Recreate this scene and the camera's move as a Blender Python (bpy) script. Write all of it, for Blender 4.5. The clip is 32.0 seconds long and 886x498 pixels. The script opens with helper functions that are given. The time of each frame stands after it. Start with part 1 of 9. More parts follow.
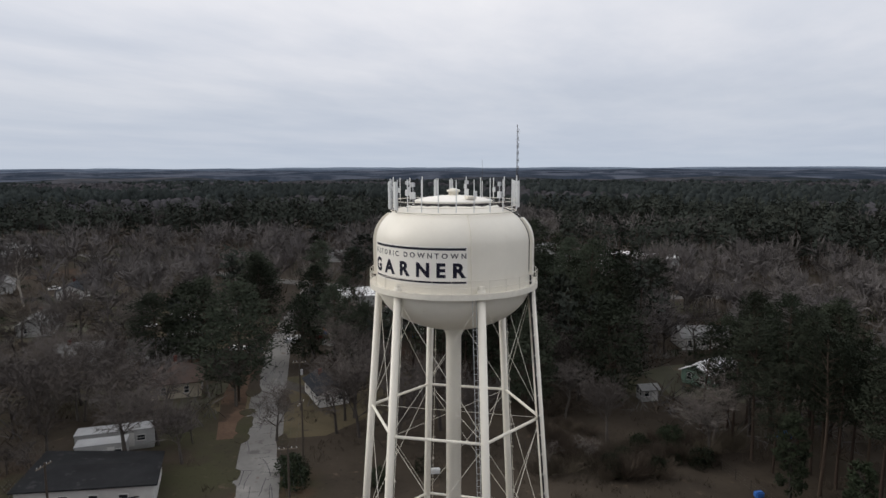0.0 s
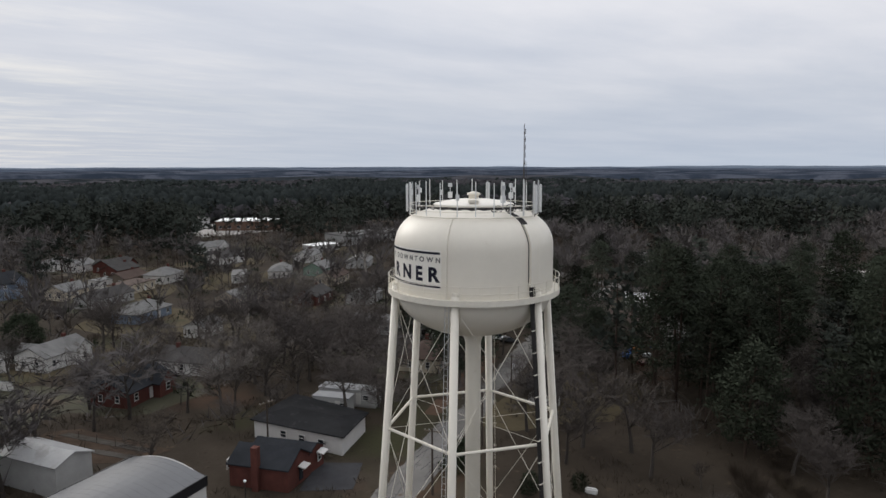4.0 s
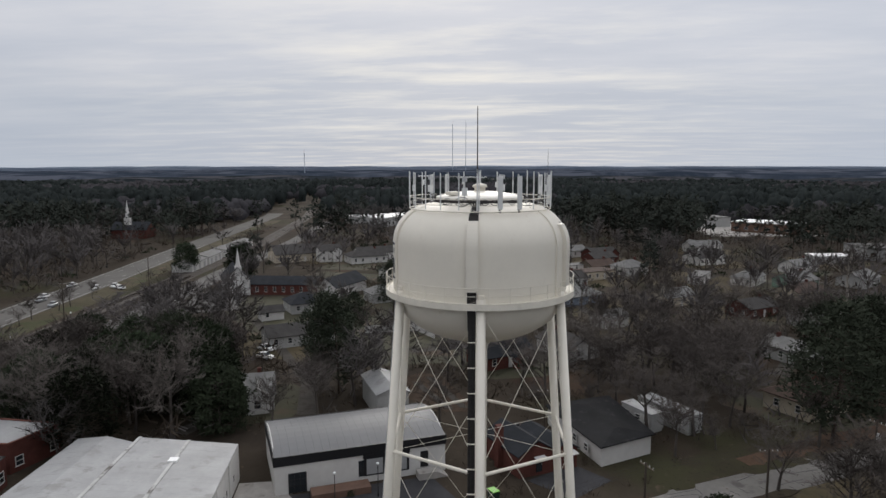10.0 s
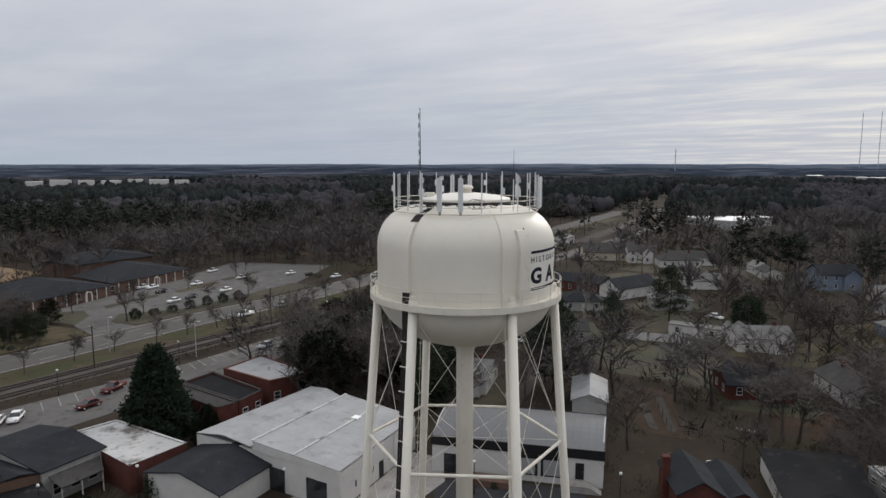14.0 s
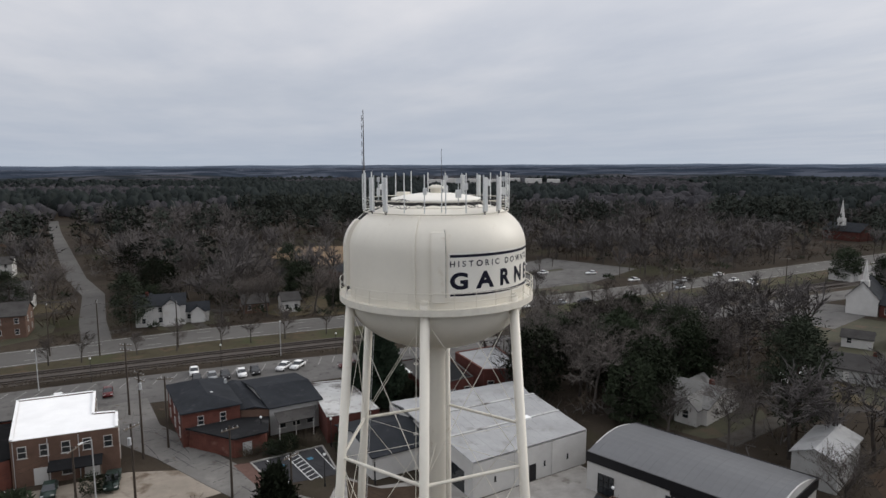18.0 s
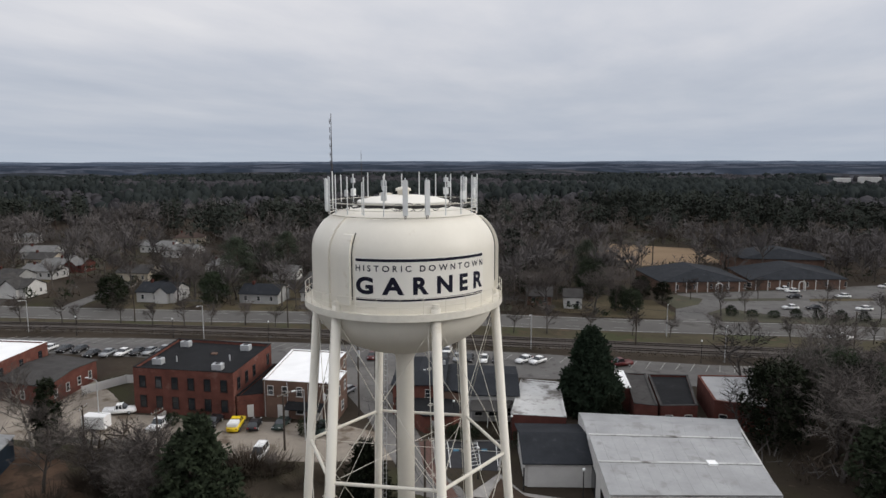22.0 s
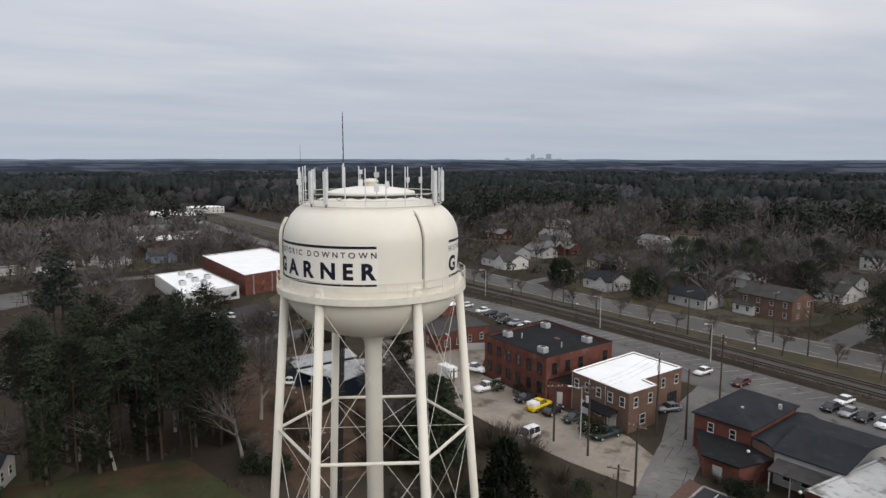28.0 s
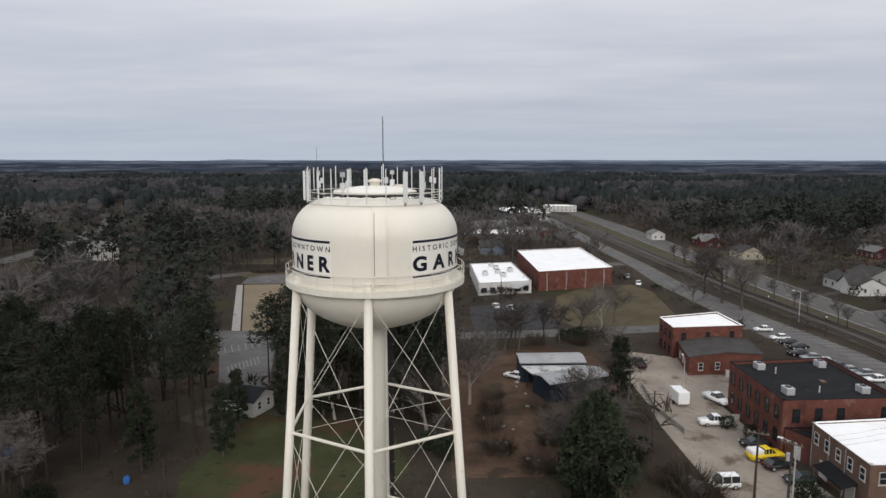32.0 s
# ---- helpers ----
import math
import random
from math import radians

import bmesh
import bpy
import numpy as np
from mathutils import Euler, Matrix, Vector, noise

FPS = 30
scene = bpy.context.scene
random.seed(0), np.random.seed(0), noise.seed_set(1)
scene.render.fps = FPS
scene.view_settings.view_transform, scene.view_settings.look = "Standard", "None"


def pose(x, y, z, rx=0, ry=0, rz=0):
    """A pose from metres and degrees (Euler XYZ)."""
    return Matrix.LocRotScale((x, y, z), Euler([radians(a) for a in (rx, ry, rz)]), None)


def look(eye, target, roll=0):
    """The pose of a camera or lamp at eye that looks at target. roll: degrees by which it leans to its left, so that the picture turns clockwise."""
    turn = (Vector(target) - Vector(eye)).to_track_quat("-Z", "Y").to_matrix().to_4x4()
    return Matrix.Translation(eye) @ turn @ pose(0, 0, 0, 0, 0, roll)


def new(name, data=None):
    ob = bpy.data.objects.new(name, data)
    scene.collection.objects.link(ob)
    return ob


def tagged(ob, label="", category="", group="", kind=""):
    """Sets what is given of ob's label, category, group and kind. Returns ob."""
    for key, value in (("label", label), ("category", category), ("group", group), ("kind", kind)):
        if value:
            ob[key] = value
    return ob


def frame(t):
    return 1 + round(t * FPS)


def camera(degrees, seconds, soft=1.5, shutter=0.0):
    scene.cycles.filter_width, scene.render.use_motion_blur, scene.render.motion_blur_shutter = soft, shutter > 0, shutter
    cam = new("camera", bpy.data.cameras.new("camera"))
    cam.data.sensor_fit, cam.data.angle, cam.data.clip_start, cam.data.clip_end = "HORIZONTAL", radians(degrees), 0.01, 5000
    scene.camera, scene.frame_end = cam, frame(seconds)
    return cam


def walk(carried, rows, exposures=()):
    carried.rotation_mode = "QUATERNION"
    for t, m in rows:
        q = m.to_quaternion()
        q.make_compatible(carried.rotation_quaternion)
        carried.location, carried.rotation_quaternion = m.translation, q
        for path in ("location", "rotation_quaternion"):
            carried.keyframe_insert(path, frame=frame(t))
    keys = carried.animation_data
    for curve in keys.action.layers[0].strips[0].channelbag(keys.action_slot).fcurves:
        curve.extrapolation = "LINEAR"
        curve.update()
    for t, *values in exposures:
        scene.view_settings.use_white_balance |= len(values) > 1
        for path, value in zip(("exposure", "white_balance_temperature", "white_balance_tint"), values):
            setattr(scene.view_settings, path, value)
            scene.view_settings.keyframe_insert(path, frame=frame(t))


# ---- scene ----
cam = camera(67.74, 32.0)
PATH = [
    (0, (17.13, -49.08, 42.26), (10.29, -30.45, 39.77), -0.16),
    (0.5, (20.29, -47.34, 42.32), (12.10, -29.27, 39.82), -0.14),
    (1, (23.34, -45.55, 42.38), (13.87, -28.11, 39.88), -0.12),
    (1.5, (26.26, -43.70, 42.45), (15.57, -26.98, 39.94), -0.09),
    (2, (29.04, -41.78, 42.52), (17.20, -25.86, 40.01), -0.08),
    (2.5, (31.74, -39.79, 42.58), (18.82, -24.74, 40.06), -0.08),
    (3, (34.36, -37.66, 42.61), (20.43, -23.53, 40.08), -0.10),
    (3.5, (36.74, -35.32, 42.59), (21.86, -22.20, 40.06), -0.12),
    (4, (38.86, -32.76, 42.54), (23.11, -20.69, 40.02), -0.13),
    (4.5, (40.73, -30.01, 42.46), (24.19, -19.04, 39.95), -0.14),
    (5, (42.37, -27.08, 42.36), (25.11, -17.28, 39.87), -0.14),
    (5.5, (43.77, -24.02, 42.25), (25.87, -15.44, 39.76), -0.12),
    (6, (44.94, -20.85, 42.13), (26.48, -13.55, 39.63), -0.08),
    (6.5, (45.91, -17.51, 41.99), (26.99, -11.53, 39.49), -0.03),
    (7, (46.64, -14.13, 41.86), (27.35, -9.48, 39.36), 0.01),
    (7.5, (47.13, -10.78, 41.76), (27.56, -7.48, 39.27), 0.03),
    (8, (47.41, -7.47, 41.69), (27.66, -5.52, 39.20), 0.03),
    (8.5, (47.46, -4.17, 41.69), (27.62, -3.59, 39.18), 0.03),
    (9, (47.23, -0.88, 41.70), (27.40, -1.66, 39.19), 0.01),
    (9.5, (46.73, 2.43, 41.75), (27.01, 0.27, 39.23), -0.02),
    (10, (46.10, 5.66, 41.82), (26.57, 2.15, 39.29), -0.04),
    (10.5, (45.36, 8.83, 41.86), (26.13, 3.98, 39.32), -0.04),
    (11, (44.49, 11.90, 41.92), (25.63, 5.76, 39.36), -0.03),
    (11.5, (43.42, 14.91, 41.96), (25.02, 7.51, 39.39), -0.02),
    (12, (42.16, 17.90, 42.01), (24.32, 9.25, 39.42), 0.01),
    (12.5, (40.68, 20.87, 42.03), (23.48, 11.00, 39.45), 0.03),
    (13, (39.02, 23.80, 42.06), (22.54, 12.77, 39.47), 0.04),
    (13.5, (37.11, 26.62, 42.04), (21.45, 14.46, 39.44), 0.03),
    (14, (34.92, 29.27, 42.06), (20.17, 16.02, 39.46), 0.01),
    (14.5, (32.51, 31.80, 42.06), (18.75, 17.52, 39.47), -0.03),
    (15, (29.95, 34.24, 42.08), (17.26, 18.99, 39.50), -0.07),
    (15.5, (27.32, 36.63, 42.12), (15.77, 20.51, 39.56), -0.12),
    (16, (24.49, 37.90, 42.03), (13.95, 21.10, 39.43), -0.18),
    (16.5, (19.53, 40.58, 41.99), (11.01, 22.67, 39.40), -0.20),
    (17, (17.01, 41.59, 41.97), (9.48, 23.24, 39.37), -0.24),
    (17.5, (14.42, 42.49, 41.95), (7.92, 23.76, 39.35), -0.28),
    (18, (11.95, 43.44, 41.99), (6.49, 24.37, 39.41), -0.21),
    (18.5, (8.76, 44.36, 42.11), (4.59, 24.98, 39.50), -0.06),
    (19, (5.11, 44.49, 42.12), (2.39, 24.85, 39.49), -0.09),
    (19.5, (1.56, 44.46, 42.12), (0.27, 24.68, 39.48), -0.11),
    (20, (-1.91, 44.28, 42.13), (-1.77, 24.46, 39.49), -0.12),
    (20.5, (-5.32, 43.94, 42.17), (-3.77, 24.18, 39.52), -0.12),
    (21, (-8.71, 43.38, 42.20), (-5.74, 23.79, 39.54), -0.12),
    (21.5, (-12.05, 42.56, 42.25), (-7.68, 23.23, 39.58), -0.12),
    (22, (-15.33, 41.53, 42.31), (-9.59, 22.56, 39.63), -0.12),
    (22.5, (-18.49, 40.32, 42.33), (-11.41, 21.81, 39.64), -0.11),
    (23, (-21.56, 38.91, 42.33), (-13.21, 20.93, 39.63), -0.11),
    (23.5, (-24.50, 37.35, 42.35), (-14.92, 20.00, 39.65), -0.12),
    (24, (-27.42, 35.60, 42.35), (-16.66, 18.96, 39.64), -0.11),
    (24.5, (-30.19, 33.62, 42.30), (-18.30, 17.77, 39.59), -0.08),
    (25, (-32.77, 31.43, 42.23), (-19.78, 16.46, 39.52), -0.05),
    (25.5, (-35.21, 29.05, 42.16), (-21.20, 15.03, 39.45), -0.01),
    (26, (-37.41, 26.54, 42.11), (-22.46, 13.53, 39.40), 0.02),
    (26.5, (-39.36, 23.92, 42.07), (-23.56, 11.96, 39.35), 0.05),
    (27, (-41.10, 21.18, 42.04), (-24.53, 10.32, 39.31), 0.07),
    (27.5, (-42.63, 18.34, 42.00), (-25.36, 8.62, 39.27), 0.07),
    (28, (-43.97, 15.38, 41.95), (-26.09, 6.86, 39.22), 0.05),
    (28.5, (-45.08, 12.32, 41.90), (-26.65, 5.04, 39.17), 0.01),
    (29, (-46.01, 9.15, 41.87), (-27.13, 3.17, 39.13), -0.04),
    (29.5, (-46.80, 5.90, 41.84), (-27.54, 1.28, 39.11), -0.09),
    (30, (-47.44, 2.61, 41.83), (-27.89, -0.63, 39.10), -0.12),
    (30.5, (-47.92, -0.72, 41.83), (-28.20, -2.56, 39.11), -0.12),
    (31, (-48.14, -4.11, 41.86), (-28.33, -4.54, 39.15), -0.07),
    (31.5, (-48.13, -7.63, 41.92), (-28.34, -6.62, 39.21), -0.01),
    (32, (-47.98, -11.13, 41.98), (-28.32, -8.65, 39.27), 0.05),
]
walk(cam, [(t, look(eye, target, roll)) for t, eye, target, roll in PATH], [(0.0, 0.07), (3.0, 0.05), (7.0, -0.04), (10.0, -0.08), (13.0, -0.08), (16.0, 0.0), (32.0, 0.02)])

# ---- sky and light ----
world = bpy.data.worlds.new("overcast")
scene.world = world
world.use_nodes = True
wn, wl = world.node_tree.nodes, world.node_tree.links
wn.clear()


SUN_AZ = radians(188.0)     # compass of the bright patch in the clouds, from +x
SUN_EL = radians(24.0)

sky = wn.new("ShaderNodeTexSky")
sky.sky_type = "NISHITA"
sky.sun_disc = False
sky.sun_elevation = SUN_EL
sky.sun_rotation = radians(90) - SUN_AZ
coord = wn.new("ShaderNodeTexCoord")
split = wn.new("ShaderNodeSeparateXYZ")
wl.new(coord.outputs["Generated"], split.inputs[0])


def wmath(op, a, b=None, clamp=False):
    n = wn.new("ShaderNodeMath")
    n.operation, n.use_clamp = op, clamp
    for i, v in enumerate((a, b)):
        if v is None:
            continue
        if isinstance(v, (int, float)):
            n.inputs[i].default_value = v
        else:
            wl.new(v, n.inputs[i])
    return n.outputs[0]


def wramp(fac, stops):
    n = wn.new("ShaderNodeValToRGB")
    while len(n.color_ramp.elements) < len(stops):
        n.color_ramp.elements.new(0.5)
    for e, (p, c) in zip(n.color_ramp.elements, stops):
        e.position, e.color = p, (*c, 1)
    wl.new(fac, n.inputs[0])
    return n.outputs[0]


def wmix(fac, a, b, blend="MIX"):
    n = wn.new("ShaderNodeMix")
    n.data_type, n.blend_type = "RGBA", blend
    for sock, v in ((n.inputs[0], fac), (n.inputs[6], a), (n.inputs[7], b)):
        if isinstance(v, (int, float)):
            sock.default_value = v
        elif isinstance(v, tuple):
            sock.default_value = (*v, 1)
        else:
            wl.new(v, sock)
    return n.outputs[2]


up = wmath("MAXIMUM", split.outputs[2], 0.0)
low = wmath("ADD", up, 0.055)
flat = wn.new("ShaderNodeCombineXYZ")
wl.new(wmath("DIVIDE", split.outputs[0], low), flat.inputs[0])
wl.new(wmath("DIVIDE", split.outputs[1], low), flat.inputs[1])


def wnoise(scale, detail, rough, stretch=(1, 1, 1), turn=0.0):
    m = wn.new("ShaderNodeMapping")
    m.inputs["Scale"].default_value = stretch
    m.inputs["Rotation"].default_value = (0, 0, turn)
    wl.new(flat.outputs[0], m.inputs[0])
    n = wn.new("ShaderNodeTexNoise")
    n.inputs["Scale"].default_value, n.inputs["Detail"].default_value, n.inputs["Roughness"].default_value = scale, detail, rough
    wl.new(m.outputs[0], n.inputs[0])
    return n.outputs[0]


broad = wnoise(0.42, 5, 0.52, (1, 0.7, 1), 0.5)
fine = wnoise(1.5, 7, 0.6, (1, 0.45, 1), 0.9)
cover = wmath("ADD", wmath("MULTIPLY", broad, 0.7), wmath("MULTIPLY", fine, 0.3))
cloud = wramp(cover, [(0.33, (0.37, 0.43, 0.55)), (0.46, (0.52, 0.565, 0.66)), (0.57, (0.68, 0.70, 0.765)), (0.70, (0.86, 0.86, 0.89))])
# towards the horizon the layer thins into a pale blue-grey band
band = wramp(up, [(0.0, (0.50, 0.58, 0.70)), (0.03, (0.48, 0.55, 0.67)), (0.10, (0.54, 0.59, 0.68)), (0.24, (0.71, 0.73, 0.785))])
mixed = wmix(wmath("ADD", 0.10, wmath("MULTIPLY", wmath("MULTIPLY", up, 6.5, True), 0.38)), band, cloud)
# overcast skies brighten towards the zenith
zen = wramp(up, [(0.0, (0.92, 0.92, 0.92)), (0.14, (1.0, 1.0, 1.0)), (0.30, (1.12, 1.115, 1.10)), (0.75, (1.6, 1.585, 1.55)), (1.0, (1.76, 1.745, 1.70))])
lit = wmix(1.0, mixed, zen, "MULTIPLY")
# the layer is a little thinner, and brighter, on one side
tilt = wmath("ADD", 1.0, wmath("ADD", wmath("MULTIPLY", split.outputs[0], -0.024), wmath("MULTIPLY", split.outputs[1], 0.044)))
lit = wmix(1.0, lit, tilt, "MULTIPLY")
lit = wmix(1.0, lit, (1.022, 1.0, 0.982), "MULTIPLY")
# bright break in the clouds round the hidden sun
dot = wn.new("ShaderNodeVectorMath")
dot.operation = "DOT_PRODUCT"
sun_way = Vector((math.cos(SUN_AZ) * math.cos(radians(5)), math.sin(SUN_AZ) * math.cos(radians(5)), math.sin(radians(5))))
wl.new(coord.outputs["Generated"], dot.inputs[0])
dot.inputs[1].default_value = sun_way
near_sun = wmath("POWER", wmath("MAXIMUM", dot.outputs["Value"], 0.0), 14.0)
streak = wmath("MULTIPLY", near_sun, wmath("MULTIPLY", wmath("SUBTRACT", fine, 0.46, True), 3.0), True)
glow = wmix(wmath("MULTIPLY", streak, 0.8), lit, (0.97, 0.93, 0.84))
clouds_bg = wn.new("ShaderNodeBackground")
clouds_bg.inputs[1].default_value = 1.035
wl.new(glow, clouds_bg.inputs[0])
sky_bg = wn.new("ShaderNodeBackground")
sky_bg.inputs[1].default_value = 0.05
wl.new(sky.outputs[0], sky_bg.inputs[0])
mixsh = wn.new("ShaderNodeMixShader")
mixsh.inputs[0].default_value = 0.93
out_w = wn.new("ShaderNodeOutputWorld")
wl.new(sky_bg.outputs[0], mixsh.inputs[1])
wl.new(clouds_bg.outputs[0], mixsh.inputs[2])
wl.new(mixsh.outputs[0], out_w.inputs[0])

lamp = bpy.data.lights.new("sun", "SUN")
lamp.energy, lamp.angle, lamp.color = 1.4, radians(24), (1.0, 0.95, 0.88)
sun = new("sun", lamp)
sun.matrix_world = look((0, 0, 0), (-math.cos(SUN_AZ) * math.cos(SUN_EL), -math.sin(SUN_AZ) * math.cos(SUN_EL), -math.sin(SUN_EL)))


# ---- materials ----
def material(name, color, rough=0.8, metal=0.0, var=0.25, scale=3.0, bump=0.0, bump_scale=30.0, spots=None, rand=0.0, island=0.0, spec=0.35, stretch=(1, 1, 1), coords="Object"):
    """A surface with a broad and a fine mottling, optional stains (colour, amount, scale), relief, and a shift from piece to piece."""
    m = bpy.data.materials.new(name)
    m.use_nodes = True
    n, l = m.node_tree.nodes, m.node_tree.links
    b = n["Principled BSDF"]
    b.inputs["Roughness"].default_value, b.inputs["Metallic"].default_value = rough, metal
    b.inputs["Specular IOR Level"].default_value = spec
    tc = n.new("ShaderNodeTexCoord")
    mp = n.new("ShaderNodeMapping")
    mp.inputs["Scale"].default_value = stretch
    l.new(tc.outputs[coords], mp.inputs[0])

    def noise_at(s, detail=4):
        t = n.new("ShaderNodeTexNoise")
        t.inputs["Scale"].default_value, t.inputs["Detail"].default_value, t.inputs["Roughness"].default_value = s, detail, 0.6
        l.new(mp.outputs[0], t.inputs[0])
        return t.outputs[0]

    def mixed_color(fac, a, bb, blend="MIX"):
        x = n.new("ShaderNodeMix")
        x.data_type, x.blend_type = "RGBA", blend
        for sock, v in ((x.inputs[0], fac), (x.inputs[6], a), (x.inputs[7], bb)):
            if isinstance(v, (int, float)):
                sock.default_value = v
            elif isinstance(v, tuple):
                sock.default_value = (*v, 1)
            else:
                l.new(v, sock)
        return x.outputs[2]

    def spread(fac, lo, hi):
        r = n.new("ShaderNodeMapRange")
        r.inputs["From Min"].default_value, r.inputs["From Max"].default_value = 0.3, 0.7
        r.inputs["To Min"].default_value, r.inputs["To Max"].default_value = lo, hi
        l.new(fac, r.inputs[0])
        return r.outputs[0]

    dark = tuple(c * (1 - var) for c in color)
    light = tuple(min(0.95, c * (1 + var)) for c in color)
    col = mixed_color(spread(noise_at(scale, 6), 0, 1), dark, light)
    col = mixed_color(spread(noise_at(scale * 11, 3), 0, 0.45 * min(1, var * 3)), col, tuple(c * 0.7 for c in color))
    for sc, amount, ss in spots or ():
        r = n.new("ShaderNodeMapRange")
        r.interpolation_type = "SMOOTHSTEP"
        r.inputs["From Min"].default_value, r.inputs["From Max"].default_value = 1 - amount, 1 - amount + 0.12
        l.new(noise_at(ss, 5), r.inputs[0])
        col = mixed_color(r.outputs[0], col, sc)
    if rand or island:
        if rand:
            src = n.new("ShaderNodeObjectInfo").outputs["Random"]
        else:
            src = n.new("ShaderNodeNewGeometry").outputs["Random Per Island"]
        k = rand or island
        r = n.new("ShaderNodeMapRange")
        r.inputs["To Min"].default_value, r.inputs["To Max"].default_value = 1 - k, 1 + k
        l.new(src, r.inputs[0])
        hsv = n.new("ShaderNodeHueSaturation")
        l.new(r.outputs[0], hsv.inputs["Value"])
        r2 = n.new("ShaderNodeMapRange")
        r2.inputs["To Min"].default_value, r2.inputs["To Max"].default_value = 0.5 - 0.03 * k, 0.5 + 0.03 * k
        l.new(src, r2.inputs[0])
        l.new(r2.outputs[0], hsv.inputs["Hue"])
        l.new(col, hsv.inputs["Color"])
        col = hsv.outputs[0]
    l.new(col, b.inputs["Base Color"])
    if bump:
        bn = n.new("ShaderNodeBump")
        bn.inputs["Strength"].default_value, bn.inputs["Distance"].default_value = bump, 0.05
        l.new(noise_at(bump_scale, 4), bn.inputs["Height"])
        l.new(bn.outputs[0], b.inputs["Normal"])
    return m


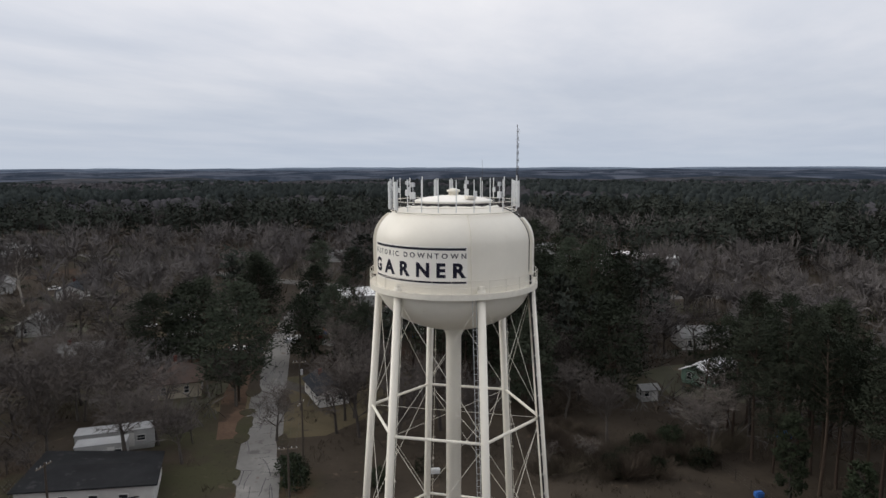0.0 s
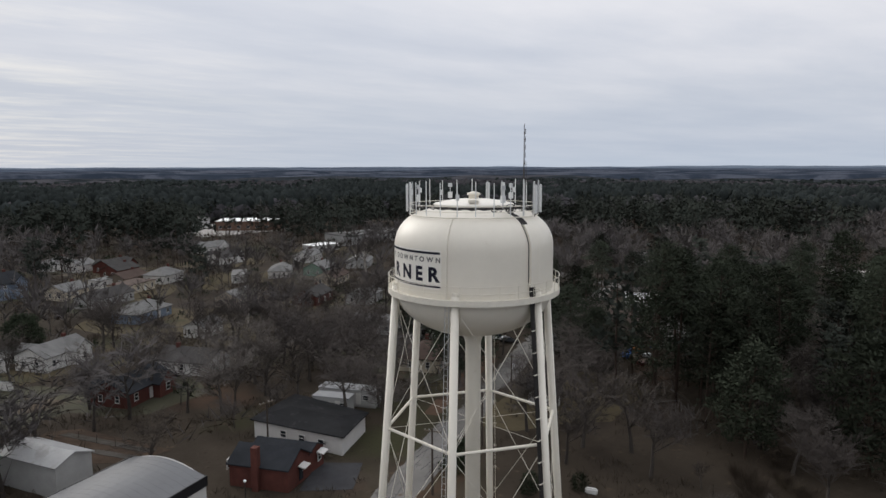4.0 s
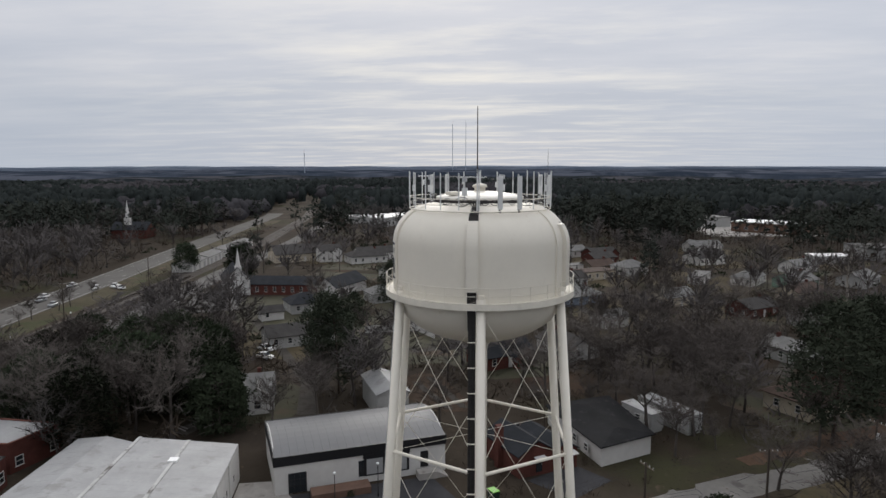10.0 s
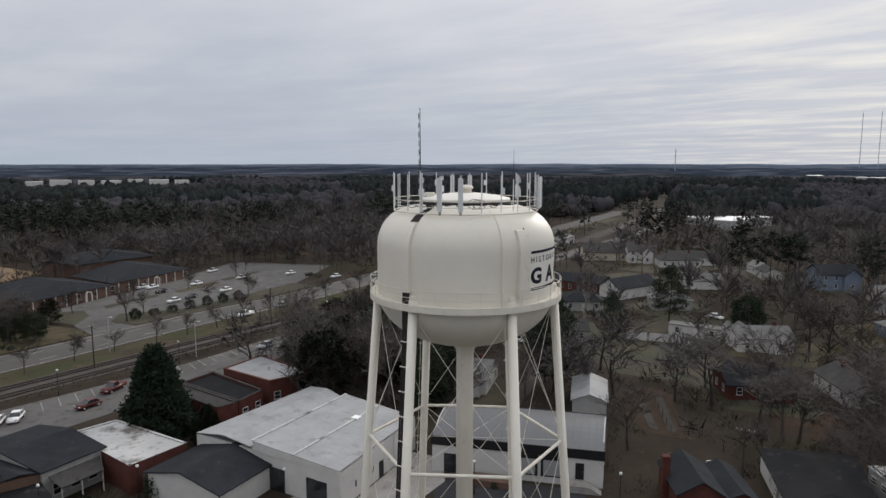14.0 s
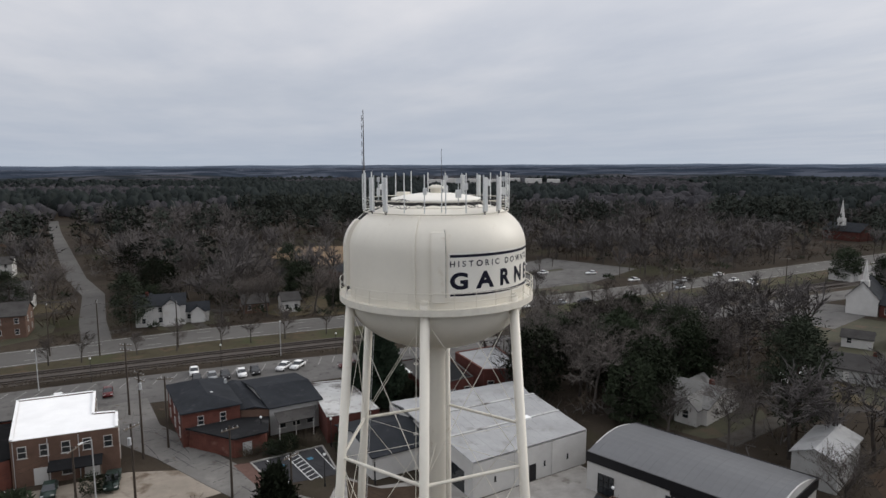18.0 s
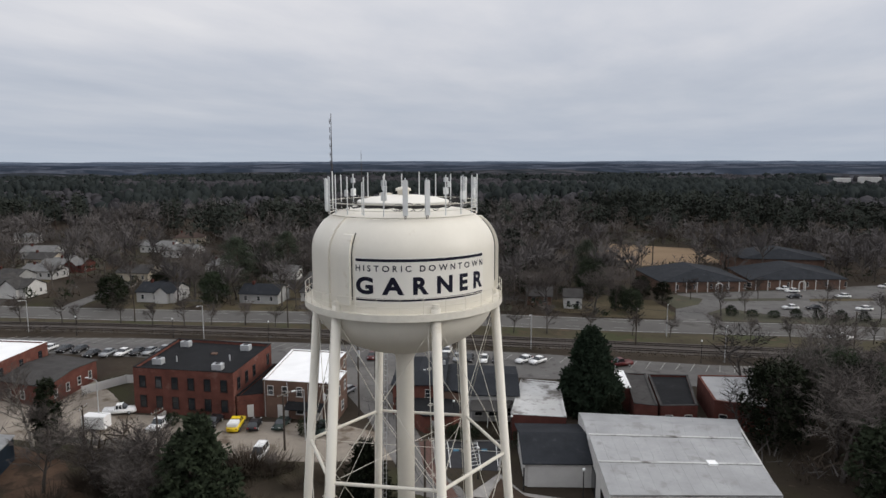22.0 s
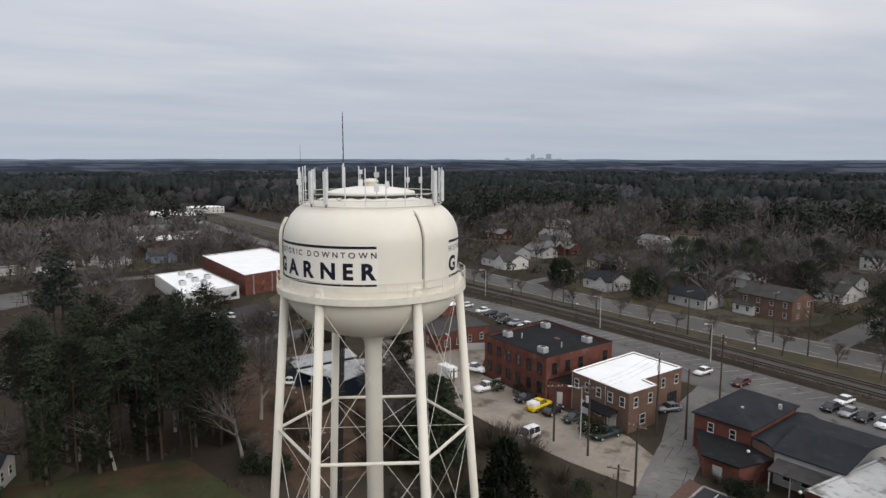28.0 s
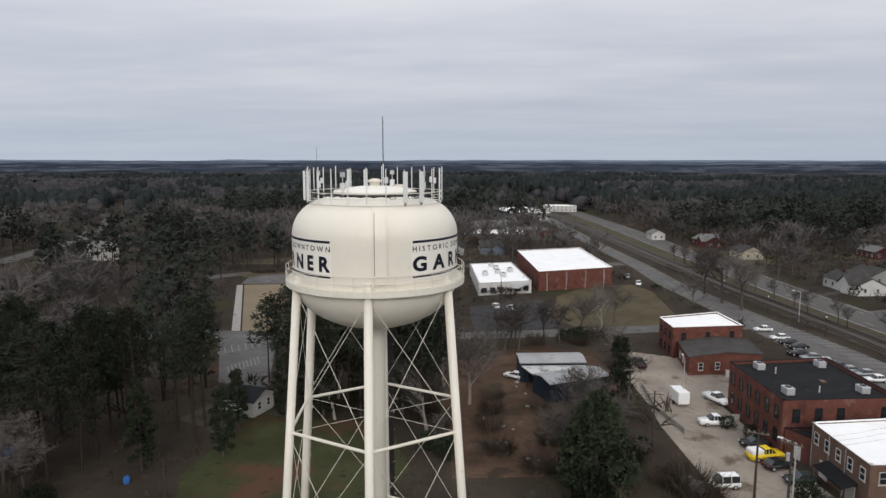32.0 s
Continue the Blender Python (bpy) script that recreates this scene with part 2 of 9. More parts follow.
M = {
    "tank": material("cream_tank_paint", (0.73, 0.69, 0.60), 0.45, var=0.045, scale=0.35, spots=[((0.60, 0.54, 0.44), 0.36, 0.9)], bump=0.04, bump_scale=2.0),
    "tank_fresh": material("fresh_cream_paint", (0.765, 0.735, 0.665), 0.5, var=0.03, scale=0.6),
    "tank_dark": material("dark_cable_and_shade", (0.025, 0.023, 0.022), 0.6, var=0.3),
    "tank_trim": material("cream_steel", (0.70, 0.66, 0.57), 0.5, var=0.08, scale=1.5),
    "navy": material("navy_paint", (0.011, 0.011, 0.022), 0.6, var=0.12, scale=2.0, spec=0.15),
    "galv": material("galvanised_steel", (0.50, 0.51, 0.52), 0.5, 0.4, var=0.15, scale=4),
    "antenna": material("antenna_shell", (0.68, 0.69, 0.68), 0.5, var=0.06, scale=3),
    "asphalt": material("old_asphalt", (0.115, 0.110, 0.105), 0.92, var=0.28, scale=0.12, bump=0.2, bump_scale=14, spec=0.2, spots=[((0.062, 0.058, 0.055), 0.44, 0.35), ((0.17, 0.162, 0.152), 0.38, 0.23), ((0.075, 0.055, 0.042), 0.38, 0.6)]),
    "asphalt_dark": material("dark_asphalt", (0.042, 0.042, 0.045), 0.92, var=0.25, scale=0.4, bump=0.15, bump_scale=14, spec=0.15),
    "lane": material("worn_lane", (0.068, 0.062, 0.055), 0.95, var=0.3, scale=0.3, bump=0.2, bump_scale=10, spec=0.1, spots=[((0.045, 0.036, 0.028), 0.48, 0.25)]),
    "asphalt_pale": material("bleached_asphalt", (0.150, 0.143, 0.134), 0.92, var=0.26, scale=0.12, bump=0.2, bump_scale=14, spec=0.2, spots=[((0.085, 0.080, 0.075), 0.44, 0.35), ((0.20, 0.19, 0.175), 0.40, 0.23), ((0.095, 0.070, 0.052), 0.40, 0.6)]),
    "verge": material("olive_verge_grass", (0.070, 0.061, 0.038), 0.95, var=0.32, scale=0.1, bump=0.4, bump_scale=5, spec=0.1, spots=[((0.052, 0.056, 0.028), 0.49, 0.05), ((0.088, 0.066, 0.044), 0.46, 0.16), ((0.045, 0.036, 0.026), 0.44, 0.5)]),
    "sleeper": material("old_sleepers", (0.058, 0.047, 0.040), 0.95, var=0.3, scale=0.8, spec=0.1),
    "paint_worn": material("rubbed_road_paint", (0.36, 0.355, 0.34), 0.85, var=0.3, scale=0.7, spots=[((0.16, 0.155, 0.145), 0.46, 0.9)]),
    "highway": material("main_road_asphalt", (0.104, 0.099, 0.093), 0.92, var=0.2, scale=0.06, bump=0.1, bump_scale=10, spec=0.15, spots=[((0.07, 0.066, 0.061), 0.44, 0.12), ((0.135, 0.125, 0.113), 0.40, 0.5)]),
    "concrete": material("concrete", (0.30, 0.285, 0.265), 0.9, var=0.2, scale=0.6, bump=0.1, spots=[((0.17, 0.155, 0.14), 0.43, 0.4)]),
    "gravel": material("pale_gravel", (0.27, 0.235, 0.195), 0.95, var=0.28, scale=0.12, bump=0.4, bump_scale=9, spec=0.15, spots=[((0.12, 0.092, 0.068), 0.46, 0.17), ((0.19, 0.16, 0.13), 0.42, 0.7)]),
    "mulch": material("dull_soil", (0.062, 0.044, 0.032), 0.95, var=0.35, scale=0.5, bump=0.4, bump_scale=6, spec=0.05),
    "dirt": material("red_dirt", (0.092, 0.060, 0.042), 0.95, var=0.38, scale=0.12, bump=0.5, bump_scale=6, spec=0.05, spots=[((0.045, 0.034, 0.025), 0.48, 0.15), ((0.15, 0.098, 0.064), 0.38, 0.4), ((0.05, 0.036, 0.026), 0.42, 1.6)]),
    "ballast": material("rail_ballast", (0.066, 0.056, 0.048), 0.95, var=0.3, scale=0.3, bump=0.6, bump_scale=9),
    "lawn": material("winter_lawn", (0.048, 0.046, 0.026), 0.95, var=0.35, scale=0.09, bump=0.4, bump_scale=5, spots=[((0.07, 0.05, 0.032), 0.47, 0.12), ((0.03, 0.028, 0.02), 0.42, 0.3)]),
    "straw": material("dormant_grass", (0.088, 0.072, 0.044), 0.95, var=0.3, scale=0.08, bump=0.4, bump_scale=5, spec=0.1, spots=[((0.06, 0.055, 0.032), 0.47, 0.1), ((0.055, 0.042, 0.03), 0.42, 0.6)]),
    "yard": material("mossy_lawn", (0.050, 0.054, 0.026), 0.95, var=0.35, scale=0.1, bump=0.4, bump_scale=5, spec=0.05, spots=[((0.085, 0.046, 0.030), 0.50, 0.07), ((0.035, 0.03, 0.02), 0.42, 0.5)]),
    "paint_white": material("road_paint", (0.62, 0.62, 0.60), 0.8, var=0.15, scale=1.0),
    "paint_faded": material("worn_road_paint", (0.27, 0.265, 0.25), 0.85, var=0.3, scale=0.8),
    "paint_blue": material("blue_paint", (0.05, 0.16, 0.24), 0.8, var=0.15),
    "brick_red": material("red_brick", (0.132, 0.053, 0.041), 0.9, var=0.28, scale=0.6, bump=0.25, bump_scale=18, spec=0.12, spots=[((0.18, 0.095, 0.078), 0.42, 0.45), ((0.08, 0.034, 0.027), 0.42, 0.3)]),
    "brick_brown": material("brown_brick", (0.135, 0.082, 0.06), 0.9, var=0.22, scale=0.6, bump=0.25, bump_scale=18),
    "brick_dark": material("dark_red_brick", (0.095, 0.036, 0.029), 0.9, var=0.25, scale=0.6, bump=0.25, bump_scale=18, spec=0.15),
    "white_wall": material("white_siding", (0.53, 0.52, 0.50), 0.75, var=0.08, scale=0.5, spec=0.2, spots=[((0.47, 0.45, 0.42), 0.40, 0.3)]),
    "grey_wall": material("grey_siding", (0.34, 0.34, 0.33), 0.75, var=0.1, scale=0.5),
    "tan_wall": material("tan_siding", (0.42, 0.37, 0.29), 0.75, var=0.1, scale=0.5),
    "green_wall": material("green_siding", (0.16, 0.24, 0.19), 0.75, var=0.1, scale=0.5),
    "blue_wall": material("slate_blue_siding", (0.16, 0.20, 0.26), 0.75, var=0.1, scale=0.5),
    "blue_metal": material("dark_blue_steel", (0.013, 0.023, 0.036), 0.6, var=0.15, scale=0.5, spec=0.25),
    "roof_white": material("white_membrane", (0.86, 0.86, 0.85), 0.6, var=0.06, scale=0.25),
    "roof_stained": material("stained_white_membrane", (0.46, 0.46, 0.45), 0.8, var=0.18, scale=0.2, spots=[((0.12, 0.11, 0.10), 0.47, 0.22), ((0.28, 0.27, 0.26), 0.44, 0.8)]),
    "roof_dull": material("weathered_white_metal", (0.32, 0.323, 0.325), 0.55, 0.15, var=0.16, scale=0.25, spots=[((0.24, 0.24, 0.235), 0.45, 0.35)]),
    "roof_grey": material("grey_metal_roof", (0.122, 0.125, 0.131), 0.55, 0.1, var=0.10, scale=0.15, spots=[((0.115, 0.117, 0.12), 0.42, 0.6)]),
    "roof_black": material("black_membrane", (0.014, 0.0145, 0.016), 0.9, var=0.35, scale=0.3, spec=0.12, spots=[((0.032, 0.032, 0.033), 0.42, 0.5)]),
    "roof_slate": material("slate_grey_shingle", (0.025, 0.0275, 0.032), 0.92, var=0.25, scale=0.4, bump=0.3, bump_scale=7, spec=0.12, spots=[((0.04, 0.042, 0.047), 0.40, 0.8)]),
    "roof_shingle": material("grey_shingle", (0.058, 0.055, 0.053), 0.9, var=0.28, scale=0.4, bump=0.3, bump_scale=7, spec=0.12, spots=[((0.034, 0.032, 0.030), 0.42, 0.7)]),
    "roof_brown": material("brown_shingle", (0.078, 0.055, 0.046), 0.9, var=0.25, scale=0.4, bump=0.3, bump_scale=7, spec=0.15),
    "roof_light": material("light_shingle", (0.165, 0.163, 0.158), 0.85, var=0.25, scale=0.4, bump=0.2, bump_scale=7, spec=0.15, spots=[((0.09, 0.088, 0.085), 0.43, 0.3)]),
    "black_trim": material("black_steel", (0.012, 0.012, 0.014), 0.5, var=0.2),
    "glass": material("window_glass", (0.022, 0.026, 0.030), 0.08, var=0.3, scale=0.8, spec=0.6),
    "wood": material("weathered_wood", (0.14, 0.115, 0.09), 0.9, var=0.25, scale=1.2, stretch=(1, 1, 0.2)),
    "pole": material("creosote_pole", (0.055, 0.043, 0.034), 0.9, var=0.25, scale=1.2, stretch=(1, 1, 0.1)),
    "wire": material("black_wire", (0.012, 0.012, 0.012), 0.6, var=0.1),
    "steel_dark": material("rail_steel", (0.06, 0.05, 0.045), 0.5, 0.5, var=0.2),
    "tyre": material("tyre_rubber", (0.012, 0.012, 0.012), 0.85, var=0.2),
    "bark": material("grey_bark", (0.078, 0.068, 0.061), 0.95, var=0.25, scale=1.0, rand=0.3, stretch=(1, 1, 0.25), spec=0.1),
    "bark_pale": material("pale_bark", (0.27, 0.245, 0.215), 0.95, var=0.25, scale=1.0, rand=0.2, stretch=(1, 1, 0.25)),
    "bark_pine": material("pine_bark", (0.055, 0.04, 0.032), 0.95, var=0.3, scale=1.0, rand=0.25, stretch=(1, 1, 0.25), spec=0.1),
    "twig": material("bare_twigs", (0.098, 0.086, 0.079), 0.95, var=0.2, scale=0.6, rand=0.4, spec=0.05),
    "needles": material("pine_needles", (0.031, 0.037, 0.025), 0.9, var=0.4, scale=0.5, rand=0.35, spec=0.08),
    "cedar": material("cedar_foliage", (0.014, 0.021, 0.013), 0.9, var=0.4, scale=0.7, rand=0.25, spec=0.08),
    "leaf": material("evergreen_leaves", (0.022, 0.029, 0.016), 0.85, var=0.45, scale=0.8, rand=0.3, spec=0.12),
    "shrub": material("brown_brush", (0.066, 0.053, 0.041), 0.95, var=0.3, scale=0.8, rand=0.35, spec=0.05),
    "far_bare": material("far_bare_woods", (0.102, 0.093, 0.090), 0.95, var=0.28, scale=0.03, island=0.06, spec=0.05),
    "far_green": material("far_pine_woods", (0.036, 0.041, 0.034), 0.95, var=0.30, scale=0.03, island=0.04, spec=0.05),
    # crowns for far woods: the bluish tint of haze is mixed into the colour
    "lump_bare": material("hazed_bare_crowns", (0.054, 0.052, 0.056), 0.97, var=0.3, scale=0.03, island=0.10, spec=0.0, bump=0.6, bump_scale=0.5),
    "lump_green": material("hazed_pine_crowns", (0.028, 0.033, 0.032), 0.97, var=0.35, scale=0.03, island=0.12, spec=0.0, bump=0.6, bump_scale=0.5),
    "yellow": material("yellow_car_paint", (0.72, 0.52, 0.02), 0.3, var=0.04),
    "car_white": material("white_car_paint", (0.78, 0.78, 0.77), 0.3, var=0.04),
    "car_black": material("black_car_paint", (0.015, 0.015, 0.017), 0.25, var=0.1),
    "car_grey": material("silver_car_paint", (0.30, 0.31, 0.32), 0.3, 0.3, var=0.05),
    "car_red": material("dark_red_car_paint", (0.085, 0.012, 0.012), 0.35, var=0.08),
    "car_green": material("dark_green_car_paint", (0.02, 0.035, 0.03), 0.3, var=0.08),
    "light_red": material("tail_lamp", (0.35, 0.02, 0.02), 0.3),
    "light_clear": material("head_lamp", (0.6, 0.6, 0.6), 0.15),
    "lime": material("lime_plastic", (0.16, 0.42, 0.06), 0.5, var=0.05),
    "blue_tarp": material("blue_tarp", (0.03, 0.12, 0.38), 0.6, var=0.15),
    "orange": material("rust_orange", (0.35, 0.12, 0.03), 0.7, var=0.15),
    "brick_pave": material("brick_paving", (0.105, 0.058, 0.046), 0.9, var=0.25, scale=2.0, bump=0.2),
    "sand": material("beige_dormant_turf", (0.205, 0.165, 0.112), 0.95, var=0.16, scale=0.06, spec=0.1, spots=[((0.165, 0.14, 0.09), 0.45, 0.12), ((0.23, 0.19, 0.135), 0.42, 0.5)]),
    "clay": material("infield_clay", (0.205, 0.145, 0.092), 0.95, var=0.14, scale=0.05, spec=0.1, spots=[((0.18, 0.125, 0.075), 0.42, 0.2)]),
    # skyline and mast colour with the haze of distance painted in
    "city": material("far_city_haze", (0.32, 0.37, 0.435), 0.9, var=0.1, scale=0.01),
    # ridge colours hold painted haze: bluer and paler from near to far
    "ridge": material("far_hazed_ridge", (0.135, 0.165, 0.205), 0.95, var=0.12, scale=0.004, spec=0.0),
    "hazed_ridge_far": material("far_middle_hazed_ridge", (0.075, 0.092, 0.122), 0.95, var=0.25, scale=0.006, spec=0.0, spots=[((0.105, 0.122, 0.155), 0.53, 0.003), ((0.052, 0.066, 0.092), 0.52, 0.004)]),
    "hazed_ridge_mid": material("middle_hazed_ridge", (0.042, 0.052, 0.070), 0.95, var=0.4, scale=0.008, spec=0.0, spots=[((0.078, 0.086, 0.108), 0.54, 0.004), ((0.026, 0.034, 0.048), 0.53, 0.007)]),
    "hazed_ridge_near": material("near_hazed_ridge", (0.032, 0.038, 0.044), 0.95, var=0.45, scale=0.012, spec=0.0, spots=[((0.064, 0.063, 0.070), 0.56, 0.007), ((0.018, 0.022, 0.025), 0.53, 0.012)]),
}


# ---- mesh helpers ----
def finish(bm, name, mat, smooth=False):
    me = bpy.data.meshes.new(name)
    bm.to_mesh(me)
    bm.free()
    if mat is not None:
        me.materials.append(mat)
    if smooth:
        me.polygons.foreach_set("use_smooth", [True] * len(me.polygons))
    return me


def mesh_of(verts, faces, name, mat, smooth=False):
    me = bpy.data.meshes.new(name)
    me.from_pydata(verts, [], faces)
    if mat is not None:
        me.materials.append(mat)
    if smooth:
        me.polygons.foreach_set("use_smooth", [True] * len(me.polygons))
    return me


def part(name, bm, mat, parent, label="", smooth=False):
    me = finish(bm, name, mat, smooth) if isinstance(bm, bmesh.types.BMesh) else bm
    ob = new(name, me)
    ob.parent = parent
    if label:
        tagged(ob, label)
    return ob


def thing(name, m, label, category, group="", kind=""):
    ob = new(name)
    ob.empty_display_size = 0.3
    ob.matrix_basis = m
    return tagged(ob, label, category, group, kind)


def solid(name, bm, mat, label, category, group="", kind="", m=None, smooth=False):
    ob = new(name, finish(bm, name, mat, smooth) if isinstance(bm, bmesh.types.BMesh) else bm)
    if m is not None:
        ob.matrix_basis = m
    return tagged(ob, label, category, group, kind)


def box(bm, x, y, z, sx, sy, sz, turn=0.0):
    """A box whose base centre is at x, y, z."""
    c, s = math.cos(turn), math.sin(turn)
    v = []
    for dz in (0, sz):
        for dx, dy in ((-sx / 2, -sy / 2), (sx / 2, -sy / 2), (sx / 2, sy / 2), (-sx / 2, sy / 2)):
            v.append(bm.verts.new((x + dx * c - dy * s, y + dx * s + dy * c, z + dz)))
    for f in ((3, 2, 1, 0), (4, 5, 6, 7), (0, 1, 5, 4), (1, 2, 6, 5), (2, 3, 7, 6), (3, 0, 4, 7)):
        bm.faces.new([v[i] for i in f])
    return bm


def tube(bm, a, b, r0, r1=None, n=8, caps=True):
    a, b = Vector(a), Vector(b)
    r1 = r0 if r1 is None else r1
    d = (b - a).normalized()
    side = d.orthogonal().normalized()
    over = d.cross(side)
    rings = []
    for p, r in ((a, r0), (b, r1)):
        rings.append([bm.verts.new(p + r * (math.cos(2 * math.pi * i / n) * side + math.sin(2 * math.pi * i / n) * over)) for i in range(n)])
    for i in range(n):
        bm.faces.new((rings[0][i], rings[0][(i + 1) % n], rings[1][(i + 1) % n], rings[1][i]))
    if caps:
        bm.faces.new(rings[0][::-1])
        bm.faces.new(rings[1])
    return bm


def lathe(bm, profile, n=64, a0=0.0, a1=2 * math.pi):
    """Turns (radius, height) points round the z axis."""
    closed = abs(a1 - a0 - 2 * math.pi) < 1e-6
    cols = n if closed else n + 1
    rings = []
    for r, z in profile:
        if r < 1e-6:
            rings.append([bm.verts.new((0, 0, z))] * cols)
        else:
            rings.append([bm.verts.new((r * math.cos(a0 + (a1 - a0) * i / n), r * math.sin(a0 + (a1 - a0) * i / n), z)) for i in range(cols)])
    for lo, hi in zip(rings, rings[1:]):
        for i in range(n):
            j = (i + 1) % cols
            q = [lo[i], lo[j], hi[j], hi[i]]
            q = [v for k, v in enumerate(q) if v not in q[:k]]
            if len(q) > 2:
                bm.faces.new(q)
    return bm


def poly_slab(bm, pts, z0, z1):
    """An upright prism over a plan outline, counter-clockwise."""
    lo = [bm.verts.new((x, y, z0)) for x, y in pts]
    hi = [bm.verts.new((x, y, z1)) for x, y in pts]
    n = len(pts)
    bm.faces.new(lo[::-1])
    bm.faces.new(hi)
    for i in range(n):
        bm.faces.new((lo[i], lo[(i + 1) % n], hi[(i + 1) % n], hi[i]))
    return bm


def ccw(pts):
    a = sum(x0 * y1 - x1 * y0 for (x0, y0), (x1, y1) in zip(pts, pts[1:] + pts[:1]))
    return pts if a > 0 else pts[::-1]


def ribbon(bm, line, width, z0, z1):
    """A strip of road of a given width along a line."""
    n = len(line)
    left, right = [], []
    for i, (x, y) in enumerate(line):
        x0, y0 = line[max(0, i - 1)]
        x1, y1 = line[min(n - 1, i + 1)]
        d = Vector((x1 - x0, y1 - y0)).normalized()
        w = (width[i] if isinstance(width, (list, tuple)) else width) / 2
        left.append((x - d.y * w, y + d.x * w))
        right.append((x + d.y * w, y - d.x * w))
    for i in range(n - 1):
        q = [right[i], right[i + 1], left[i + 1], left[i]]
        poly_slab(bm, q, z0, z1)
    return bm


# ---- the water tower ----
def loop_tube(bm, pts, r, n=5, closed=True):
    """One connected tube that runs through a row of points."""
    pts = [Vector(p) for p in pts]
    m = len(pts)
    rings = []
    for i, p in enumerate(pts):
        a = pts[(i - 1) % m] if closed or i else p
        b = pts[(i + 1) % m] if closed or i < m - 1 else p
        d = (b - a).normalized()
        side = d.cross(Vector((0.13, 0.21, 0.97))).normalized()
        over = d.cross(side)
        rings.append([bm.verts.new(p + r * (math.cos(2 * math.pi * k / n) * side + math.sin(2 * math.pi * k / n) * over)) for k in range(n)])
    for i in range(m if closed else m - 1):
        lo, hi = rings[i], rings[(i + 1) % m]
        for k in range(n):
            bm.faces.new((lo[k], lo[(k + 1) % n], hi[(k + 1) % n], hi[k]))
    if not closed:
        bm.faces.new(rings[0][::-1])
        bm.faces.new(rings[-1])
    return bm


LEG_ANGLES = [radians(8 + 60 * i) for i in range(6)]
TANK_R, DECK_R, DECK_Z, RING_Z = 6.1, 6.6, 33.25, (22.4, 11.4)


def on_ring(r, a, z):
    return (r * math.cos(a), r * math.sin(a), z)


def leg_r(z):
    return 6.12 + (DECK_Z - z) / 12.5


def tank_profile():
    pts = [(0.75, 29.42)]
    for i in range(1, 15):
        a = math.pi / 2 * i / 14
        r = 6.1 * math.sin(a)
        if r > 0.8:
            pts.append((r, 33.2 - 3.74 * math.cos(a)))
    pts += [(TANK_R, 34.6), (TANK_R, 36.3)]
    for i in range(1, 13):
        a = radians(66) * i / 12
        pts.append((3.35 + 2.75 * math.cos(a), 36.5 + 2.62 * math.sin(a)))
    r0, z0 = pts[-1]
    for i in range(1, 8):
        s = i / 7
        pts.append((max(0.0, r0 * (1 - s)), z0 + 0.95 * math.sin(s * math.pi / 2)))
    return pts


def shell_r(z):
    """Radius of the tank's skin at a height above the deck."""
    if z <= 36.5:
        return TANK_R
    s = min(1.0, (z - 36.5) / 2.62)
    return 3.35 + 2.75 * math.sqrt(1 - s * s)


tower = thing("water_tower", pose(0, 0, 0), "cream painted steel water tower on six columns with dark lettering", "water tower")
bm = bmesh.new()
lathe(bm, tank_profile(), 96)
tank = part("tank", bm, M["tank"], tower, "cream steel tank with a rounded shoulder and bowl bottom", True)
bm = bmesh.new()
lathe(bm, [(0.0, 0.0), (0.61, 0.0), (0.61, 28.6), (0.67, 28.95), (0.84, 29.25), (1.08, 29.6)], 40)
part("riser_pipe", bm, M["tank"], tower, "thick central riser pipe", True)
bm = bmesh.new()
lathe(bm, [(0.38, 39.9), (0.38, 40.25), (0.52, 40.28), (0.5, 40.42), (0.25, 40.52), (0.0, 40.55)], 24)
part("roof_vent", bm, M["tank_trim"], tower, "mushroom vent on the roof", True)
bm = bmesh.new()
lathe(bm, [(2.7, 39.36), (3.02, 39.42), (3.08, 39.60), (3.02, 39.66), (2.2, 39.84), (1.2, 39.97), (0.0, 40.02)], 64)
part("roof_cap", bm, M["tank_fresh"], tower, "raised pale cap over the middle of the roof", True)
# dark ring that stands for shade and cables below the cap's edge
bm = bmesh.new()
lathe(bm, [(3.05, 39.30), (3.16, 39.34), (3.16, 39.44), (3.05, 39.46)], 64)
part("cap_seam", bm, M["tank_dark"], tower, "dark band for the shade and cables under the roof cap")
bm = bmesh.new()
box(bm, 1.9, -1.6, 39.80, 0.7, 0.7, 0.22, 0.7)
part("roof_hatch", bm, M["tank_trim"], tower)

# walkway round the tank
bm = bmesh.new()
lathe(bm, [(6.05, DECK_Z - 0.1), (DECK_R - 0.04, DECK_Z - 0.1), (DECK_R, DECK_Z - 0.36), (DECK_R + 0.04, DECK_Z - 0.36), (DECK_R + 0.04, DECK_Z + 0.06), (DECK_R - 0.02, DECK_Z + 0.06), (DECK_R - 0.02, DECK_Z), (6.05, DECK_Z)], 96)
deck = part("walkway", bm, M["tank_trim"], tower, "ring walkway with a deep edge girder")
for h in (0.52, 1.02):
    bm = bmesh.new()
    lathe(bm, [(DECK_R - 0.022, DECK_Z + h), (DECK_R, DECK_Z + h - 0.022), (DECK_R + 0.022, DECK_Z + h), (DECK_R, DECK_Z + h + 0.022), (DECK_R - 0.022, DECK_Z + h)], 96)
    part("handrail", bm, M["tank_trim"], deck, "", True)
bm = bmesh.new()
tube(bm, (0, 0, 0), (0, 0, 1.02), 0.022, n=6)
post_mesh = finish(bm, "rail_post", M["tank_trim"])
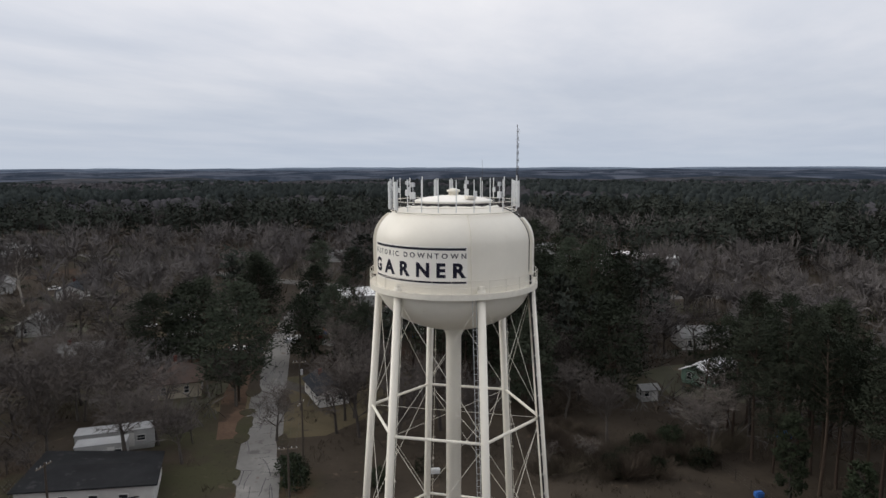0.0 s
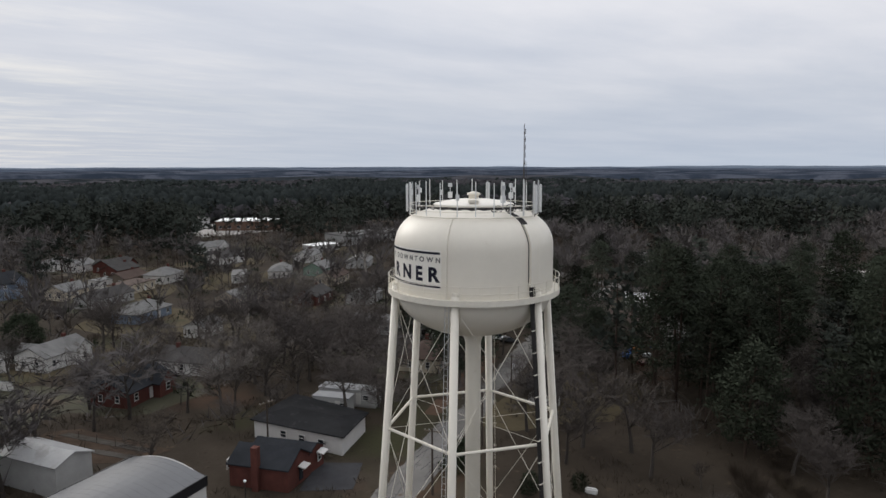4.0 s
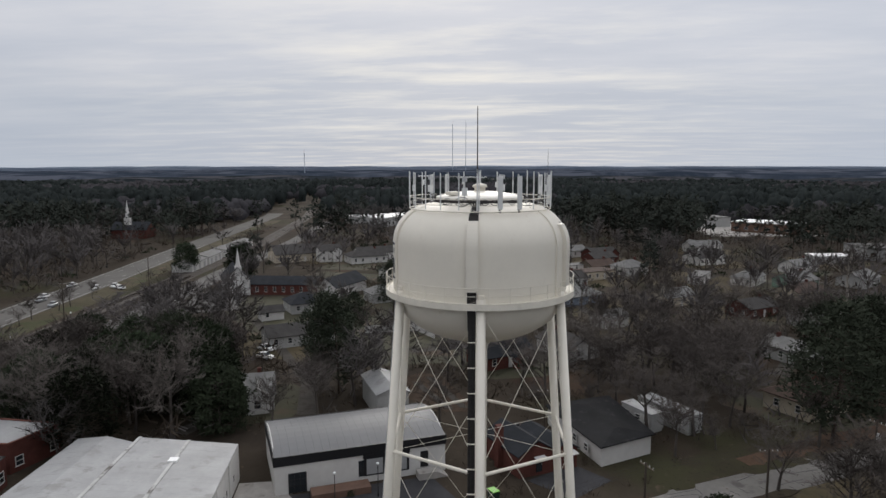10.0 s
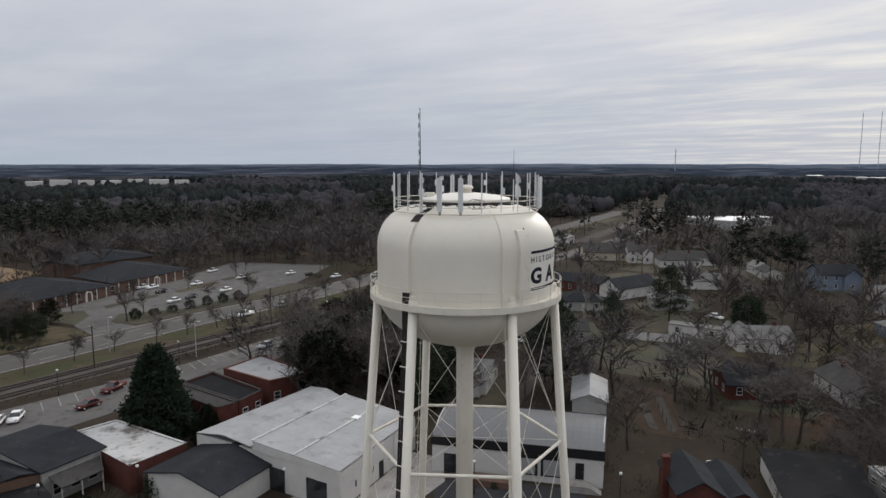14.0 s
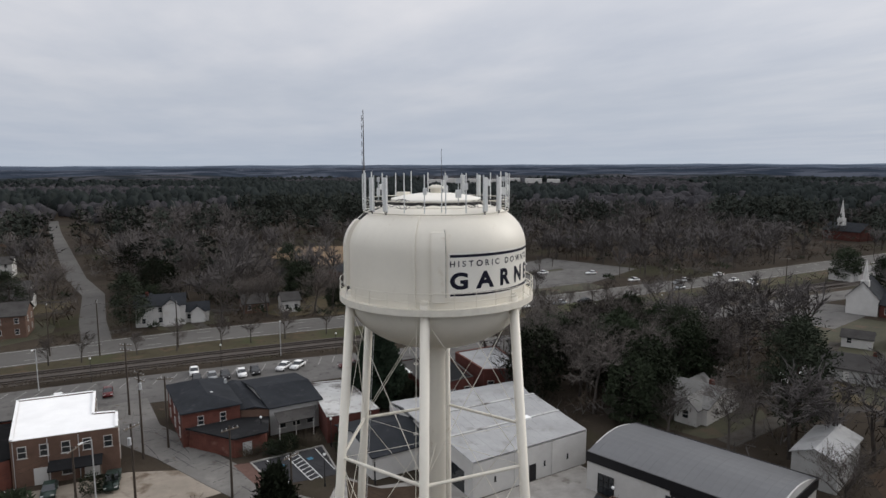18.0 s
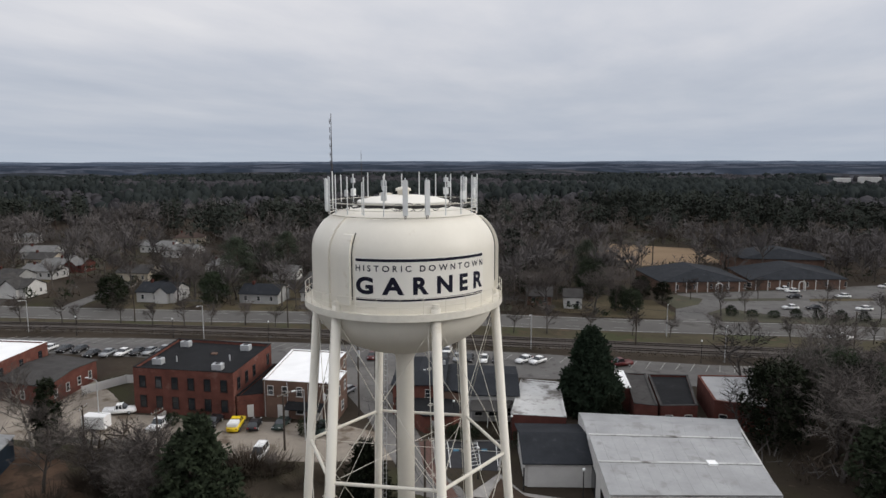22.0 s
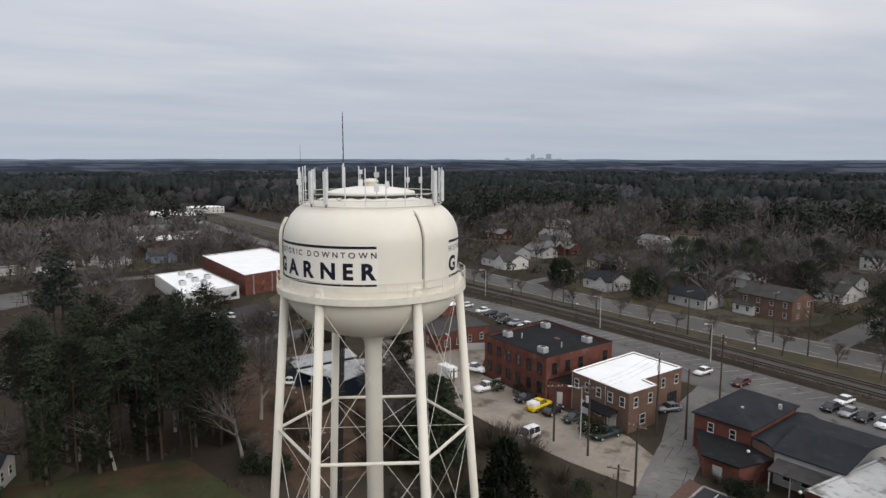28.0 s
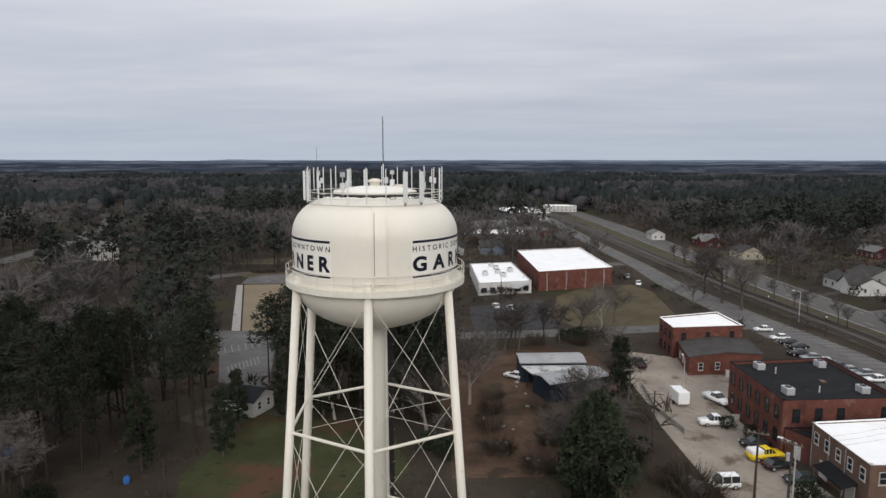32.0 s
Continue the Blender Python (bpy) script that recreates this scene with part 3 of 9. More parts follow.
for i in range(30):
    ob = part("rail_post", post_mesh, None, deck)
    a = 2 * math.pi * i / 30
    ob.location = on_ring(DECK_R, a, DECK_Z)
bm = bmesh.new()
tube(bm, (-0.62, 0.0, 0.03), (0.62, 0.0, 0.52), 0.014, n=5)
brace_mesh = finish(bm, "rail_brace", M["tank_trim"])
for i in range(30):
    a = 2 * math.pi * (i + 0.5) / 30
    ob = part("rail_brace", brace_mesh, None, deck)
    ob.matrix_basis = pose(*on_ring(DECK_R, a, DECK_Z), 0, 0, math.degrees(a) + 90 + (180 if i % 2 else 0))

# columns, struts and rods
for a in LEG_ANGLES:
    bm = bmesh.new()
    tube(bm, on_ring(leg_r(0.3), a, 0.3), on_ring(leg_r(33.5), a, 33.5), 0.305, n=20, caps=True)
    col = part("column", bm, M["tank"], tower, "tall tubular column", True)
    bm = bmesh.new()
    tube(bm, on_ring(leg_r(33.5), a, 33.5), on_ring(leg_r(33.78), a, 33.78), 0.27, 0.24, n=16)
    part("column_cap", bm, M["tank_trim"], col)
    bm = bmesh.new()
    box(bm, leg_r(0) * math.cos(a), leg_r(0) * math.sin(a), 0.0, 1.5, 1.5, 0.45, a)
    part("footing", bm, M["concrete"], tower, "concrete footing")
for z in RING_Z:
    for i in range(6):
        a, b = LEG_ANGLES[i], LEG_ANGLES[(i + 1) % 6]
        bm = bmesh.new()
        tube(bm, on_ring(leg_r(z), a, z), on_ring(leg_r(z), b, z), 0.115, n=10)
        part("strut", bm, M["tank_trim"], tower)
levels = [32.9, RING_Z[0], RING_Z[1], 0.6]
for z1, z0 in zip(levels, levels[1:]):
    for i in range(6):
        a, b = LEG_ANGLES[i], LEG_ANGLES[(i + 1) % 6]
        for p, q in ((a, b), (b, a)):
            bm = bmesh.new()
            off = 0.06 if p == a else -0.06
            tube(bm, on_ring(leg_r(z1) + off, p, z1 - 0.25), on_ring(leg_r(z0) + off, q, z0 + 0.25), 0.021, n=6)
            part("tie_rod", bm, M["tank_trim"], tower)
for z in RING_Z:
    for i, a in enumerate(LEG_ANGLES):
        bm = bmesh.new()
        tube(bm, on_ring(0.55, a, z - 0.02), on_ring(leg_r(z), a, z - 0.02), 0.016, n=5)
        part("spoke_rod", bm, M["tank_trim"], tower)

# ladder on a column, with cage hoops; cable bundle on another


def along_leg(a, z, out, side):
    r = leg_r(z) + out
    return Vector((r * math.cos(a) - side * math.sin(a), r * math.sin(a) + side * math.cos(a), z))


def ladder(a, side, z0, z1):
    lad = []
    for s in (-0.14, 0.14):
        bm = bmesh.new()
        tube(bm, along_leg(a, z0, 0.05, side + s), along_leg(a, z1, 0.05, side + s), 0.022, n=5)
        lad.append(part("ladder_rail", bm, M["galv"], tower))
    z = z0 + 0.3
    while z < z1:
        bm = bmesh.new()
        tube(bm, along_leg(a, z, 0.05, side - 0.14), along_leg(a, z, 0.05, side + 0.14), 0.016, n=4)
        part("rung", bm, M["galv"], lad[0])
        z += 0.45


ladder(LEG_ANGLES[5], -0.56, 2.5, 33.0)
for li, side in ((2, -0.52), (4, 0.52), (1, -0.52)):
    a = LEG_ANGLES[li]
    z = 2.0
    while z < 31.8:
        bm = bmesh.new()
        c = along_leg(a, z, 0.0, side)
        loop_tube(bm, [c + Vector((-math.sin(a) * 0.15 * math.cos(u), math.cos(a) * 0.15 * math.cos(u), 0.07 * math.sin(u))) for u in (2 * math.pi * k / 8 for k in range(8))], 0.02, 4)
        part("cable_hanger", bm, M["tank_trim"], tower)
        z += 1.45 + 0.35 * (int(z * 7) % 3)
    bm = bmesh.new()
    tube(bm, along_leg(a, 1.5, -0.02, side), along_leg(a, 32.5, -0.02, side), 0.02, n=5)
    part("hanger_rail", bm, M["tank_trim"], tower)
for li, side, wide in ((0, -0.56, 0.36),):
    a = LEG_ANGLES[li]
    for k in range(5):
        s = side + (k / 4 - 0.5) * wide
        bm = bmesh.new()
        tube(bm, along_leg(a, 1.2, -0.05 + 0.04 * (k % 2), s), along_leg(a, 33.1, -0.05 + 0.04 * (k % 2), s), wide / 7, n=6)
        part("cable", bm, M["tank_dark"], tower, "black cable clamped along a column")
    z = 2.0
    while z < 32:
        bm = bmesh.new()
        p = along_leg(a, z, 0.02, side)
        box(bm, p.x, p.y, z, 0.14, wide + 0.16, 0.05, a)
        part("cable_clamp", bm, M["tank_trim"], tower)
        z += 1.6


# covers and pipes that climb the tank
def skin_strip(name, a0, a1, z0, z1, depth, mat, label=""):
    bm = bmesh.new()
    n, cols = 18, 4
    grid = {}
    for lay in (0, 1):
        for i in range(n + 1):
            z = z0 + (z1 - z0) * i / n
            for j in range(cols + 1):
                a = radians(a0 + (a1 - a0) * j / cols)
                r = shell_r(z) + (depth if lay else -0.01)
                grid[lay, i, j] = bm.verts.new(on_ring(r, a, z))
    for i in range(n):
        for j in range(cols):
            bm.faces.new((grid[1, i, j], grid[1, i, j + 1], grid[1, i + 1, j + 1], grid[1, i + 1, j]))
        for j, flip in ((0, False), (cols, True)):
            q = [grid[0, i, j], grid[1, i, j], grid[1, i + 1, j], grid[0, i + 1, j]]
            bm.faces.new(q[::-1] if flip else q)
    for i, flip in ((0, True), (n, False)):
        for j in range(cols):
            q = [grid[0, i, j], grid[1, i, j], grid[1, i, j + 1], grid[0, i, j + 1]]
            bm.faces.new(q if flip else q[::-1])
    return part(name, bm, mat, tank, label)


skin_strip("cable_cover", -0.6, 6.2, 34.0, 38.35, 0.27, M["tank"], "flat cream cover over the cables")
skin_strip("cable_cover", 72.0, 79.6, 33.75, 37.9, 0.27, M["tank"], "flat cream cover over the cables")
skin_strip("cable_cover", 192.4, 199.6, 33.75, 38.6, 0.27, M["tank"], "flat cream cover over the cables")
skin_strip("cable_slot", -0.95, -0.62, 34.3, 38.3, 0.05, M["tank_dark"])
skin_strip("cable_slot", 192.05, 192.35, 34.3, 38.4, 0.05, M["tank_dark"])
skin_strip("cable_slot", 79.65, 80.0, 34.0, 38.0, 0.05, M["tank_dark"])
skin_strip("standpipe", 61.2, 62.6, 33.3, 39.05, 0.13, M["tank"])
skin_strip("standpipe", 301.0, 302.6, 33.3, 39.05, 0.15, M["tank"])
# black cables that spill over the roof edge and under the deck
bm = bmesh.new()
for k in range(9):
    a = radians(-0.2 + 0.75 * k)
    last = None
    for z, extra in ((38.3, 0.05), (38.7, 0.08), (39.1, 0.1 + 0.03 * (k % 3))):
        p = Vector(on_ring(shell_r(z) + extra, a, z))
        if last is not None:
            tube(bm, last, p, 0.04, n=5, caps=False)
        last = p
    tube(bm, last, on_ring(3.9, a + radians(4 * (k % 3) - 3), 39.55), 0.04, n=5, caps=False)
part("cable_fan", bm, M["tank_dark"], tank, "loose black cables on the roof edge")
bm = bmesh.new()
for k in range(6):
    a = radians(0.4 + 0.9 * k)
    tube(bm, on_ring(6.14, a, 34.05), on_ring(6.2, a, 33.1), 0.05, n=5, caps=False)
    tube(bm, on_ring(6.2, a, 33.2), along_leg(LEG_ANGLES[0], 31.5, -0.05, -0.62 + (k - 3) * 0.05), 0.05, n=5, caps=False)
part("cable_fan", bm, M["tank_dark"], tank)
bm = bmesh.new()
loop_tube(bm, [on_ring(4.3 + 0.14 * math.sin(k * 1.9), radians(k * 6), 39.42 + 0.05 * math.sin(k * 2.7)) for k in range(60)], 0.05)
part("ring_cable", bm, M["tank_dark"], tank, "dark cable laid round the roof")
crng = random.Random(12)
for k in range(26):
    a = radians(crng.choice((10, 28, 340, 350, 118, 130, 222, 236, 60)) + crng.uniform(-14, 14))
    r, w = crng.uniform(4.3, 4.75), crng.uniform(0.2, 0.45)
    c = Vector(on_ring(r, a, 39.35))
    bm = bmesh.new()
    loop_tube(bm, [c + Vector((-math.sin(a) * w * math.cos(u), math.cos(a) * w * math.cos(u), 0.3 * w + w * math.sin(u) * 0.7)) for u in (2 * math.pi * i / 10 for i in range(10))], 0.022, 4)
    part("cable_coil", bm, M["tank_dark"], tank)

# roof rail
for h, r in ((0.0, 0.04), (0.40, 0.022), (0.78, 0.025)):
    bm = bmesh.new()
    lathe(bm, [(4.92 - r, 38.85 + h), (4.92, 38.85 + h - r), (4.92 + r, 38.85 + h), (4.92, 38.85 + h + r), (4.92 - r, 38.85 + h)], 72)
    part("roof_rail", bm, M["tank_trim"], tower, "", True)


# lettering, bent round the tank, one part a letter
def glyph(ch, bold):
    cu = bpy.data.curves.new("letter", "FONT")
    cu.body, cu.size, cu.offset, cu.resolution_u = ch, 1.0, bold, 5
    tmp = bpy.data.objects.new("letter", cu)
    scene.collection.objects.link(tmp)
    bpy.context.view_layer.update()
    me = bpy.data.meshes.new_from_object(tmp)
    bpy.data.objects.remove(tmp)
    bm = bmesh.new()
    bm.from_mesh(me)
    bmesh.ops.triangulate(bm, faces=bm.faces)
    for _ in range(2):
        bmesh.ops.subdivide_edges(bm, edges=[e for e in bm.edges if e.calc_length() > 0.16], cuts=1)
        bmesh.ops.triangulate(bm, faces=bm.faces)
    xs, ys = [v.co.x for v in bm.verts], [v.co.y for v in bm.verts]
    x0, x1, y0, y1 = min(xs), max(xs), min(ys), max(ys)
    for v in bm.verts:
        v.co.x, v.co.y = v.co.x - x0, (v.co.y - y0) / (y1 - y0)
    return bm, (x1 - x0) / 0.73


WIDE = {"G": 1.10, "A": 1.16, "R": 1.0, "N": 1.0, "E": 0.95, "O": 1.12, "C": 1.05, "D": 1.0, "W": 1.05}


def bent_text(body, a_left, a_right, z0, z1, parent, bold=0.0):
    """Letters of one height spread evenly over an arc of the tank."""
    h = z1 - z0
    arc = radians(a_right - a_left) * TANK_R
    made = [(ch,) + glyph(ch, bold) if ch != " " else (ch, None, 0.0) for ch in body]
    wide = [w * h * WIDE.get(ch, 1.0) for ch, g, w in made]
    spaces = body.count(" ")
    gap = (arc - sum(wide)) / (len(body) - 1 + spaces * 0.6)
    s = 0.0
    for (ch, bm, w), ww in zip(made, wide):
        if bm is None:
            s += gap * 1.6
            continue
        x1 = max(v.co.x for v in bm.verts)
        for v in bm.verts:
            v.co = on_ring(TANK_R + 0.016, radians(a_left) + (s + v.co.x / x1 * ww) / TANK_R, z0 + h * v.co.y)
        bmesh.ops.recalc_face_normals(bm, faces=bm.faces)
        part("letter", bm, M["navy"], parent, "dark painted letter " + ch)
        s += ww + gap


for a_left, a_right in ((82.3, 163.3), (216.7, 297.7)):
    bm = bmesh.new()
    lathe(bm, [(TANK_R + 0.006, 33.9), (TANK_R + 0.006, 36.66)], 32, radians(a_left - 0.9), radians(a_right + 0.9))
    part("repainted_field", bm, M["tank_fresh"], tank, "lighter repainted field behind the lettering", True)
    for z0, z1 in ((36.38, 36.55), (34.03, 34.2)):
        bm = bmesh.new()
        lathe(bm, [(TANK_R + 0.015, z0), (TANK_R + 0.015, z1)], 24, radians(a_left), radians(a_right))
        part("painted_line", bm, M["navy"], tank, "dark painted line")
    bent_text("HISTORIC DOWNTOWN", a_left, a_right, 35.80, 36.17, tank, 0.018)
    bent_text("GARNER", a_left, a_right, 34.42, 35.48, tank, 0.042)


# antennas on the roof rail
def panel_antenna(a, tall=2.2, wide=0.31, out=0.08, drop=0.0, label="pale tall panel antenna bolted to a pipe on the tower roof"):
    t = thing("panel_antenna", pose(*on_ring(4.98 + out, a, 38.95 - drop), 0, 0, math.degrees(a)), label, "antenna", "antennas on the tower roof")
    bm = bmesh.new()
    tube(bm, (-0.12, 0, 0.02), (-0.12, 0, tall + 0.15), 0.045, n=8)
    part("pipe", bm, M["galv"], t)
    bm = bmesh.new()
    box(bm, 0.06, 0, 0.12, 0.16, wide, tall - 0.1)
    bmesh.ops.bevel(bm, geom=bm.edges[:], offset=0.035, segments=2, affect="EDGES")
    part("shell", bm, M["antenna"], t)
    bm = bmesh.new()
    for h in (0.4, tall - 0.4):
        box(bm, -0.06, 0, h, 0.16, 0.1, 0.1)
    part("bracket", bm, M["galv"], t)
    bm = bmesh.new()
    for k in (-0.08, 0, 0.08):
        tube(bm, (0.05, k, 0.14), (0.0, k * 0.5, -0.1), 0.015, n=4)
    part("connector", bm, M["tank_dark"], t)
    return t


def pipe_mount(a, tall=2.35, r=4.95, boxed=0, label="thin galvanised pipe mount on the tower roof rail"):
    t = thing("pipe_mount", pose(*on_ring(r, a, 38.95), 0, 0, math.degrees(a)), label, "pipe mount", "pipe mounts on the tower roof")
    bm = bmesh.new()
    tube(bm, (0, 0, 0), (0, 0, tall), 0.038, n=8)
    part("pipe", bm, M["antenna"], t)
    if boxed:
        bm = bmesh.new()
        box(bm, 0.12 if boxed == 1 else -0.12, 0.05, 0.9 + 0.25 * boxed, 0.12, 0.24, 0.40)
        bmesh.ops.bevel(bm, geom=bm.edges[:], offset=0.02, segments=1, affect="EDGES")
        part("radio_unit", bm, M["antenna"], t, "pale radio box")
    return t


ANT = [6.5 + 15.0 * k for k in range(24)]
for k, deg in enumerate(ANT):
    if k in (1, 2, 7, 8, 14, 15):
        panel_antenna(radians(deg), drop=0.05)
    else:
        pipe_mount(radians(deg), 2.35 + 0.1 * (k % 3 == 0), boxed={4: 1, 6: 2, 11: 1, 13: 2, 20: 1, 16: 2}.get(k, 0))
for deg, r in ((352.5, 3.9), (94, 4.2), (245, 4.3), (165, 4.6)):
    t = thing("radio_cabinet", pose(*on_ring(r, radians(deg), 39.4), 0, 0, deg), "small grey radio cabinet with a hood on the tower roof", "cabinet", "radio cabinets on the tower roof")
    bm = bmesh.new()
    box(bm, 0, 0, 0.45, 0.22, 0.32, 0.5)
    part("body", bm, M["antenna"], t)
    bm = bmesh.new()
    tube(bm, (0, 0, 0), (0, 0, 1.6), 0.035, n=6)
    part("pipe", bm, M["galv"], t)
    bm = bmesh.new()
    box(bm, 0, 0, 1.35, 0.18, 0.3, 0.32)
    part("filter_box", bm, M["galv"], t)

whip = thing("whip_mast", pose(4.97, 0.45, 38.95), "tall thin dark lattice mast standing on the tower roof", "mast")
bm = bmesh.new()
tube(bm, (0, 0, 0), (0, 0, 2.6), 0.05, 0.045, n=8)
part("lower_tube", bm, M["antenna"], whip)
bm = bmesh.new()
tube(bm, (0, 0, 2.6), (0, 0, 6.45), 0.042, 0.024, n=6)
part("whip", bm, M["steel_dark"], whip)
for h in (2.5, 3.1, 3.7, 4.25, 4.8, 5.35, 5.9):
    bm = bmesh.new()
    tube(bm, (-0.03, 0, h), (0.11, 0, h + 0.04), 0.02, n=4)
    part("arm", bm, M["steel_dark"], whip)
    bm = bmesh.new()
    tube(bm, (0.11, 0, h - 0.16), (0.11, 0, h + 0.22), 0.022, n=4)
    part("dipole", bm, M["steel_dark"], whip)
whip2 = thing("whip_mast", pose(0.93, 4.7, 39.0), "thin whip antenna standing on the tower roof", "mast")
bm = bmesh.new()
tube(bm, (0, 0, 0), (0, 0, 2.0), 0.04, n=6)
part("lower_tube", bm, M["antenna"], whip2)
bm = bmesh.new()
tube(bm, (0, 0, 2.0), (0, 0, 3.85), 0.018, 0.01, n=5)
part("whip", bm, M["steel_dark"], whip2)


# ---- ground ----
ROADS, AREAS, HOUSES = [], [], []

def ground_sheet():
    me_v, me_f = [], []
    rings = [0, 25, 50, 80, 120, 170, 240, 330, 450, 620, 850, 1200, 1700, 2400, 3300, 4200, 4700]
    n = 72
    me_v.append((0, 0, 0))
    for r in rings[1:]:
        for i in range(n):
            a = 2 * math.pi * i / n
            z = 0.0
            if r > 500:
                z = min(1, (r - 500) / 2500) * (3 + 6 * noise.noise((math.cos(a) * r / 900, math.sin(a) * r / 900, 3.1)))
            if r > 3000:
                z += (r - 3000) / 1700 * 3
            me_v.append((r * math.cos(a), r * math.sin(a), z))
    for i in range(n):
        me_f.append((0, 1 + i, 1 + (i + 1) % n))
    for k in range(len(rings) - 2):
        for i in range(n):
            p, q = 1 + k * n, 1 + (k + 1) * n
            me_f.append((p + i, q + i, q + (i + 1) % n, p + (i + 1) % n))
    return me_v, me_f


M["ground"] = material("winter_ground", (0.047, 0.038, 0.029), 0.95, var=0.38, scale=0.05, bump=0.5, bump_scale=3.0, spec=0.05,
                       spots=[((0.042, 0.041, 0.023), 0.47, 0.018), ((0.082, 0.047, 0.031), 0.43, 0.03), ((0.036, 0.029, 0.023), 0.47, 0.06), ((0.075, 0.056, 0.040), 0.40, 0.5), ((0.026, 0.021, 0.017), 0.42, 1.7)])
gv, gf = ground_sheet()
solid("ground", mesh_of(gv, gf, "ground", M["ground"], True), None, "brown winter ground with leaf litter and thin grass", "ground", kind="structure")


def area(name, pts, mat, label, category, z=0.03, kind="structure"):
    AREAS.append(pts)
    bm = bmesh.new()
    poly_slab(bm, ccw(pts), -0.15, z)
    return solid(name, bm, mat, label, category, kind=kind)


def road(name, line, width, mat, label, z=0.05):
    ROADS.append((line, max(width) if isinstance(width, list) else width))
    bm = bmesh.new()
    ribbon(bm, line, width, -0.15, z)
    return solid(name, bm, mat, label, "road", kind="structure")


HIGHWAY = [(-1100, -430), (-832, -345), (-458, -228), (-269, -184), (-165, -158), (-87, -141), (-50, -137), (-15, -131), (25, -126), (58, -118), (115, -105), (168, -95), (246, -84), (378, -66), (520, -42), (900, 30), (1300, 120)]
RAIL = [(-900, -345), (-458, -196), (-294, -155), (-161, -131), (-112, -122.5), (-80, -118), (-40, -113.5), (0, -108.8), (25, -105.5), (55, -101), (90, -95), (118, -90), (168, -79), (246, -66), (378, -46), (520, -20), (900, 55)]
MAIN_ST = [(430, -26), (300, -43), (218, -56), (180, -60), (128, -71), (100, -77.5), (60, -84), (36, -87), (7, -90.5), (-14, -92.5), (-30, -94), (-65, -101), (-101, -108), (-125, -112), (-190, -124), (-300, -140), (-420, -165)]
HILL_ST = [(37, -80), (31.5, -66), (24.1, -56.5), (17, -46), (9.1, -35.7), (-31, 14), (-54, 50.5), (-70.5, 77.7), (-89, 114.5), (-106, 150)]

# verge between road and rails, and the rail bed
road("verge", [(x, y + 11.5) for x, y in HIGHWAY[1:-1]], 10.0, M["verge"], "dormant olive-brown grass verge beside the tracks", 0.012)
road("rail_bed", RAIL, 9.0, M["ballast"], "dark gravel rail bed", 0.10)
road("road_main", HIGHWAY, 13.5, M["highway"], "worn grey four-lane main road", 0.06)
road("road_rail_street", MAIN_ST, [8, 8, 8, 9, 11, 14, 16, 17, 17, 15, 14, 12, 10, 9, 9, 8, 7], M["asphalt"], "grey street and parking strip along the railway", 0.045)
road("road_hill_street", HILL_ST, [11, 8, 6.5, 6, 6, 6.2, 6.2, 6, 6, 6], M["asphalt_pale"], "patched pale asphalt street with cracks", 0.055)
road("road_side_street", [(49, -126), (55, -150), (63, -190), (76, -225), (131, -414), (170, -560)], 6.5, M["highway"], "pale side street that climbs between woods", 0.065)
road("road_school_street", [(124, -68), (118, -44), (111, -21), (105, 3), (101, 30), (99, 62), (92, 100)], 6.5, M["asphalt"], "grey asphalt street beside the school", 0.05)
road("road_park_loop", [(171, 101), (180, 92), (188, 59), (208, 21), (214, -24), (222, -50)], 7.0, M["highway"], "pale road round the playing field", 0.052)
road("road_bend", [(150, 203), (192, 201), (224, 209), (266, 219), (352, 261), (440, 310), (560, 385)], 9.0, M["highway"], "pale curving road between woods", 0.052)
road("road_back_lane", [(-55, -36), (-62, -38.5), (-69, -41), (-79, -43), (-86.7, -40.7), (-94.4, -28.7), (-101.3, -17.2), (-105, 6), (-107, 31), (-113, 66)], 3.2, M["lane"], "narrow grey back lane", 0.04)
road("driveway_lane", [(-69, -41), (-79, -47.6), (-99, -62), (-118, -76)], 2.4, M["lane"], "narrow grey driveway between houses", 0.036)
road("road_house_street", [(138, -96), (145, -112), (149, -127), (154, -141), (165, -163), (170, -178)], 5.0, M["asphalt"], "grey residential street between small houses", 0.04)
road("road_north", [(-260, 190), (-140, 160), (-118, 157), (-73, 155), (-30, 162), (50, 184), (80, 184), (140, 190)], 7.0, M["highway"], "pale road beyond the pine woods", 0.05)

area("yard_gravel", [(19, -49), (30, -51.2), (47.5, -47.4), (66, -45), (76, -52), (90, -60), (94, -42), (97, -34), (80, -31), (66, -32.5), (55, -33), (40, -35), (27, -38), (16, -42)], M["gravel"], "pale gravel yard behind the brick buildings", "gravel yard", 0.02)
area("yard_dirt", [(34, -2), (36, -14), (50, -20), (62, -28), (74, -30), (92, -26), (96, -8), (84, 4), (66, 4), (48, 0)], M["dirt"], "bare red-brown dirt around the blue shed", "bare dirt", 0.016)
area("yard_tower", [(-22, 16), (-8, 24), (6, 20), (10, 8), (2, -4), (-14, 2)], M["gravel"], "pale gravel pad at the foot of the tower", "gravel yard", 0.014)
area("lawn_tower", [(12, 26), (30, 34), (52, 33), (51, 10), (36, 4), (20, 8)], M["yard"], "mossy green lawn with bare red-brown edges", "lawn", 0.012)
area("lawn_school", [(117, -24), (126, -18.5), (154, -21), (173, -32), (177, -47), (166, -51.5), (134, -52), (121, -48)], M["straw"], "dormant straw-coloured lawn beside the school", "lawn", 0.018)
area("lot_school", [(108.5, 1), (116, -20), (149, -16.5), (136, 4.5)], M["asphalt_dark"], "dark asphalt school parking lot", "parking lot", 0.03)
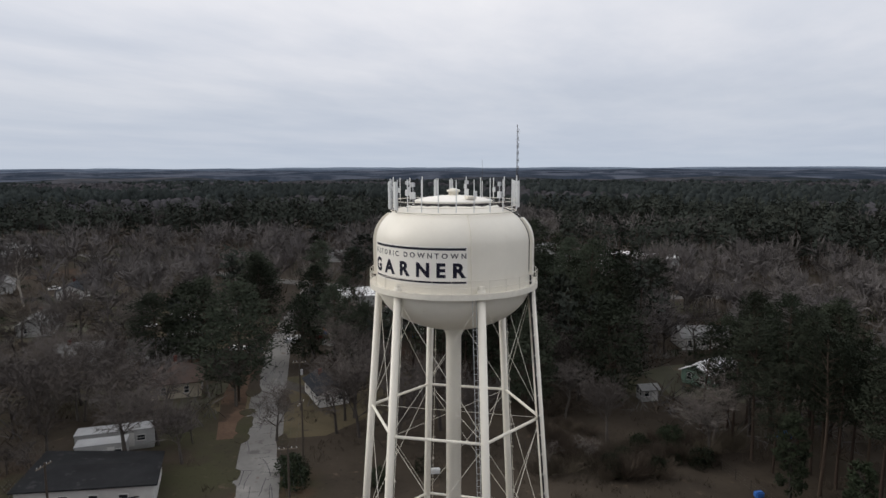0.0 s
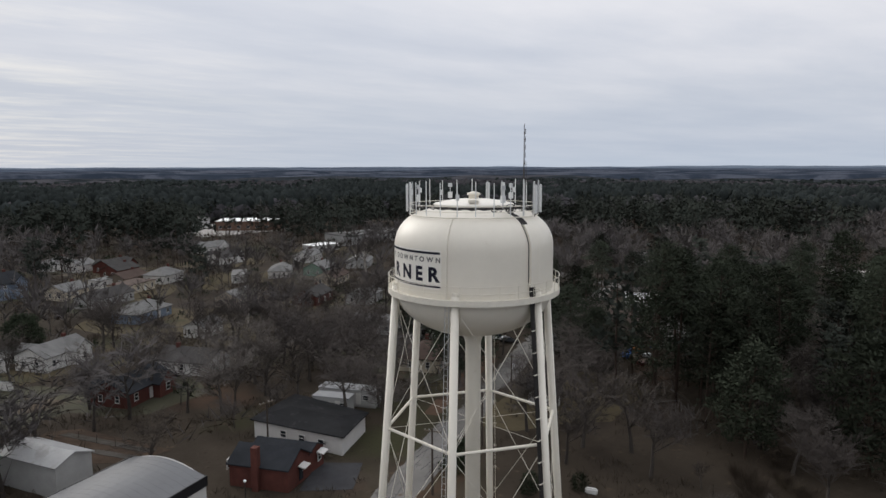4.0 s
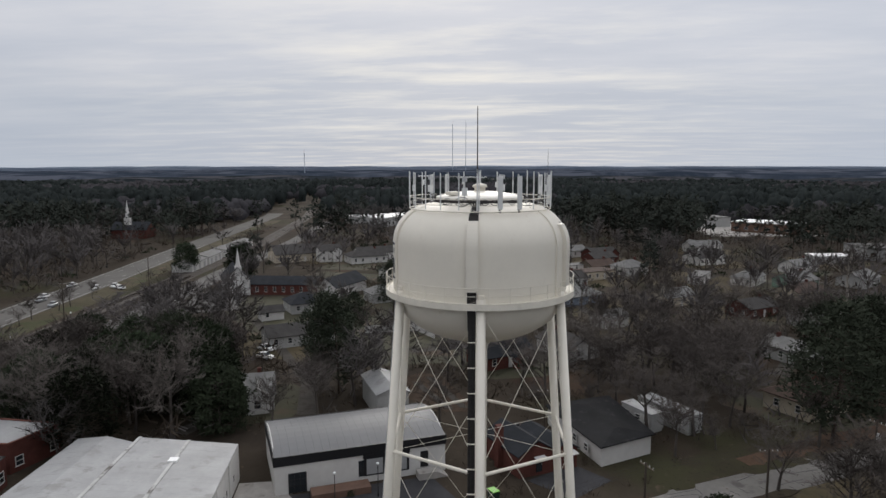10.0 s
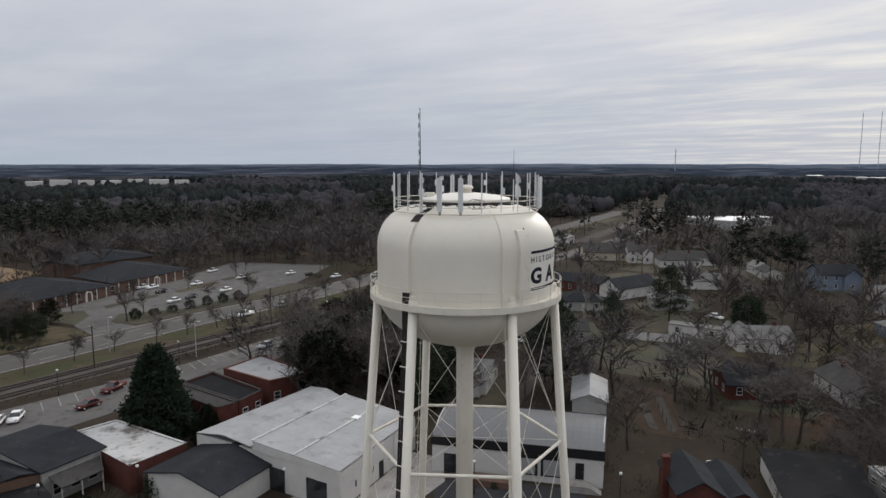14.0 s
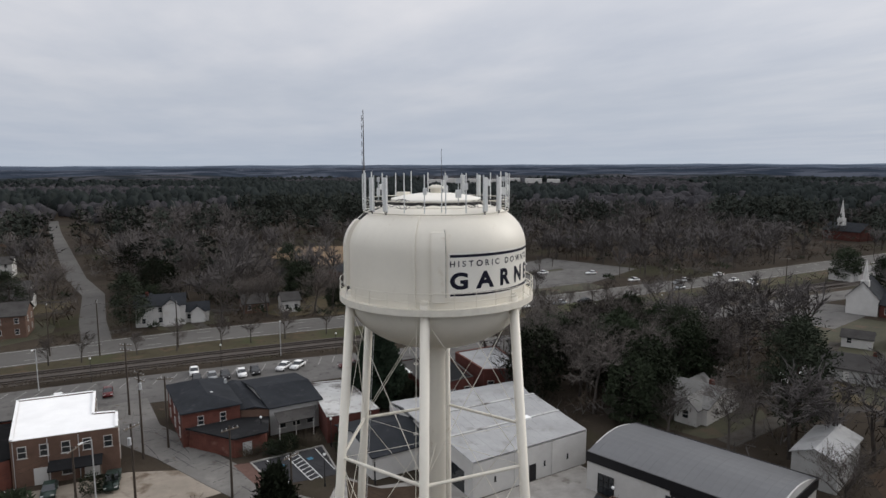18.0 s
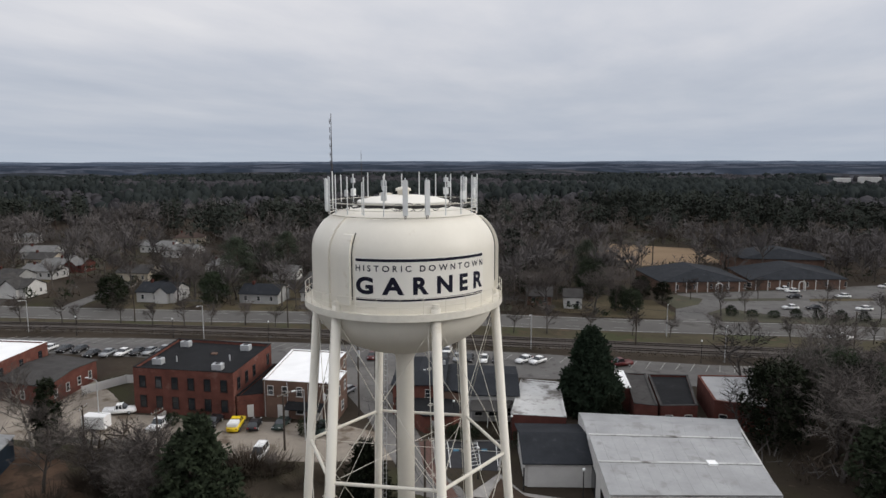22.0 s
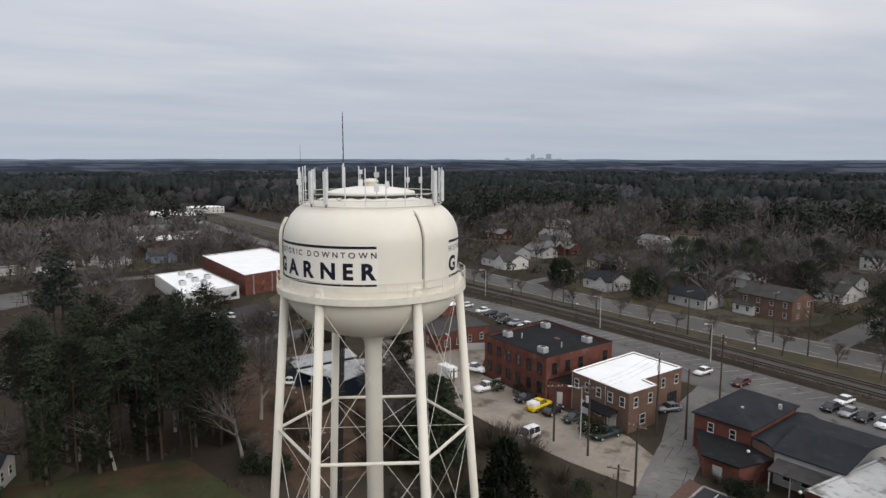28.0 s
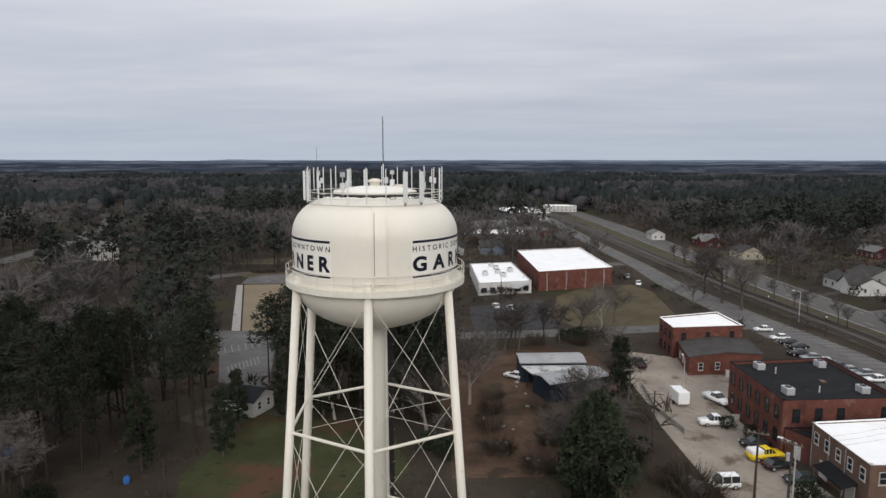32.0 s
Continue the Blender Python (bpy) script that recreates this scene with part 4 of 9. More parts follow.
area("lawn_park", [(100.6, 56.8), (101, 46.5), (166, 53), (159.7, 82.2)], M["sand"], "beige dormant playing field", "lawn", 0.018)
area("lot_park", [(161, 84), (167, 53), (176, 42), (190, 45), (180, 88)], M["asphalt"], "grey parking lot beside the playing field", "parking lot", 0.02)
area("lot_lower", [(66, 46), (65, 36), (98, 46.5), (95.5, 60)], M["asphalt"], "worn grey lot beyond the pines", "parking lot", 0.02)
area("walk_park", [(99.9, 59.2), (100.5, 57.2), (159.6, 82.7), (158.8, 84.5)], M["concrete"], "pale concrete walk beside the playing field", "walk", 0.03)
area("walk_park_end", [(95.6, 61.6), (97.2, 50.0), (99.4, 50.4), (100.0, 60.4)], M["concrete"], "pale concrete walk at the end of the field", "walk", 0.028)
area("lot_medical", [(-27, -177), (-26, -152), (-60, -152), (-95, -158), (-134, -185), (-112, -222), (-88, -208), (-55, -190)], M["asphalt"], "grey parking lot in front of low offices", "parking lot", 0.03)
area("field_ball", [(0, -300), (-40, -292), (-48, -250), (-16, -232), (6, -262)], M["clay"], "orange clay ball field", "ball field", 0.02)
area("lawn_church", [(-150, -82), (-120, -60), (-108, -20), (-92, -6), (-84, -30), (-104, -70), (-140, -104)], M["lawn"], "green winter lawn below the church", "lawn", 0.013)
area("lawn_west", [(-205, -60), (-236, -52), (-232, -90), (-205, -92)], M["lawn"], "green winter lawn beside a white house", "lawn", 0.014)
area("drive_warehouse", [(-30.5, -35.5), (-13.5, -30.5), (-14, -24), (-27, -26), (-32, -31)], M["concrete"], "pale concrete apron beside the white warehouse", "paving", 0.035)
area("drive_metal_hall", [(-28, -29), (-37, -11), (-26, -2), (-14, -16)], M["asphalt_dark"], "dark asphalt yard in front of the metal hall", "paving", 0.03)
area("lot_annex", [(13.8, -49.3), (3.5, -52.2), (2.2, -42.5), (10.8, -41.4)], M["asphalt_dark"], "dark new asphalt parking bay", "parking lot", 0.03)
area("path_brick", [(16.2, -49.4), (13.9, -49.3), (10.7, -41.3), (5.6, -34.2), (7.2, -33.0), (12.8, -41.5)], M["brick_pave"], "red brick paved walk beside the street", "walk", 0.06)
area("patio_annex", [(2.0, -42), (-2, -37.6), (-12, -37.6), (-13, -30), (-4, -26), (5, -34)], M["concrete"], "pale concrete forecourt by the annex", "paving", 0.034)
area("bed_annex", [(1.5, -40.5), (-2.5, -36.8), (-9.5, -36), (-6, -31), (2, -35)], M["mulch"], "brown mulch bed beside the annex", "planting bed", 0.07)
area("garden_plot", [(-66, -21.5), (-60.5, -13), (-61.5, -7.5), (-79, -17), (-81, -21.5), (-76.5, -25)], M["mulch"], "dull brown vegetable plot with dead stalks", "garden", 0.02)
area("lawn_lane", [(-99, -34), (-112, -47), (-146, -44), (-150, -32), (-114, -24)], M["lawn"], "green winter lawn beside the back lane", "lawn", 0.0165)
area("lawn_church_back", [(-170.5, -60), (-196, -62), (-200, -86), (-172, -98), (-166, -76)], M["lawn"], "green winter lawn behind the church", "lawn", 0.0165)
area("island_park", [(180, 95), (184.4, 86), (189.6, 66), (186.6, 64), (179, 82), (173.5, 88)], M["straw"], "dormant grass island between the park lot and its road", "verge", 0.07)
area("bank_street", [(-47, 33), (-57.5, 49), (-66, 63), (-70, 62), (-61, 46), (-50, 31)], M["dirt"], "bare red-brown bank beside the street", "bare dirt", 0.013)
area("lawn_lane_north", [(-128, 10), (-142, 20), (-152, 30), (-142, 36), (-124, 20)], M["straw"], "dormant lawn among the houses", "lawn", 0.013)
area("frontage_road_dirt", [(236, -94), (250, -97.5), (285, -90), (285, -81.5), (248, -91.5)], M["dirt"], "bare tan frontage beside the main road", "bare dirt", 0.02)
area("lawn_park_far", [(200, 108), (213, 104), (225, 80), (214, 66), (204, 80)], M["straw"], "dormant lawn beyond the park road", "lawn", 0.02)
area("garden_bed_a", [(-74.9, -22.4), (-74.9, -20.8), (-62, -11.9), (-62, -13.5)], M["lane"], "long garden bed strip under grey sheeting", "planting bed", 0.06)
area("garden_bed_b", [(-78.2, -20.3), (-78.2, -18.7), (-62.8, -9.3), (-62.8, -10.9)], M["lane"], "long garden bed strip under grey sheeting", "planting bed", 0.06)
area("drive_brick_house", [(-38, 2), (-34, 8), (-40, 13), (-44, 8)], M["asphalt_dark"], "dark asphalt drive beside the brick house", "paving", 0.03)
area("lawn_offices", [(-33.7, -151.0), (-38.9, -159.0), (-53.8, -152.0), (-75.0, -156.5), (-100.0, -163.0), (-102.0, -153.5), (-76.0, -147.5), (-51.6, -144.5), (-37.0, -142.5)], M["lawn"], "winter lawn between the main road and the parking lot", "lawn", 0.046)
area("lawn_entrance", [(-1.2, -168.3), (-19.4, -164.0), (-25.1, -148.4), (-24.4, -140.8), (-4.3, -138.0)], M["straw"], "dormant lawn beside the entrance drive", "lawn", 0.046)
area("island_entrance", [(-21.1, -168.8), (-23.8, -175.9), (-34.0, -170.6), (-32.2, -162.1), (-25.8, -154.2)], M["lawn"], "grass island by the office entrance", "verge", 0.075)
for i, (x, y) in enumerate(((-49, -174), (-74, -181), (-96, -190))):
    area("island_lot", [(x - 9.5, y - 4.6), (x - 9, y - 1.2), (x + 9.5, y + 5.2), (x + 9, y + 1.4)], M["straw"] if i % 2 else M["lawn"], "grass island in the parking lot", "verge", 0.07 + 0.004 * i)
area("drive_entrance", [(-25.5, -154), (-24.8, -139), (-36.5, -141.5), (-33.5, -151), (-38, -160), (-32, -163)], M["asphalt"], "curved entrance drive to the offices", "paving", 0.042)
area("drive_church", [(-150, -112), (-120, -100), (-128, -86), (-160, -100)], M["asphalt"], "grey drive beside the church", "paving", 0.03)
area("lot_restaurant", [(-70, 143), (-58, 150), (-42, 104), (-50, 98), (-64, 112)], M["asphalt"], "worn grey lot beside the brown-roofed house", "parking lot", 0.02)
area("lot_north", [(-85, 262), (-60, 225), (-10, 205), (10, 222), (-40, 262)], M["concrete"], "pale lot beyond the pines", "parking lot", 0.02)
area("lot_far_store", [(-470, 90), (-360, 92), (-375, 160), (-440, 140)], M["concrete"], "pale far parking lot", "parking lot", 0.02)

# painted marks
bay = thing("parking_marks", pose(0, 0, 0), "white parking lines and hatching on dark asphalt", "road marking", kind="structure")
for i in range(9):
    s = i / 8
    a, b = Vector((8.9, -50.1)).lerp(Vector((6.1, -41.8)), s), Vector((7.3, -50.8)).lerp(Vector((4.5, -42.0)), max(0, s - 0.08))
    bm = bmesh.new()
    d = (b - a)
    box(bm, (a.x + b.x) / 2, (a.y + b.y) / 2, 0.034, d.length, 0.16, 0.006, math.atan2(d.y, d.x))
    part("stripe", bm, M["paint_white"], bay)
for p, q in (((8.9, -50.1), (6.1, -41.8)), ((7.3, -50.8), (4.5, -42.0)), ((11.6, -49.6), (8.8, -41.6)), ((4.6, -51.6), (2.6, -44))):
    bm = bmesh.new()
    d = Vector(q) - Vector(p)
    box(bm, (p[0] + q[0]) / 2, (p[1] + q[1]) / 2, 0.034, d.length, 0.14, 0.006, math.atan2(d.y, d.x))
    part("line", bm, M["paint_white"], bay)
for x, y in ((9.6, -47.2), (5.6, -48.4)):
    bm = bmesh.new()
    box(bm, x, y, 0.034, 0.8, 0.8, 0.006, 0.3)
    part("blue_square", bm, M["paint_blue"], bay, "blue painted square")
for p, q in (((13.8, -49.3), (3.5, -52.2)), ((3.5, -52.2), (2.2, -42.5)), ((13.8, -49.3), (10.8, -41.4))):
    bm = bmesh.new()
    d = Vector(q) - Vector(p)
    box(bm, (p[0] + q[0]) / 2, (p[1] + q[1]) / 2, 0.0, d.length, 0.25, 0.18, math.atan2(d.y, d.x))
    solid("kerb", bm, M["concrete"], "pale concrete kerb round the parking bay", "kerb", kind="structure")


def along(line, s):
    """A point and heading at a length s along a line."""
    for (x0, y0), (x1, y1) in zip(line, line[1:]):
        d = math.hypot(x1 - x0, y1 - y0)
        if s <= d:
            return x0 + (x1 - x0) * s / d, y0 + (y1 - y0) * s / d, math.atan2(y1 - y0, x1 - x0)
        s -= d
    return None


# parking stalls on the rail street: short white lines on its south side
stalls = thing("stall_lines", pose(0, 0, 0), "faded white parking stall lines along the rail street", "road marking", kind="structure")
bm = bmesh.new()
box(bm, 0, 0, 0.0, 5.0, 0.13, 0.006)
stall_mesh = finish(bm, "line", M["paint_faded"])
run = MAIN_ST[4:12]
s = 0.0
while along(run, s):
    x, y, a = along(run, s)
    n = Vector((-math.sin(a), math.cos(a)))
    if n.y > 0:
        n = -n
    ob = part("line", stall_mesh, None, stalls)
    ob.matrix_basis = pose(x + n.x * 4.6, y + n.y * 4.6, 0.047, 0, 0, math.degrees(a) + 90 - 18)
    s += 2.9
# stall lines on the lower park lot
park_lines = thing("park_stall_lines", pose(0, 0, 0), "white parking stall lines on the lower lot", "road marking", kind="structure")
for i in range(9):
    for x, y in ((91.2, 48.5), (80.4, 44.2)):
        ob = part("line", stall_mesh, None, park_lines)
        ob.matrix_basis = pose(x - 0.9 * i, y + 0.05 * i + (1.15 * i if x > 85 else 0.35 * i), 0.022, 0, 0, 28)
# lane lines on the main road
lanes = thing("lane_lines", pose(0, 0, 0), "white and yellow lane lines on the main road", "road marking", kind="structure")
for off in (-6.2, 6.2):
    bm = bmesh.new()
    ribbon(bm, [(x, y + off) for x, y in HIGHWAY[3:14]], 0.22, 0.0, 0.066)
    part("edge_line", bm, M["paint_worn"], lanes)
bm = bmesh.new()
box(bm, 0, 0, 0.0, 3.4, 0.16, 0.006)
dash_mesh = finish(bm, "dash", M["paint_worn"])
run = HIGHWAY[3:14]
s = 0.0
while along(run, s):
    x, y, a = along(run, s)
    for off in (-3.1, 3.1):
        ob = part("dash", dash_mesh, None, lanes)
        ob.matrix_basis = pose(x - off * math.sin(a), y + off * math.cos(a), 0.062, 0, 0, math.degrees(a))
    s += 12.0
# cracks sealed with tar on the hill street
cracks = thing("tar_seals", pose(0, 0, 0), "dark tar-sealed cracks across the pale street", "road marking", kind="structure")
rng = random.Random(5)
run = HILL_ST[1:8]
s = 2.0
while along(run, s):
    x, y, a = along(run, s)
    o = rng.uniform(-2.4, 2.4)
    pts = [(x - o * math.sin(a), y + o * math.cos(a))]
    lengthwise = rng.random() < 0.6
    way = a + (rng.uniform(-0.08, 0.08) if lengthwise else rng.choice((1.5, -1.5)) + rng.uniform(-0.25, 0.25))
    for k in range(rng.randint(3, 5) if lengthwise else 2):
        st = rng.uniform(0.9, 1.8) if lengthwise else rng.uniform(0.5, 1.2)
        way += rng.uniform(-0.14, 0.14)
        pts.append((pts[-1][0] + st * math.cos(way), pts[-1][1] + st * math.sin(way)))
    bm = bmesh.new()
    ribbon(bm, pts, 0.08, 0.05, 0.0595)
    part("tar_seal", bm, M["asphalt_dark"], cracks)
    s += rng.uniform(0.8, 1.7)

# dirt washed over the edges of the hill street
s = 46.0
lift = 0
while along(HILL_ST, s):
    x, y, a = along(HILL_ST, s)
    side = rng.choice((-1, 1))
    ln, w = rng.uniform(3, 9), rng.uniform(0.6, 1.7)
    pts = []
    for k in range(14):
        u = 2 * math.pi * k / 14
        k1, k2 = ln * 0.5 * math.cos(u) * rng.uniform(0.75, 1.1), side * 3.1 + w * math.sin(u) * rng.uniform(0.55, 1.15)
        pts.append((x + k1 * math.cos(a) - k2 * math.sin(a), y + k1 * math.sin(a) + k2 * math.cos(a)))
    bm = bmesh.new()
    lift = (lift + 1) % 6
    poly_slab(bm, ccw(pts), -0.1 - 0.004 * lift, 0.062 + 0.004 * lift)
    solid("dirt_wash", bm, M["ground"], "brown dirt and leaves washed over the street edge", "dirt", "dirt on the street edge", "structure")
    s += rng.uniform(2.5, 6.0)

# rails and sleepers
for off in (-2.3, 2.3):
    track = thing("railway_track", pose(0, 0, 0), "single dark steel railway track on sleepers", "railway track", "railway tracks", "structure")
    for g in (-0.75, 0.75):
        bm = bmesh.new()
        line = RAIL[1:-1]
        pts = []
        for i, (x, y) in enumerate(line):
            x0, y0 = line[max(0, i - 1)]
            x1, y1 = line[min(len(line) - 1, i + 1)]
            d = Vector((x1 - x0, y1 - y0)).normalized()
            pts.append((x - d.y * (off + g), y + d.x * (off + g)))
        ribbon(bm, pts, 0.09, 0.12, 0.32)
        part("rail", bm, M["steel_dark"], track)
    bm = bmesh.new()
    s = 60.0
    while along(RAIL, s):
        x, y, a = along(RAIL, s)
        if -180 < x < 200:
            box(bm, x - off * math.sin(a), y + off * math.cos(a), 0.08, 0.26, 2.5, 0.1, a)
        s += 0.75
    tagged(part("sleepers", bm, M["sleeper"], track), "weathered timber sleepers", kind="stuff")


# ---- buildings ----
def win_mesh(w, h, mat=None):
    key = ("win", w, h, mat)
    if key not in CACHE:
        bm = bmesh.new()
        t = 0.065
        xs = (-w / 2 - 0.08, -w / 2, -w / 2 + t, w / 2 - t, w / 2, w / 2 + 0.08)
        zs = (-0.08, 0.0, t, h / 2 - 0.03, h / 2 + 0.03, h - t, h)
        cells = {(i, k) for i in range(5) for k in range(6) if k == 0 or (0 < i < 4 and (i != 2 or k in (1, 3, 5)))}
        grid = {}

        def at(i, k, lay):
            if (i, k, lay) not in grid:
                grid[i, k, lay] = bm.verts.new((xs[i], -0.08 if lay else 0.06, zs[k]))
            return grid[i, k, lay]

        for i, k in cells:
            for lay in (0, 1):
                q = [at(i, k, lay), at(i + 1, k, lay), at(i + 1, k + 1, lay), at(i, k + 1, lay)]
                bm.faces.new(q if lay else q[::-1])
            for (di, dk), (p, q) in {(-1, 0): ((i, k), (i, k + 1)), (1, 0): ((i + 1, k + 1), (i + 1, k)), (0, -1): ((i + 1, k), (i, k)), (0, 1): ((i, k + 1), (i + 1, k + 1))}.items():
                if (i + di, k + dk) not in cells:
                    bm.faces.new((at(*p, 0), at(*p, 1), at(*q, 1), at(*q, 0)))
        bmesh.ops.recalc_face_normals(bm, faces=bm.faces)
        a = finish(bm, "window_frame", M[mat or "white_wall"])
        bm = bmesh.new()
        box(bm, 0, 0.015, t, w - 2 * t, 0.05, h - 2 * t)
        CACHE[key] = (a, finish(bm, "pane", M["glass"]))
    return CACHE[key]


CACHE = {}


def window(parent, x, y, z, heading, w=0.95, h=1.4, frame_mat=None):
    """A window whose face looks along the heading (degrees)."""
    a, b = win_mesh(w, h, frame_mat)
    ob = part("window", a, None, parent)
    ob.matrix_basis = pose(x, y, z, 0, 0, heading + 90)
    part("pane", b, None, ob)
    return ob


def door(parent, x, y, z, heading, w=1.0, h=2.1, mat="white_wall"):
    key = ("door", w, h, mat)
    if key not in CACHE:
        bm = bmesh.new()
        box(bm, 0, 0.0, 0, w, 0.10, h)
        box(bm, 0, -0.05, 0.15, w * 0.7, 0.03, h * 0.36)
        box(bm, 0, -0.05, h * 0.52, w * 0.7, 0.03, h * 0.36)
        CACHE[key] = finish(bm, "door", M[mat])
        bm = bmesh.new()
        box(bm, 0, 0, 0, 0.06, 0.08, 0.12)
        CACHE[key + ("k",)] = finish(bm, "door_handle", M["galv"])
    ob = part("door", CACHE[key], None, parent)
    ob.matrix_basis = pose(x, y, z, 0, 0, heading + 90)
    k = part("door_handle", CACHE[key + ("k",)], None, ob)
    k.location = (w * 0.36, -0.08, h * 0.48)
    return ob


def shutter_door(parent, x, y, z, heading, w, h, mat="glass"):
    """A large glazed or slatted door with bars."""
    bm = bmesh.new()
    box(bm, 0, 0, 0, w, 0.08, h)
    ob = part("shutter_door", bm, M[mat], parent)
    ob.matrix_basis = pose(x, y, z, 0, 0, heading + 90)
    for i in range(4):
        bm = bmesh.new()
        box(bm, -w / 2 + w * i / 3, -0.05, 0, 0.1, 0.08, h)
        part("bar", bm, M["black_trim"], ob)
    for i in range(4):
        bm = bmesh.new()
        box(bm, 0, -0.055, h * i / 3.02, w, 0.08, 0.08)
        part("bar", bm, M["black_trim"], ob)
    return ob


def walls_of(thing_ob, pts, z0, z1, mat, name="wall", thick=0.3):
    """Upright walls of a thickness round an outline, one part a side."""
    n = len(pts)
    for i in range(n):
        (x0, y0), (x1, y1) = pts[i], pts[(i + 1) % n]
        d = math.hypot(x1 - x0, y1 - y0)
        a = math.atan2(y1 - y0, x1 - x0)
        bm = bmesh.new()
        ox, oy = -math.sin(a) * thick / 2, math.cos(a) * thick / 2
        box(bm, (x0 + x1) / 2 + ox, (y0 + y1) / 2 + oy, z0, d - 0.004, thick, z1 - z0, a)
        part(name, bm, mat, thing_ob)


def inset(pts, k):
    cx, cy = sum(p[0] for p in pts) / len(pts), sum(p[1] for p in pts) / len(pts)
    out = []
    for x, y in pts:
        d = math.hypot(x - cx, y - cy)
        out.append((x + (cx - x) * k / d, y + (cy - y) * k / d))
    return out


def flat_building(name, pts, h, wall, roof, label, parapet=0.5, cap=None):
    pts = ccw(pts)
    AREAS.append(pts)
    b = thing(name, pose(0, 0, 0), label, "building")
    walls_of(b, pts, -0.1, h, M[wall])
    bm = bmesh.new()
    poly_slab(bm, inset(pts, 0.38), h - parapet - 0.3, h - parapet)
    r = part("roof", bm, M[roof], b)
    n = len(pts)
    for i in range(n):
        (x0, y0), (x1, y1) = pts[i], pts[(i + 1) % n]
        d = math.hypot(x1 - x0, y1 - y0)
        a = math.atan2(y1 - y0, x1 - x0)
        bm = bmesh.new()
        box(bm, (x0 + x1) / 2 - math.sin(a) * 0.15, (y0 + y1) / 2 + math.cos(a) * 0.15, h, d + 0.1, 0.38, 0.08, a)
        part("coping", bm, M[cap or roof], r)
    return b, pts


def face_row(b, p, q, n, z, w, h, kind="window", margin=1.2, out=0.03, mat=None, skip=()):
    """n windows or doors in a row on the wall from p to q (outside on the right-hand side)."""
    (x0, y0), (x1, y1) = p, q
    d = math.hypot(x1 - x0, y1 - y0)
    a = math.atan2(y1 - y0, x1 - x0)
    nx, ny = math.sin(a), -math.cos(a)
    for i in range(n):
        if i in skip:
            continue
        s = margin + (d - 2 * margin) * (i / (n - 1) if n > 1 else 0.5)
        x, y = x0 + (x1 - x0) * s / d + nx * out, y0 + (y1 - y0) * s / d + ny * out
        if kind == "window":
            window(b, x, y, z, math.degrees(a) - 90, w, h, mat)
        elif kind == "door":
            door(b, x, y, z, math.degrees(a) - 90, w, h, mat or "white_wall")
        else:
            shutter_door(b, x, y, z, math.degrees(a) - 90, w, h, mat or "glass")


def roof_unit(parent, x, y, z, turn, s=1.0):
    bm = bmesh.new()
    box(bm, x, y, z, 1.5 * s, 1.1 * s, 0.9 * s, turn)
    bmesh.ops.bevel(bm, geom=bm.edges[:], offset=0.04, segments=1, affect="EDGES")
    u = part("air_unit", bm, M["galv"], parent, "grey rooftop air unit")
    bm = bmesh.new()
    tube(bm, (x, y, z + 0.9 * s), (x, y, z + 0.98 * s), 0.4 * s, n=14)
    part("fan_guard", bm, M["black_trim"], u)


# long red brick building with a black roof
BRICK = [(47.6, -48.0), (50.9, -65.0), (70.2, -63.2), (65.6, -45.9)]
b, p = flat_building("brick_warehouse", BRICK, 7.9, "brick_red", "roof_black", "two-storey red brick commercial building with a flat black roof", 0.45, "roof_black")
for z in (1.2, 4.6):
    face_row(b, (65.6, -45.9), (47.6, -48.0), 6, z, 1.15, 2.0, margin=1.7, mat="black_trim")
    face_row(b, (47.6, -48.0), (50.9, -65.0), 5, z, 1.1, 2.0, margin=2.0, mat="black_trim", skip=(3,))
face_row(b, (70.2, -63.2), (65.6, -45.9), 5, 4.6, 1.1, 2.0, margin=2.0, mat="black_trim")
for x, y in ((52.0, -50.2), (54.0, -61.5), (66.3, -60.5), (63.8, -50.0)):
    roof_unit(b, x, y, 7.45, 0.15, 1.15)
for x, y in ((61.5, -51.8), (53, -55)):
    bm = bmesh.new()
    tube(bm, (x, y, 7.4), (x, y, 8.5), 0.12, n=10)
    part("vent_pipe", bm, M["galv"], b)
bm = bmesh.new()
box(bm, 58, -57.5, 7.45, 1.0, 0.8, 0.25, 0.1)
part("roof_hatch", bm, M["brick_brown"], b)
# loading stairs in front
bm = bmesh.new()
for k in range(5):
    box(bm, 59.5 + k * 0.3, -45.4, 0.0, 0.3, 1.2, 0.95 - k * 0.19, 0.11)
solid("loading_steps", bm, M["concrete"], "pale concrete steps at the brick building", "steps")

# one-storey link with a black roof
b, p = flat_building("brick_link", [(43.8, -50.7), (46.0, -66.0), (50.6, -65.4), (47.4, -48.4)], 3.9, "brick_red", "roof_black", "low red brick link building with a black roof", 0.25)
face_row(b, (47.4, -48.4), (43.8, -50.7), 1, 0.1, 1.0, 2.1, "door")

# white-roofed brown brick building
WT = [(43.6, -50.4), (31.0, -51.8), (32.2, -58.4), (35.3, -58.5), (37.2, -68.8), (47.8, -67.4)]
b, p = flat_building("brick_shop", WT, 6.4, "brick_brown", "roof_white", "two-storey brown brick shop with a bright white flat roof", 0.15, "roof_white")
face_row(b, (43.6, -50.4), (31.0, -51.8), 5, 3.9, 1.05, 1.6, margin=1.3)
face_row(b, (43.6, -50.4), (31.0, -51.8), 2, 0.0, 1.9, 2.3, "door", margin=3.4, mat="white_wall")
face_row(b, (43.6, -50.4), (31.0, -51.8), 1, 0.9, 1.3, 1.6, margin=11.6)
